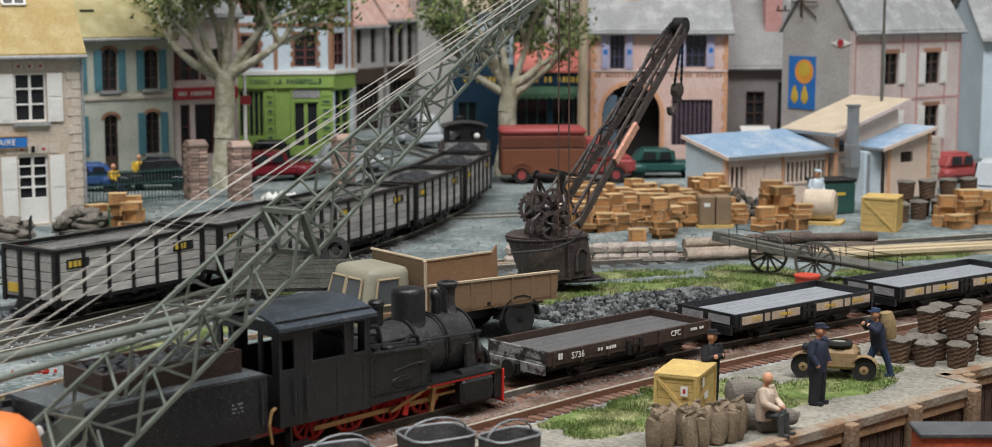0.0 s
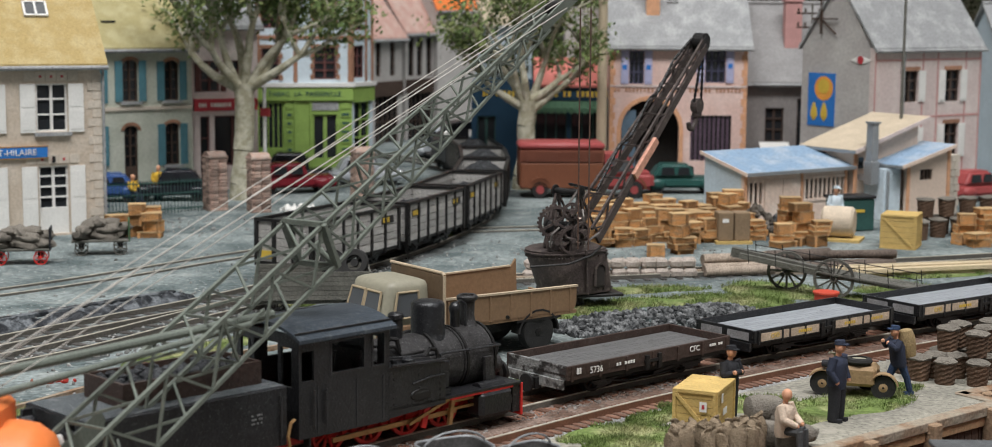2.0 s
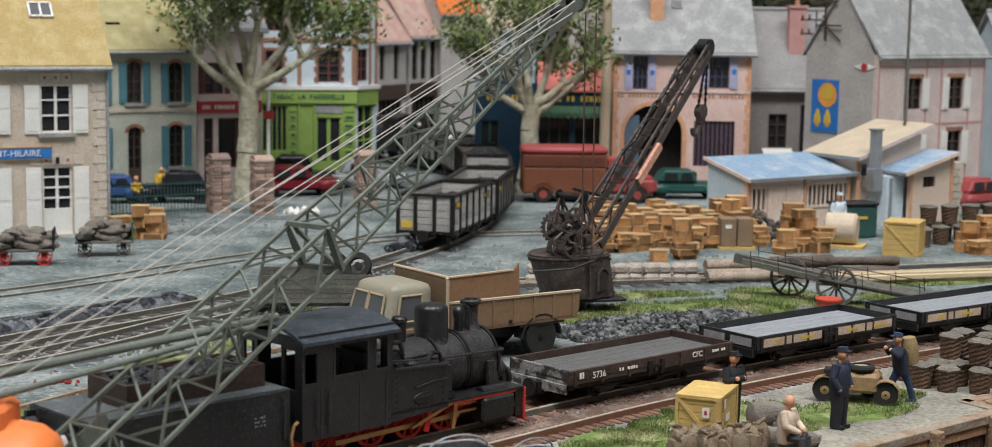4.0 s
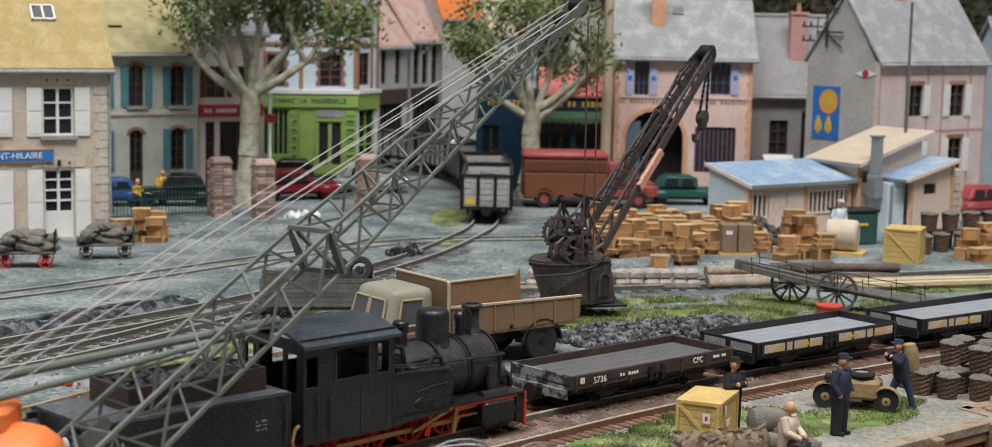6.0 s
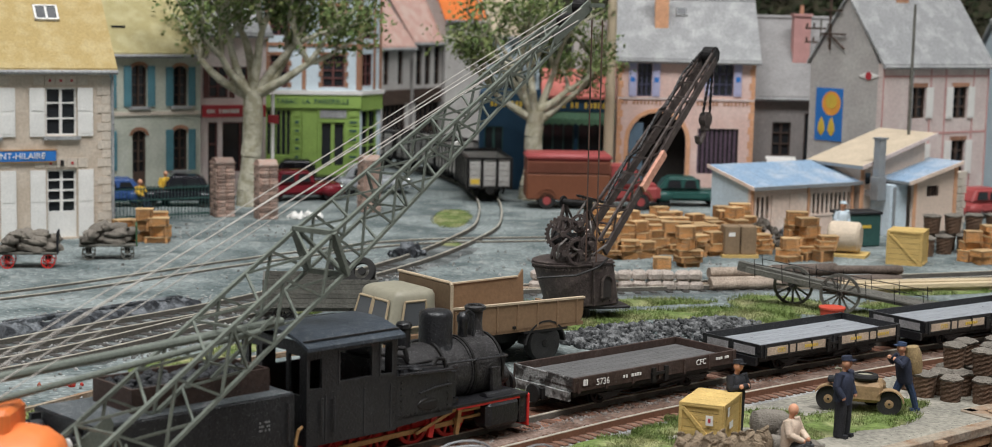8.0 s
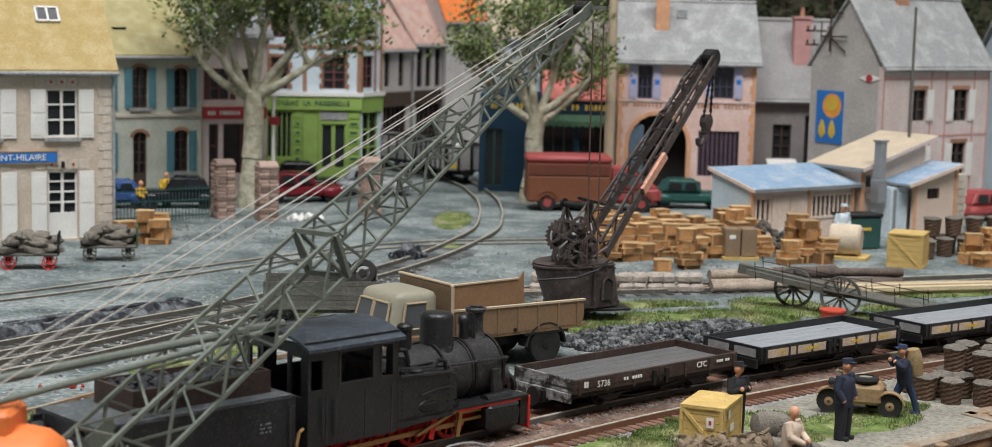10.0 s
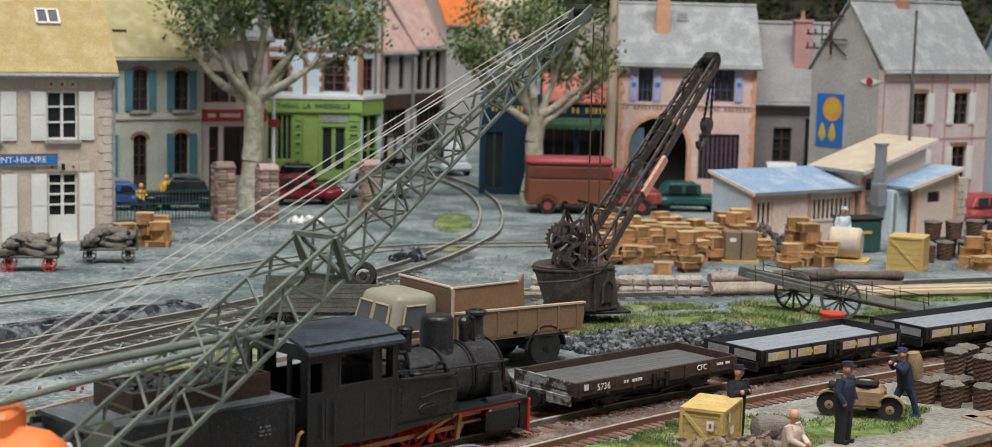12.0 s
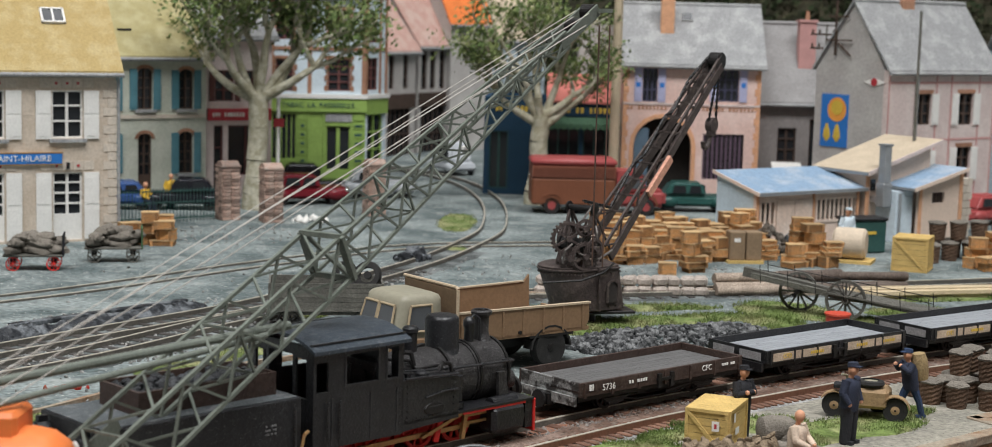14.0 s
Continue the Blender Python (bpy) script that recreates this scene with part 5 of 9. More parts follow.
# ---- the steam locomotive and its tender ----
def locomotive():
    t = thing("steam_locomotive", "black narrow-gauge steam locomotive with red frame and wheels", "locomotive", P(-1.15, 36.15, 0, 45))
    W = 1.1
    bm = B()
    box(bm, -5.4, 0.85, -0.42, 0.42, 0.45, 0.95)
    box(bm, -1.3, 0.78, -0.75, 0.75, 0.88, 0.96)
    part("frame", bm, M_REDM, t, "red frame")
    bm = B()
    box(bm, 0.85, 0.91, -1.1, 1.1, 0.2, 0.95, bev=0.02)
    part("buffer_beam", bm, M_REDM, t, "red buffer beam")
    bm = B()
    box(bm, -3.0, 0.84, -1.1, 1.1, 0.93, 0.98)
    box(bm, 0.62, 0.845, -1.05, 1.05, 0.3, 0.93)
    part("running_plate", bm, M_BLACK, t)
    bm = B()
    for y in (-1.085, 1.07):
        box(bm, -1.3, 0.6, y, y + 0.015, 0.88, 0.93)
    part("valance", bm, M_REDM, t, "thin red valance")
    bm = B()
    cyl(bm, (0.9, 0, 0.95), (1.2, 0, 0.95), 0.1, n=12)
    cyl(bm, (1.2, 0, 0.95), (1.28, 0, 0.95), 0.27, n=20)
    cyl(bm, (1.0, 0, 0.95), (1.12, 0, 0.95), 0.24, n=20)
    part("buffer", bm, M_BLACKMET, t)
    m = Matrix.Translation((0.62, -0.2, 1.24)) @ Euler((0, radians(90), 0)).to_matrix().to_4x4()
    bm = B()
    lathe(bm, [(0.2, 0.0), (0.22, 0.04), (0.22, 0.3), (0.19, 0.33), (0.12, 0.34)], 20, m)
    box(bm, 0.66, 0.86, -0.3, -0.1, 0.98, 1.04)
    box(bm, 0.66, 0.9, -0.3, -0.1, 1.45, 1.58, bev=0.02)
    pipe(bm, [(0.66, -0.3, 1.58), (0.66, -0.3, 1.66), (0.88, -0.3, 1.66), (0.88, -0.3, 1.58)], 0.02)
    part("front_lamp", bm, M_BLACKTOP, t, smooth=True)
    # boiler
    bm = B()
    m = Matrix.Translation((-3.1, 0, 1.52)) @ Euler((0, radians(90), 0)).to_matrix().to_4x4()
    lathe(bm, [(0.68, 0.0), (0.68, 2.6), (0.71, 2.6), (0.71, 2.7), (0.7, 2.72), (0.7, 3.52), (0.63, 3.57), (0.52, 3.6), (0.2, 3.65)], 32, m)
    b = part("boiler", bm, M_BLACKTOP, t, "sooty black boiler and smokebox", smooth=True)
    bm = B()
    for x in (-1.3, -0.45, 0.38):
        m = Matrix.Translation((x, 0, 1.52)) @ Euler((0, radians(90), 0)).to_matrix().to_4x4()
        lathe(bm, [(0.68, 0), (0.74, 0.0), (0.74, 0.06), (0.68, 0.06)], 32, m, 0, True)
    beam(bm, (0.52, -0.5, 1.52), (0.58, 0.5, 1.52), 0.08)
    part("boiler_band", bm, M_BLACKMET, b)
    bm = B()
    lathe(bm, [(0.46, 2.0), (0.39, 2.12), (0.375, 2.2), (0.375, 2.76), (0.36, 2.82), (0.32, 2.865), (0.24, 2.885), (0.12, 2.895), (0.02, 2.9)], 28, Matrix.Translation((-0.98, 0, 0)))
    part("steam_dome", bm, M_BLACK, t, smooth=True)
    bm = B()
    lathe(bm, [(0.3, 2.1), (0.2, 2.24), (0.165, 2.4), (0.175, 2.72), (0.235, 2.77), (0.245, 2.83), (0.2, 2.87), (0.16, 2.86), (0.14, 2.5)], 24, Matrix.Translation((0.2, 0, 0)))
    part("chimney", bm, M_BLACKTOP, t, smooth=True)
    bm = B()
    lathe(bm, [(0.15, 2.0), (0.15, 2.58), (0.175, 2.6), (0.175, 2.68), (0.14, 2.72), (0.05, 2.74)], 16, Matrix.Translation((-1.92, -0.02, 0)))
    lathe(bm, [(0.11, 2.1), (0.11, 2.5), (0.135, 2.55), (0.135, 2.66), (0.08, 2.74), (0.03, 2.76)], 14, Matrix.Translation((-0.22, -0.05, 0)))
    pipe(bm, [(-0.22, -0.05, 2.72), (-0.1, -0.1, 2.78), (0.0, -0.16, 2.7), (0.0, -0.16, 2.2)], 0.03, 8)
    part("safety_valve", bm, M_BLACK, t, smooth=True)
    # side tanks with sloping tops
    for s in (-1, 1):
        bm = B()
        y0, y1 = sorted((s * W, s * 0.62))
        prism(bm, [(-3.05, 0.78), (-1.45, 0.86), (-1.42, 1.72), (-1.5, 1.78), (-3.05, 1.86)], y0, y1, "y")
        k = part("side_tank", bm, M_BLACK, t)
        bm = B()
        yy = s * (W + 0.012)
        for x in (-2.9, -2.2, -1.6):
            for z in range(6):
                box(bm, x - 0.014, x + 0.014, yy - 0.012, yy + 0.012, 1.05 + z * 0.13, 1.075 + z * 0.13)
        part("rivet", bm, M_BLACK, k)
        bm = B()
        beam(bm, (-2.35, yy, 1.2), (-1.95, yy, 1.22), 0.03)
        pipe(bm, [(-3.0, s * (W + 0.05), 1.9), (-1.5, s * (W + 0.03), 1.83)], 0.025)
        pipe(bm, [(-2.4, s * (W + 0.02), 1.42), (-1.9, s * (W + 0.02), 1.5), (-1.5, s * (W + 0.02), 1.5)], 0.02)
        part("handrail", bm, M_EDGE, t)
        bm = B()
        m = Matrix.Translation((-2.15, s * W, 1.16)) @ Euler((radians(90), 0, 0)).to_matrix().to_4x4() @ Matrix.Diagonal((1.6, 0.7, 1, 1))
        lathe(bm, [(0.17, -0.02), (0.19, 0.0), (0.17, 0.02), (0.1, 0.02)], 16, m)
        part("washout_plug", bm, M_BLACKMET, k)
        # smokebox stay and cylinder
        bm = B()
        prism(bm, [(0.02, 0.96), (0.32, 0.96), (0.2, 1.6), (-0.02, 1.6)], s * 0.78 - 0.05, s * 0.78 + 0.05, "y")
        part("smokebox_stay", bm, M_BLACKTOP, t)
        bm = B()
        y0, y1 = sorted((s * 0.6, s * 1.14))
        box(bm, -0.42, 0.58, y0, y1, 0.3, 0.92, bev=0.1)
        cyl(bm, (-0.34, s * 0.85, 0.6), (0.58, s * 0.85, 0.6), 0.23, n=18)
        cyl(bm, (-0.3, s * 0.85, 0.93), (0.45, s * 0.85, 0.93), 0.15, n=14)
        c = part("cylinder", bm, M_BLACK, t)
        # rods and slide bars
        bm = B()
        beam(bm, (-4.3, s * 0.82, 0.5), (-0.9, s * 0.82, 0.56), 0.05, 0.1)
        beam(bm, (-1.2, s * 0.86, 0.62), (-0.3, s * 0.86, 0.62), 0.06, 0.06)
        beam(bm, (-1.1, s * 0.86, 0.78), (-0.3, s * 0.86, 0.78), 0.06, 0.05)
        beam(bm, (-1.15, s * 0.9, 0.3), (-1.05, s * 0.9, 0.95), 0.08, 0.1)
        beam(bm, (-2.3, s * 0.9, 0.5), (-1.05, s * 0.9, 0.9), 0.05, 0.07)
        part("coupling_rod", bm, M_BRASS, t, "brass-coloured rods")
        bm = B()
        beam(bm, (-1.9, s * 0.88, 0.35), (-1.75, s * 0.88, 0.95), 0.06, 0.14)
        beam(bm, (-2.6, s * 0.78, 0.86), (-0.4, s * 0.78, 0.9), 0.06, 0.07)
        part("valve_bracket", bm, M_REDM, t)
    for i, x in enumerate((-4.2, -3.15, -2.1, -1.05)):
        r = 0.44 if i else 0.44
        bm = B()
        for s in (-1, 1):
            y = s * 0.53
            for k in range(10):
                a = 2 * math.pi * k / 10
                beam(bm, (x, y, r + 0.16), (x + math.cos(a) * r * 0.85, y, r + 0.16 + math.sin(a) * r * 0.85), 0.05)
            cyl(bm, (x, y - 0.07, r + 0.16), (x, y + s * 0.14, r + 0.16), 0.11, n=12)
            lathe(bm, [(r * 0.82, -0.05), (r, -0.05), (r, 0.05), (r * 0.82, 0.05)], 24, Matrix.Translation((x, y, r + 0.16)) @ Euler((radians(90), 0, 0)).to_matrix().to_4x4(), 0, True)
            box(bm, x - 0.2, x + 0.2, y - 0.03, y + 0.03, r + 0.16 + r * 0.3, r + 0.16 + r * 0.75)
        part("driving_wheel", bm, M_REDM, t, "red spoked wheel")
    # pipes, handrails and fittings on the boiler
    for s in (-1, 1):
        bm = B()
        pipe(bm, [(-2.9, s * 0.62, 1.95), (-1.3, s * 0.72, 1.84), (0.5, s * 0.76, 1.8), (0.52, s * 0.6, 1.8)], 0.026)
        for x in (-1.25, -0.4, 0.3):
            cyl(bm, (x, s * 0.6, 1.8), (x, s * 0.76, 1.82), 0.04, n=8)
        part("handrail", bm, M_EDGE, t)
        bm = B()
        pipe(bm, [(-1.1, s * 0.3, 2.05), (-1.2, s * 0.6, 1.8), (-1.25, s * 0.75, 1.4), (-1.3, s * 0.8, 1.0)], 0.04, 8)
        pipe(bm, [(-1.35, s * 0.7, 1.75), (-1.15, s * 0.84, 1.62), (-1.1, s * 0.8, 1.45), (-1.2, s * 0.85, 1.3), (-1.1, s * 0.8, 1.02)], 0.045, 8)
        pipe(bm, [(-1.75, s * 0.8, 1.86), (-1.65, s * 0.8, 2.02), (-1.45, s * 0.8, 1.98), (-1.4, s * 0.8, 1.8)], 0.04, 8)
        pipe(bm, [(-2.95, s * 0.5, 2.2), (-2.4, s * 0.55, 2.12), (-2.25, s * 0.6, 1.9)], 0.035, 8)
        pipe(bm, [(-2.6, s * 0.35, 2.1), (-2.5, s * 0.5, 2.3), (-2.35, s * 0.55, 2.28), (-2.3, s * 0.6, 2.0)], 0.05, 8)
        pipe(bm, [(-2.7, s * 0.5, 1.98), (-2.2, s * 0.55, 1.9), (-1.6, s * 0.55, 1.92)], 0.035, 8)
        part("pipe", bm, M_BLACKMET, t)
        bm = B()
        cyl(bm, (-1.25, s * 0.85, 1.15), (-1.25, s * 0.85, 1.7), 0.1, n=12)
        cyl(bm, (-1.25, s * 0.85, 1.0), (-1.25, s * 0.85, 1.12), 0.14, n=12)
        box(bm, -1.36, -1.14, s * 0.85 - 0.08, s * 0.85 + 0.08, 0.98, 1.02)
        part("air_pump", bm, M_BLACK, t)
        bm = B()
        lathe(bm, [(0.16, 1.8), (0.16, 1.9), (0.1, 1.93), (0.03, 1.95)], 14, Matrix.Translation((-2.3, s * 0.86, 0)))
        box(bm, -2.75, -2.65, s * 0.86 - 0.04, s * 0.86 + 0.04, 1.8, 1.93)
        part("filler_cap", bm, M_BLACK, t)
        bm = B()
        for x in [-2.95 + 0.11 * k for k in range(14)]:
            box(bm, x - 0.012, x + 0.012, s * (W + 0.006) - 0.008, s * (W + 0.006) + 0.008, 1.0, 1.024)
        for z in [0.85 + 0.13 * k for k in range(8)]:
            for x in (-5.3, -4.7, -3.1):
                box(bm, x - 0.012, x + 0.012, s * (W + 0.006) - 0.008, s * (W + 0.006) + 0.008, z, z + 0.024)
        part("rivet", bm, M_BLACK, t)
    bm = B()
    for x in (-4.9, -4.4, -3.9, -3.4):
        pipe(bm, [(x, -0.3, 1.5), (x + 0.1, -0.3, 2.2)], 0.04)
    box(bm, -3.4, -3.1, -0.6, 0.6, 0.8, 2.2)
    cyl(bm, (-3.42, -0.3, 1.9), (-3.46, -0.3, 1.9), 0.12, n=12)
    cyl(bm, (-3.42, 0.3, 1.9), (-3.46, 0.3, 1.9), 0.12, n=12)
    part("backhead", bm, M_BLACKTOP, t, "boiler backhead with gauges")
    # cab
    zc = 2.7
    holes = [(-4.53, -3.7, 1.98, 2.6), (-3.46, -3.17, 1.97, 2.62)]
    for s in (-1, 1):
        bm = B()
        m = Matrix.Translation((0, -W if s < 0 else W - 0.06, 0))
        wall_bm(bm, -4.75, -3.02, 0.75, zc, holes, 0.06, m)
        wall_bm(bm, -5.35, -4.75, 0.75, zc, [(-5.28, -4.98, 1.9, 2.5)], 0.06, m)
        k = part("cab_side", bm, M_BLACK, t)
        bm = B()
        yy = -W - 0.015 if s < 0 else W - 0.005
        for a, b, c, d in holes:
            box(bm, a - 0.04, a, yy, yy + 0.02, c - 0.04, d + 0.04)
            box(bm, b, b + 0.04, yy, yy + 0.02, c - 0.04, d + 0.04)
            box(bm, a, b, yy, yy + 0.02, c - 0.04, c)
            box(bm, a, b, yy, yy + 0.02, d, d + 0.04)
        for x in (-4.9, -3.9, -3.2):
            box(bm, x, x + 0.03, yy, yy + 0.02, 0.8, 1.75)
        # lighter colour paints the bright highlights along the cab's edges
        part("window_frame", bm, M_EDGE, k, "iron window frame, lightened as edge highlights")
        bm = B()
        pipe(bm, [(-4.7, s * (W + 0.06), 0.95), (-4.7, s * (W + 0.06), 1.7)], 0.022)
        pipe(bm, [(-5.0, s * (W + 0.06), 0.95), (-5.0, s * (W + 0.06), 1.7)], 0.022)
        part("grab_rail", bm, M_EDGE, t)
        bm = B()
        box(bm, -5.1, -4.55, s * 1.0 - 0.1, s * 1.0 + 0.1, 0.3, 0.36)
        box(bm, -5.1, -5.06, s * 1.0 - 0.1, s * 1.0 + 0.1, 0.3, 0.8)
        part("cab_step", bm, M_BLACKMET, t)
    bm = B()
    wall_bm(bm, -W + 0.06, W - 0.06, 0.75, zc + 0.12, [(-0.85, -0.45, 1.95, 2.5), (0.45, 0.85, 1.95, 2.5)], 0.06, Matrix.Translation((-3.08, 0, 0)) @ Euler((0, 0, radians(90))).to_matrix().to_4x4())
    wall_bm(bm, -W + 0.06, W - 0.06, 0.75, 1.7, [], 0.06, Matrix.Translation((-5.28, 0, 0)) @ Euler((0, 0, radians(90))).to_matrix().to_4x4())
    wall_bm(bm, -W + 0.06, W - 0.06, 1.7, zc + 0.12, [(-0.85, -0.5, 1.75, 2.55), (-0.4, 0.4, 1.75, 2.6), (0.5, 0.85, 1.75, 2.55)], 0.06, Matrix.Translation((-5.28, 0, 0)) @ Euler((0, 0, radians(90))).to_matrix().to_4x4())
    box(bm, -5.3, -3.05, -W + 0.06, W - 0.06, 0.72, 0.78)
    part("cab_end", bm, M_BLACK, t)
    bm = B()
    pts = []
    n = 12
    for i in range(n + 1):
        a = -1 + 2 * i / n
        pts.append((a * (W + 0.12), zc + 0.06 + 0.26 * (1 - abs(a) ** 2.4)))
    pts += [(p[0], p[1] - 0.07) for p in pts[::-1]]
    for a, b in zip(range(n), range(1, n + 1)):
        prism(bm, [pts[a], pts[b], pts[2 * n + 1 - b], pts[2 * n + 1 - a]], -5.42, -2.92, "x")
    bmesh.ops.remove_doubles(bm, verts=bm.verts, dist=0.001)
    r = part("cab_roof", bm, M_ROOFK, t, "dusty blue-black roof", smooth=True)
    bm = B()
    for s in (-1, 1):
        beam(bm, (-5.4, s * (W - 0.05), zc + 0.17), (-2.95, s * (W - 0.05), zc + 0.17), 0.04, 0.03)
    part("rain_strip", bm, M_EDGE, r)
    bm = B()
    pipe(bm, [(-5.5, -1.15, 1.2), (-5.62, -1.18, 1.15), (-5.68, -1.18, 0.9), (-5.6, -1.16, 0.5)], 0.035)
    part("hose", bm, M_BRASS, t, "copper-coloured hose")


def tender():
    t = thing("tender", "black coal tender with riveted sides, lamp and coal", "tender", P(-1.15, 36.15, 0, 45))
    W = 1.08
    bm = B()
    box(bm, -10.05, -5.62, -W, W, 0.7, 1.88, bev=0.02)
    b = part("tank", bm, M_BLACK, t)
    bm = B()
    box(bm, -10.0, -5.66, -W + 0.05, W - 0.05, 1.885, 1.9)
    part("tank_top", bm, M_DUSTY, t, "dusty grey tank top")
    bm = B()
    x0, x1, y0, y1 = -9.0, -5.9, -0.62, 0.75
    box(bm, x0, x1, y0, y0 + 0.06, 1.9, 2.35)
    box(bm, x0, x1, y1 - 0.06, y1, 1.9, 2.35)
    box(bm, x0, x0 + 0.06, y0 + 0.06, y1 - 0.06, 1.9, 2.35)
    box(bm, x1 - 0.06, x1, y0 + 0.06, y1 - 0.06, 1.9, 2.35)
    part("coal_bunker", bm, M_BROWNW, t, "brown-black bunker")
    bm = B()
    rn = random.Random(4)
    box(bm, x0 + 0.06, x1 - 0.06, y0 + 0.06, y1 - 0.06, 1.9, 2.15)
    for _ in range(220):
        blob(bm, (rn.uniform(x0 + 0.12, x1 - 0.12), rn.uniform(y0 + 0.12, y1 - 0.12), 2.16 + rn.uniform(0, 0.12)), rn.uniform(0.06, 0.13), 0.8, 0.5, 1, rn.randint(0, 99))
    tagged(part("coal", bm, M_COAL, t, "glossy black coal"), kind="stuff")
    bm = B()
    for x in (-9.6, -8.6, -7.6, -6.6, -5.8):
        for z in range(9):
            box(bm, x - 0.014, x + 0.014, -W - 0.014, -W, 0.78 + z * 0.13, 0.806 + z * 0.13)
    for k in range(40):
        box(bm, -10.0 + k * 0.11, -9.975 + k * 0.11, -W - 0.012, -W, 1.82, 1.845)
    part("rivet", bm, M_BLACK, b)
    bars(b, None, -6.48, -6.22, 1.42, 0.035, 6, M_SLATE2T, -W - 0.02, 2)
    bars(b, None, -6.48, -6.22, 1.34, 0.035, 6, M_SLATE2T, -W - 0.02, 3)
    bars(b, None, -6.48, -6.22, 1.26, 0.035, 6, M_SLATE2T, -W - 0.02, 9)
    bm = B()
    pipe(bm, [(-5.8, -W - 0.06, 0.9), (-5.8, -W - 0.06, 1.7)], 0.02)
    pipe(bm, [(-10.0, -W - 0.05, 0.9), (-10.0, -W - 0.05, 1.7)], 0.02)
    part("grab_rail", bm, M_EDGE, t)
    bm = B()
    box(bm, -10.15, -10.05, -W, W, 0.55, 0.85)
    box(bm, -10.0, -5.65, -0.5, 0.5, 0.4, 0.7)
    part("frame", bm, M_BLACKMET, t)
    for y in (-0.75, 0.75):
        bm = B()
        m = Matrix.Translation((-10.08, y, 1.55)) @ Euler((0, radians(-90), 0)).to_matrix().to_4x4()
        lathe(bm, [(0.18, 0), (0.2, 0.08), (0.2, 0.26), (0.17, 0.28)], 18, m)
        box(bm, -10.3, -10.1, y - 0.05, y + 0.05, 1.72, 1.86)
        lmp = part("lamp", bm, M_BLACK, t)
        bm = B()
        lathe(bm, [(0.155, 0.285), (0.12, 0.31), (0.03, 0.33)], 18, m)
        part("lens", bm, M_WHITE, lmp, "milky lamp lens")
    bars(t, Matrix.Translation((-10.07 * U, 0, 0)) @ Euler((0, 0, radians(-90))).to_matrix().to_4x4(), -0.4, 0.35, 1.35, 0.16, 4, M_SLATE, -0.01, 7)
    for x in (-9.2, -7.9, -6.6):
        wheelset(t, x, 0.36, 1.05, M_BLACKMET)


# iron made lighter than the black parts, edge highlights put into its colour
M_EDGE = mat("highlight_iron", (0.05, 0.05, 0.052), 0.35, 0.3, 4.0, 0.2, metal=0.5)
M_SLATE2T = mat("faded_lettering", (0.20, 0.20, 0.20), 0.8, 0.3, 6, 0.0)
M_ROOFK = mat("dusty_roof", (0.04, 0.05, 0.062), 0.45, 0.2, 2.0, 0.25, dust=(0.10, 0.11, 0.12), speck=(0.17, 0.17, 0.17, 28))
M_DUSTY = mat("dusty_black", (0.07, 0.078, 0.082), 0.85, 0.2, 2.0, 0.4, dust=(0.2, 0.2, 0.2), speck=(0.25, 0.25, 0.25, 28))
locomotive()
tender()


# ---- cranes ----
def lattice(bm, A, Bp, w0, w1, n, r, up=(0, 0, 1), h0=None, h1=None):
    """A four-chord lattice girder."""
    A, Bp = Vector(A), Vector(Bp)
    d = (Bp - A).normalized()
    s = d.cross(Vector(up)).normalized()
    q = s.cross(d)
    h0, h1 = h0 or w0, h1 or w1
    def at(k, i):
        f = k / n
        w, h = w0 + (w1 - w0) * f, h0 + (h1 - h0) * f
        sx, sy = ((-1, -1), (1, -1), (1, 1), (-1, 1))[i % 4]
        return A + (Bp - A) * f + s * (sx * w / 2) + q * (sy * h / 2)
    for i in range(4):
        beam(bm, at(0, i), at(n, i), r * 1.5, r * 1.5)
        for k in range(n):
            a, b = (i, i + 1) if k % 2 else (i + 1, i)
            beam(bm, at(k, a), at(k + 1, b), r)
            if k % 4 == 0:
                beam(bm, at(k, i), at(k, i + 1), r)
    return at


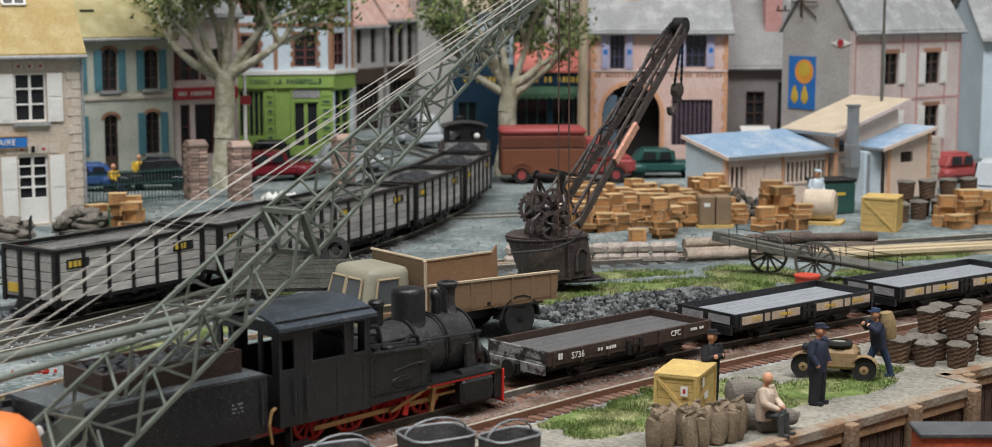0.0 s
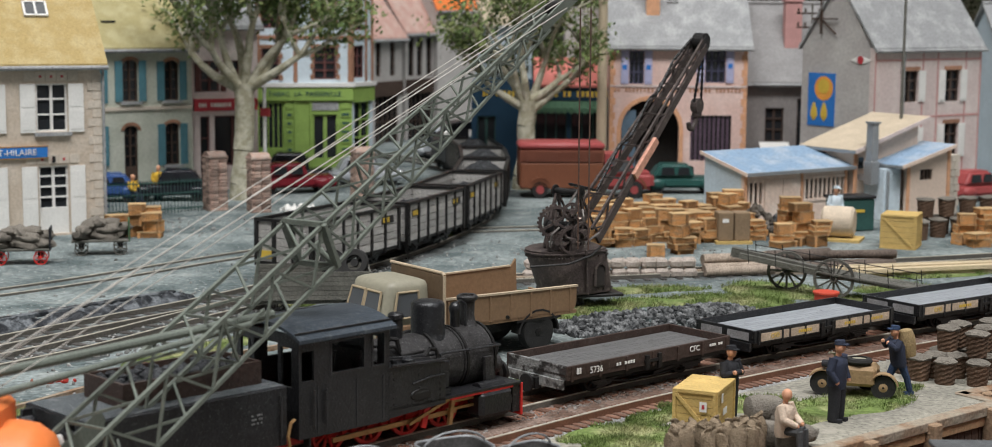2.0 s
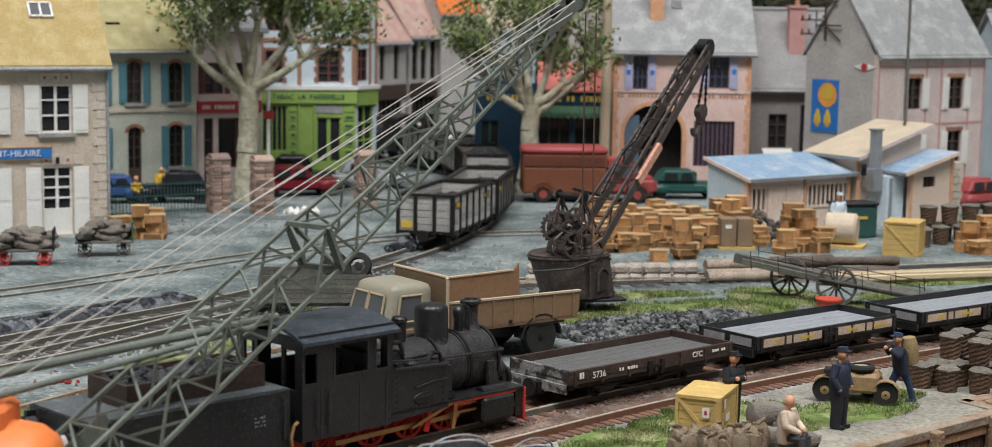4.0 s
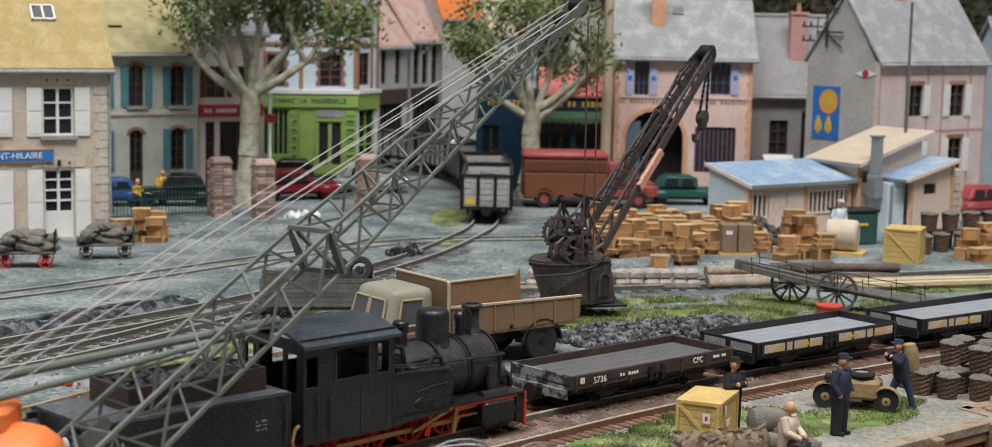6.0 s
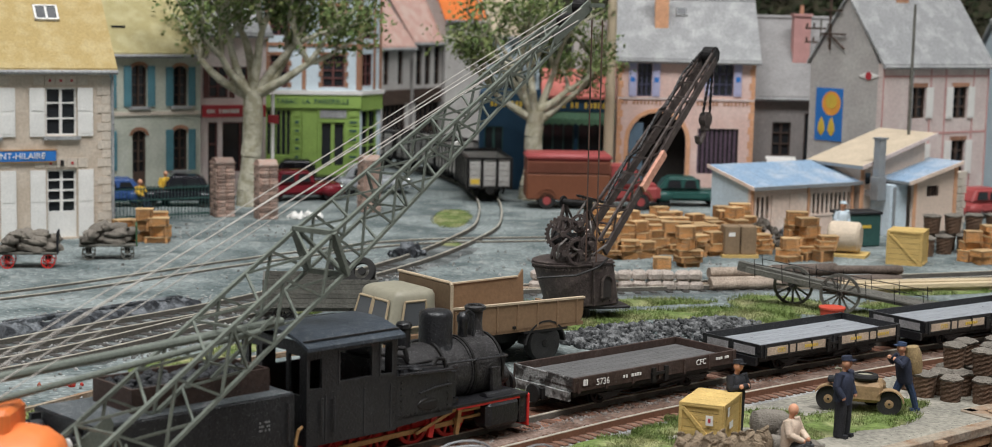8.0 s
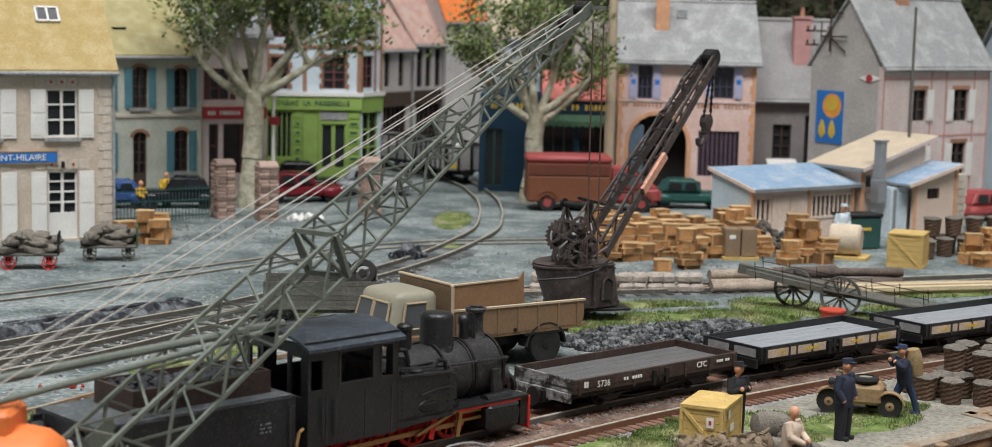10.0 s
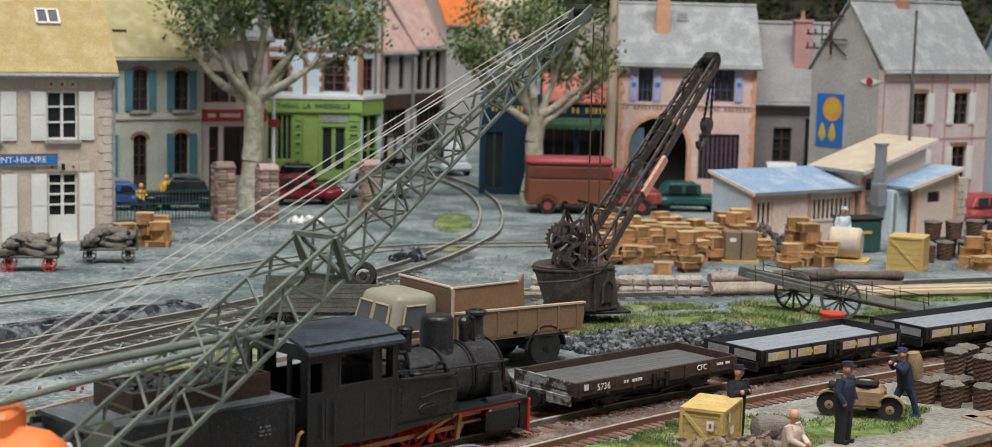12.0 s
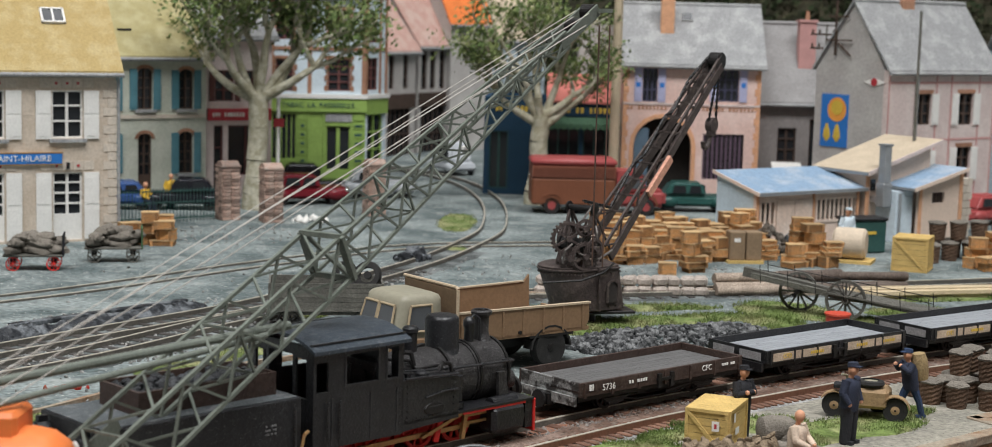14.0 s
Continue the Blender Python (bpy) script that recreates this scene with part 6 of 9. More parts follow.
def lattice_crane():
    A, T = Vector((-7.0, 28.0, 1.75)), Vector((1.2, 41.0, 9.42))
    d = (T - A).normalized()
    t = thing("lattice_crane", "grey lattice-boom crane with pale hoist ropes on the quay", "crane", P(0, 0, 0))
    foot, mid = A - d * 3.6, A + (T - A) * 0.36
    bm = B()
    at = lattice(bm, foot, mid, 1.05, 0.95, 12, 0.048)
    part("lower_boom", bm, M_BOOM, t)
    bm = B()
    lattice(bm, mid, T - d * 1.2, 0.95, 0.4, 16, 0.044)
    part("upper_boom", bm, M_BOOM, t)
    s = d.cross(Vector((0, 0, 1))).normalized()
    q = s.cross(d)
    bm = B()
    for k in (-1, 1):
        a, b = mid + s * k * 0.5 - q * 0.5, mid + s * k * 0.5 + q * 0.5
        beam(bm, a, b, 0.16, 0.1)
        beam(bm, mid + s * 0.5 + q * k * 0.5, mid - s * 0.5 + q * k * 0.5, 0.16, 0.1)
    beam(bm, mid - s * 0.5 + q * 0.55, mid + s * 0.5 - q * 0.55, 0.2, 0.05)
    part("joint_frame", bm, M_BOOM, t)
    bm = B()
    for k in (-1, 1):
        beam(bm, T - d * 1.5 + s * k * 0.2, T + d * 0.45 + s * k * 0.18, 0.05, 0.3)
    beam(bm, T + d * 0.4 - s * 0.2, T + d * 0.4 + s * 0.6, 0.1)
    head = part("boom_head", bm, M_BOOM, t, "grey-green boom head")
    for e in (0.3, -0.5):
        bm = B()
        c = T + d * e
        cyl(bm, c - s * 0.16, c + s * 0.16, 0.2, n=18)
        part("sheave", bm, M_BLACKMET, head)
    bm = B()
    c = at(0, 0) + (mid - foot) * 0.30
    box(bm, -0.7, 0.5, -0.02, 0.02, -0.5, 0.0, Matrix.Translation(A - d * 0.1 - s * 0.5 + q * 0.2) @ d.to_track_quat("X", "Z").to_matrix().to_4x4())
    part("plate", bm, M_BOOM, t)
    # pendant ropes
    bm = B()
    for i, (w, e, r) in enumerate((((-8.45, 26, 3.62), 0.0, 0.010), ((-8.45, 26, 3.46), 0.05, 0.013), ((-8.45, 26, 3.4), 0.12, 0.010), ((-8.45, 26, 3.2), 0.3, 0.013), ((-8.45, 26, 2.95), 0.5, 0.010))):
        p1 = T + Vector((0.3, 0, 0)) + q * (0.42 - e * 0.8) - d * (0.5 + e) + s * (0.2 if i % 2 else -0.2)
        w = Vector(w)
        cyl(bm, w + (w - p1) * 0.38, p1, r, n=6)
    part("pendant_rope", bm, M_ROPE, t, "pale taut ropes")
    bm = B()
    for k in (-0.16, 0.14):
        p = T + Vector((0.5, 0, 0)) + s * k - q * 0.2
        cyl(bm, p, Vector((p.x + 0.02, p.y, 3.2)), 0.022, n=6)
    part("hoist_rope", bm, M_RUSTROPE, t, "dark hoist ropes")
    # two stays low down and the machine house
    bm = B()
    cyl(bm, (-10.2, 25.0, 3.05), (-4.6, 31.2, 3.35), 0.085, n=10)
    cyl(bm, (-10.0, 25.0, 2.62), (-4.9, 30.4, 3.3), 0.06, n=10)
    beam(bm, (-5.7, 29.8, 2.5), (-4.7, 30.8, 3.5), 0.06)
    beam(bm, (-5.2, 30.2, 2.7), (-5.1, 30.3, 3.4), 0.06)
    part("stay", bm, M_BOOM, t)
    bm = B()
    box(bm, -12.5, -7.6, 20.8, 24.4, -3.4, 0.6, bev=0.1)
    cyl(bm, (-10, 22.5, 0.6), (-10, 22.5, 1.2), 1.2, n=20)
    box(bm, -13.5, -11.4, 21.4, 23.6, 0.6, 3.0, bev=0.08)
    beam(bm, (-11.4, 22.8, 1.0), foot + Vector((0.1, 0.2, 0.1)), 0.5, 0.4)
    part("pontoon", bm, M_BOOM, t)
    lm = T - d * 5.2
    bm = B()
    blob(bm, tuple(A + (T - A) * 0.66 - q * 0.45), 0.1, 1, 0, 2)
    part("boom_lamp", bm, M_WHITE, t, smooth=True)
    k = thing("orange_tank", "smooth orange tank with a block on top beside the crane", "tank", P(0, 0, 0))
    bm = B()
    m = Matrix.Translation((-12.75, 26.6, 1.45)) @ Euler((0, radians(90), 0)).to_matrix().to_4x4()
    lathe(bm, [(0.9, 0), (0.93, 0.1), (0.93, 4.55), (0.88, 4.85), (0.72, 5.1), (0.45, 5.22), (0.1, 5.25)], 32, m)
    part("drum", bm, M_ORANGET, k, smooth=True)
    bm = B()
    box(bm, -12.1, -8.35, 26.2, 27.2, 2.2, 2.68, bev=0.08)
    part("top_block", bm, M_ORANGET, k)
    bm = B()
    for x in (-11.5, -8.6):
        box(bm, x, x + 0.4, 26.1, 27.1, 0.0, 1.2)
    part("cradle", bm, M_DARKWOOD, k)


M_ROPE = mat("pale_rope", (0.44, 0.41, 0.37), 0.8, 0.15, 6, 0.0)
M_RUSTROPE = mat("rust_rope", (0.10, 0.06, 0.045), 0.8, 0.15, 6, 0.0)
M_ORANGET = mat("orange_plastic", (0.72, 0.19, 0.05), 0.45, 0.06, 0.6, 0.05)
lattice_crane()


def yard_crane():
    t = thing("yard_crane", "dark brown hand-cranked yard crane with lattice jib and chain", "crane", P(1.72, 50.6, 0, 54))
    # leaning machine house on a pedestal: round at the back, flat at the front; x points along the jib
    turn = Matrix.Translation((-0.12, 0.16, 0)) @ Euler((0, 0, radians(-36))).to_matrix().to_4x4()
    def plan(f):
        """The house's outline at the scale f, with its rounded end towards -x."""
        pts = [(-0.25 + math.cos(math.pi * (0.5 + k / 14)) * 0.98, math.sin(math.pi * (0.5 + k / 14)) * 0.95) for k in range(15)]
        pts += [(0.5, -0.92), (1.12, -0.72), (1.2, -0.6), (1.2, 0.6), (1.12, 0.72), (0.5, 0.92)]
        return [(x * f, y * f) for x, y in pts]
    def rings(bm, levels):
        rows = [[bm.verts.new(turn @ Vector((x + 0.26 * (1.9 - z), y, z + 0.03 * x))) for x, y in plan(f)] for f, z in levels]
        for a, b in zip(rows, rows[1:]):
            for k in range(len(a)):
                bm.faces.new((a[k], a[(k + 1) % len(a)], b[(k + 1) % len(a)], b[k]))
        bm.faces.new(rows[0][::-1])
        bm.faces.new(rows[-1])
    bm = B()
    rings(bm, [(0.82, 0.46), (0.9, 0.5), (0.93, 0.9), (0.985, 1.78), (0.985, 1.86), (0.9, 1.9)])
    body = part("machine_house", bm, M_CRANE, t, "leaning riveted iron machine house", smooth=True)
    bm = B()
    rings(bm, [(1.0, 1.74), (1.02, 1.75), (1.02, 1.79), (1.0, 1.8)])
    part("rim_band", bm, M_CRANE, body)
    bm = B()
    for z in (0.62, 1.66):
        f = 0.905 + 0.08 * (z - 0.5)
        for k in range(46):
            pts = plan(f)
            a = k / 46 * len(pts)
            p, q = pts[int(a)], pts[(int(a) + 1) % len(pts)]
            c = turn @ Vector((p[0] + (q[0] - p[0]) * (a % 1) + 0.26 * (1.9 - z), p[1] + (q[1] - p[1]) * (a % 1), z + 0.03 * p[0]))
            box(bm, c.x - 0.022, c.x + 0.022, c.y - 0.022, c.y + 0.022, c.z - 0.022, c.z + 0.022)
    tagged(part("rivet", bm, M_CRANE, body), kind="stuff")
    # arched hatch and seam on the cut-off corner towards the quay
    a, b = turn @ Vector((0.60, -0.89, 0)), turn @ Vector((1.2, -0.70, 0))
    d = (b - a).normalized()
    hatch = Matrix.Translation(a) @ d.to_track_quat("X", "Z").to_matrix().to_4x4()
    # solid arched plate; the shade of an opening is put into its colour
    bm = B()
    arc = [(0.32 + 0.2 * math.cos(math.pi * k / 10), 1.2 + 0.24 * math.sin(math.pi * k / 10)) for k in range(11)]
    prism(bm, [(0.52, 0.75)] + arc + [(0.12, 0.75)], -0.08, 0.05, "y", hatch)
    part("hatch", bm, M_DARKIN, body, "arched hatch plate, coloured dark like a shaded opening")
    bm = B()
    for p, q in zip([(0.52, 0.75)] + arc, arc + [(0.12, 0.75)]):
        beam(bm, hatch @ Vector((p[0], -0.09, p[1])), hatch @ Vector((q[0], -0.09, q[1])), 0.06, 0.05)
    part("hatch_rim", bm, M_CRANE, body)
    bm = B()
    beam(bm, hatch @ Vector((-0.12, -0.02, 0.5)), hatch @ Vector((-0.2, -0.02, 1.88)), 0.07, 0.05)
    part("seam_strip", bm, M_CRANE, body)
    bm = B()
    box(bm, -0.7, 1.75, -0.8, 0.8, 0.37, 0.46, turn, bev=0.02)
    part("base_plate", bm, M_BLACKMET, t)
    bm = B()
    cyl(bm, (0.1, 0, 0.0), (0.1, 0, 0.37), 0.45, 0.38, n=18)
    part("pedestal", bm, M_BLACKMET, t)
    bm = B()
    m = turn @ Matrix.Translation((-0.1, -0.75, 0.3)) @ Euler((radians(90), 0, 0)).to_matrix().to_4x4()
    lathe(bm, [(0.1, -0.06), (0.26, -0.06), (0.3, -0.04), (0.3, 0.04), (0.26, 0.06), (0.1, 0.06)], 18, m)
    part("roller", bm, M_BLACKMET, t, smooth=True)
    # A-frame
    for s in (-1, 1):
        bm = B()
        y = s * 0.42
        beam(bm, (-0.75, y, 1.9), (-0.1, y, 3.6), 0.08, 0.1)
        beam(bm, (0.45, y, 1.9), (-0.1, y, 3.6), 0.07, 0.08)
        beam(bm, (-0.5, y, 2.75), (0.2, y, 2.75), 0.06, 0.06)
        beam(bm, (-0.1, y, 3.6), (0.9, y, 2.3), 0.05, 0.06)
        beam(bm, (-0.6, y * 0.5, 1.9), (0.1, y * 1.2, 2.9), 0.05, 0.06)
        part("side_frame", bm, M_CRANE, t)
    # winch gears, each facing the quay or along the jib
    for x, y, z, r, az, k in ((-0.85, -0.05, 2.72, 0.52, -46, 6), (-1.0, -0.2, 2.15, 0.3, -46, 5), (-0.7, -0.55, 2.2, 0.42, -30, 6), (-0.45, -0.75, 2.45, 0.26, -20, 5), (-0.55, -0.45, 3.05, 0.24, -46, 5), (-0.1, 0.55, 2.6, 0.45, 0, 6)):
        bm = B()
        m = Matrix.Translation((x, y, z)) @ Euler((0, 0, radians(az))).to_matrix().to_4x4() @ Euler((radians(90), 0, 0)).to_matrix().to_4x4()
        lathe(bm, [(r * 0.82, -0.05), (r, -0.05), (r, 0.05), (r * 0.82, 0.05)], 26, m, 0, True)
        for q in range(k):
            a = 2 * math.pi * q / k + r
            beam(bm, m @ Vector((0, 0, 0)), m @ Vector((math.cos(a) * r * 0.9, math.sin(a) * r * 0.9, 0)), 0.07)
        for q in range(24):
            a = 2 * math.pi * q / 24
            beam(bm, m @ Vector((math.cos(a) * r * 0.97, math.sin(a) * r * 0.97, 0)), m @ Vector((math.cos(a) * (r + 0.045), math.sin(a) * (r + 0.045), 0)), 0.05, 0.08)
        cyl(bm, m @ Vector((0, 0, -0.14)), m @ Vector((0, 0, 0.18)), 0.09, n=10)
        part("gear_wheel", bm, M_CRANE, t, "spoked gear wheel")
    for a, b, r in (((-0.45, -0.45, 2.5), (-0.45, 0.45, 2.5), 0.22), ((0.1, -0.45, 2.35), (0.1, 0.45, 2.35), 0.16), ((-0.1, -0.5, 3.6), (-0.1, 0.5, 3.6), 0.1)):
        bm = B()
        cyl(bm, a, b, r, n=16)
        cyl(bm, a, Vector(a) + Vector((0, 0.05, 0)), r + 0.09, n=16)
        cyl(bm, b, Vector(b) - Vector((0, 0.05, 0)), r + 0.09, n=16)
        part("winch_drum", bm, M_BLACKMET, t)
    for pts in (((-0.9, -0.5, 2.3), (-0.3, -0.8, 2.1), (0.3, -0.9, 2.35)), ((-0.6, -0.3, 3.2), (-0.15, -0.45, 3.75), (0.1, -0.4, 3.6)), ((-1.2, -0.1, 2.0), (-1.25, -0.2, 2.4), (-1.0, -0.3, 2.6)), ((-0.3, -0.7, 1.9), (-0.35, -0.75, 2.9), (-0.2, -0.6, 3.1))):
        bm = B()
        pipe(bm, pts, 0.035, 6)
        part("control_rod", bm, M_CRANEL, t, "worn bare iron rod")
    # jib: two side girders with rungs
    J0, J1 = Vector((0.75, 0, 2.1)), Vector((7.75, 0, 8.0))
    d = (J1 - J0).normalized()
    q = Vector((-d.z, 0, d.x))
    L = (J1 - J0).length
    for s in (-1, 1):
        bm = B()
        w0, w1 = 0.5, 0.22
        a0, a1 = J0 + Vector((0, s * w0, 0)), J1 + Vector((0, s * w1, 0))
        beam(bm, a0 - q * 0.1, a1 - q * 0.1, 0.1, 0.27)
        beam(bm, a0 + q * 0.42, a1 + q * 0.2, 0.07, 0.1)
        n = 14
        for k in range(n):
            f0, f1 = k / n, (k + 1) / n
            lo = lambda f: a0 - q * 0.1 + (a1 - a0) * f
            hi = lambda f: a0 + q * (0.42 - 0.22 * f) + (a1 - a0) * f
            beam(bm, lo(f0), hi(f1), 0.05) if k % 2 else beam(bm, hi(f0), lo(f1), 0.05)
        part("jib_girder", bm, M_CRANE, t)
    bm = B()
    for k in range(1, 12):
        f = k / 12
        w = 0.5 - 0.28 * f
        c = J0 + (J1 - J0) * f + q * (0.42 - 0.22 * f)
        beam(bm, c + Vector((0, -w - 0.1, 0)), c + Vector((0, w + 0.1, 0)), 0.06)
    part("rung", bm, M_CRANE, t)
    bm = B()
    for s in (-1, 1):
        beam(bm, J1 + Vector((0, s * 0.22, 0)) - d * 0.3, J1 + Vector((0, s * 0.18, 0)) + d * 0.35, 0.07, 0.42)
    cyl(bm, J1 + d * 0.15 + Vector((0, -0.2, 0)), J1 + d * 0.15 + Vector((0, 0.2, 0)), 0.3, n=18)
    part("head_sheave", bm, M_BLACKMET, t)
    bm = B()
    c = J0 + (J1 - J0) * 0.40 - q * 0.1
    m = Matrix.Translation(c + Vector((0, -0.46, 0))) @ d.to_track_quat("X", "Z").to_matrix().to_4x4()
    box(bm, -0.85, 0.85, -0.09, 0.04, -0.1, 0.16, m)
    part("plate", bm, M_PLATE, t, "worn pale red plate")
    # chain over the jib, hanging chains and hook
    ch = B()
    def chain(a, b, n):
        a, b = Vector(a), Vector(b)
        for k in range(n):
            p0, p1 = a.lerp(b, k / n), a.lerp(b, (k + 1) / n)
            e = (p1 - p0) * 0.25
            cyl(ch, p0 - e * 0.3, p1 + e * 0.3, 0.055 if k % 2 else 0.035, n=5)
    pts = [Vector((-0.2, -0.1, 3.85))] + [J0 + (J1 - J0) * f + q * (0.62 - 0.15 * f + (0.22 if i % 2 else 0)) for i, f in enumerate((0.16, 0.36, 0.44, 0.62, 0.66, 0.82, 0.98))]
    for a, b in zip(pts, pts[1:]):
        chain(a, b, max(3, int((b - a).length / 0.11)))
    chain(J1 + d * 0.4, (7.98, 0.0, 6.0), 20)
    chain(J1 + d * 0.05 - q * 0.3, (7.5, 0.0, 6.05), 20)
    part("chain", ch, M_BLACKMET, t)
    bm = B()
    cyl(bm, (7.7, -0.12, 5.9), (7.7, 0.12, 5.9), 0.26, n=16)
    box(bm, 7.5, 7.9, -0.1, 0.1, 5.5, 5.95, bev=0.04)
    pipe(bm, [(7.65, 0, 5.55), (7.57, 0, 5.3), (7.4, 0, 5.12), (7.2, 0, 5.15), (7.15, 0, 5.35)], 0.085, 8)
    part("hook_block", bm, M_CRANE, t)
    bm = B()
    pipe(bm, [turn @ Vector((-1.35, -0.85, 1.42)), turn @ Vector((-0.2, -1.1, 1.5)), turn @ Vector((0.55, -1.02, 1.72)), turn @ Vector((0.95, -0.85, 1.98))], 0.035, 6)
    part("crank_rod", bm, M_BLACKMET, t)
    bm = B()
    lathe(bm, [(0.3, 1.88), (0.36, 2.2), (0.3, 2.6), (0.1, 2.68)], 12, Matrix.Translation((0.85, 0.35, 0)))
    part("canvas_cover", bm, M_CREAMW, t, "cream canvas cover")


M_CRANEL = mat("bare_iron", (0.14, 0.125, 0.115), 0.5, 0.25, 3.0, 0.2, metal=0.3)
M_PLATE = mat("pale_red_plate", (0.55, 0.28, 0.20), 0.7, 0.3, 6, 0.2)
yard_crane()


def dump_truck():
    """x points to the truck's front; placed so that the near side runs along the heap."""
    t = thing("dump_truck", "tan tipper truck with rounded cream cab beside the coal heap", "truck", P(0.6, 43.7, 0, 38))
    def wheel(x, y):
        bm = B()
        m = Matrix.Translation((x, y, 0.54)) @ Euler((radians(90), 0, 0)).to_matrix().to_4x4()
        lathe(bm, [(0.27, -0.14), (0.48, -0.16), (0.54, -0.09), (0.54, 0.09), (0.5, 0.16), (0.42, 0.17), (0.29, 0.14)], 28, m)
        w = part("wheel", bm, M_TYRE, t, "black rubber tyre", smooth=True)
        bm = B()
        lathe(bm, [(0.26, 0.05), (0.24, 0.13), (0.12, 0.1), (0.1, 0.16), (0.02, 0.17)], 16, m)
        part("rim", bm, M_BLACKMET, w)
    for y in (0.17, 1.95):
        bm = B()
        n = 9
        pts = [(0.15 + math.cos(math.pi * (0.02 + 0.96 * k / n)) * 0.68, 0.5 + math.sin(math.pi * (0.02 + 0.96 * k / n)) * 0.64) for k in range(n + 1)]
        for a, b in zip(pts, pts[1:]):
            beam(bm, (a[0], y, a[1]), (b[0], y, b[1]), 0.36, 0.05)
        part("mudguard", bm, M_TYRE, t)
        wheel(0.15, y)
        wheel(-4.1, y)
    bm = B()
    box(bm, -5.2, 1.2, 0.55, 0.75, 0.55, 0.8)
    box(bm, -5.2, 1.2, 1.4, 1.6, 0.55, 0.8)
    box(bm, -0.6, 0.9, 0.0, 0.3, 0.85, 0.98)
    part("chassis", bm, M_BLACKMET, t)
    bm = B()
    box(bm, -2.95, 1.45, 0.0, 2.15, 0.92, 1.02)
    part("bed_floor", bm, M_TAN, t)
    # near side with pressed panels and a rounded tail, far side shorter and higher
    bm = B()
    tail = [(1.45 - 0.28 + 0.28 * math.sin(math.pi / 2 * k / 5), 0.98 + 0.28 - 0.28 * math.cos(math.pi / 2 * k / 5)) for k in range(6)]
    prism(bm, [(-2.95, 0.92)] + tail + [(1.45, 1.66), (-2.95, 1.72)], 0.0, 0.07, "y")
    side = part("side_board", bm, M_TAN, t)
    for k in range(7):
        bm = B()
        x = -2.9 + k * 0.68
        box(bm, x, x + 0.06, -0.035, -0.002, 0.98, 1.66, bev=0.012)
        part("rib", bm, M_TAN, side)
    bm = B()
    beam(bm, (-2.98, 0.03, 1.735), (1.48, 0.03, 1.675), 0.13, 0.05)
    part("top_rail", bm, M_TANL, side, "worn pale edge")
    bm = B()
    cyl(bm, (-0.95, -0.05, 1.06), (-0.95, 0.0, 1.06), 0.05, n=8)
    part("latch", bm, M_BLACKMET, side)
    bm = B()
    prism(bm, [(-2.95, 1.02), (1.0, 1.02), (0.95, 2.2), (0.78, 2.0), (-2.95, 1.95)], 2.08, 2.15, "y")
    side = part("side_board", bm, M_TAN, t)
    bm = B()
    beam(bm, (-2.95, 2.1, 1.975), (0.75, 2.1, 2.02), 0.1, 0.04)
    part("top_rail", bm, M_TANL, side, "worn pale edge")
    bm = B()
    box(bm, 1.38, 1.45, 0.08, 2.07, 1.02, 1.35, bev=0.015)
    part("tailboard", bm, M_TAN, t)
    bm = B()
    box(bm, -3.1, -3.03, -0.08, 2.35, 1.0, 2.4, bev=0.03)
    head = part("headboard", bm, M_TAND, t, "dull brown headboard")
    bm = B()
    pipe(bm, [(-3.07, -0.1, 1.0), (-3.07, -0.1, 2.38), (-3.07, -0.02, 2.44), (-3.07, 2.38, 2.44)], 0.045, 8)
    part("edge_tube", bm, M_TANL, head, "worn pale edge")
    # cab with rounded shell
    bm = B()
    v = box(bm, -5.0, -3.3, 0.1, 2.05, 0.55, 2.3)
    for k, w in enumerate(v):
        if k in (4, 7):
            w.co.x += 0.45
            w.co.y += 0.12 if k == 4 else -0.12
        if k in (5, 6):
            w.co.y += 0.08 if k == 5 else -0.08
    bmesh.ops.bevel(bm, geom=bm.edges[:], offset=0.3, segments=4, affect="EDGES", profile=0.6)
    cab = part("cab", bm, [M_CREAM], t, "rounded cream cab", smooth=True)
    def pane(a, b, c, d, nm="window"):
        """A glazed panel with a raised rim between four corners."""
        bm = B()
        P4 = [Vector(k) for k in (a, b, c, d)]
        n_ = (P4[1] - P4[0]).cross(P4[3] - P4[0]).normalized()
        lo = [bm.verts.new(p - n_ * 0.02) for p in P4]
        hi = [bm.verts.new(p + n_ * 0.02) for p in P4]
        bm.faces.new(hi)
        for i in range(4):
            bm.faces.new((lo[i], lo[(i + 1) % 4], hi[(i + 1) % 4], hi[i]))
        w = part(nm, bm, M_CABGLASS, cab)
        bm = B()
        for p, r in zip(P4, P4[1:] + P4[:1]):
            cyl(bm, p + n_ * 0.02, r + n_ * 0.02, 0.035, n=6)
        part("rim", bm, M_CREAMTAN, w)
    pane((-4.5, 0.1, 1.36), (-3.72, 0.1, 1.36), (-3.72, 0.15, 2.02), (-4.36, 0.15, 2.02))
    pane((-4.85, 1.05, 1.32), (-4.85, 0.32, 1.32), (-4.66, 0.4, 2.02), (-4.66, 1.05, 2.02), "windscreen")
    pane((-4.85, 1.83, 1.32), (-4.85, 1.12, 1.32), (-4.66, 1.12, 2.02), (-4.66, 1.75, 2.02), "windscreen")
    bm = B()
    box(bm, -5.02, -3.5, 0.06, 0.16, 0.5, 1.18, bev=0.03)
    box(bm, -3.2, -2.85, 0.1, 2.0, 0.6, 1.3)
    part("lower_panel", bm, M_TAN, t)
    bm = B()
    box(bm, -5.1, -4.95, 0.2, 1.95, 0.45, 0.75, bev=0.03)
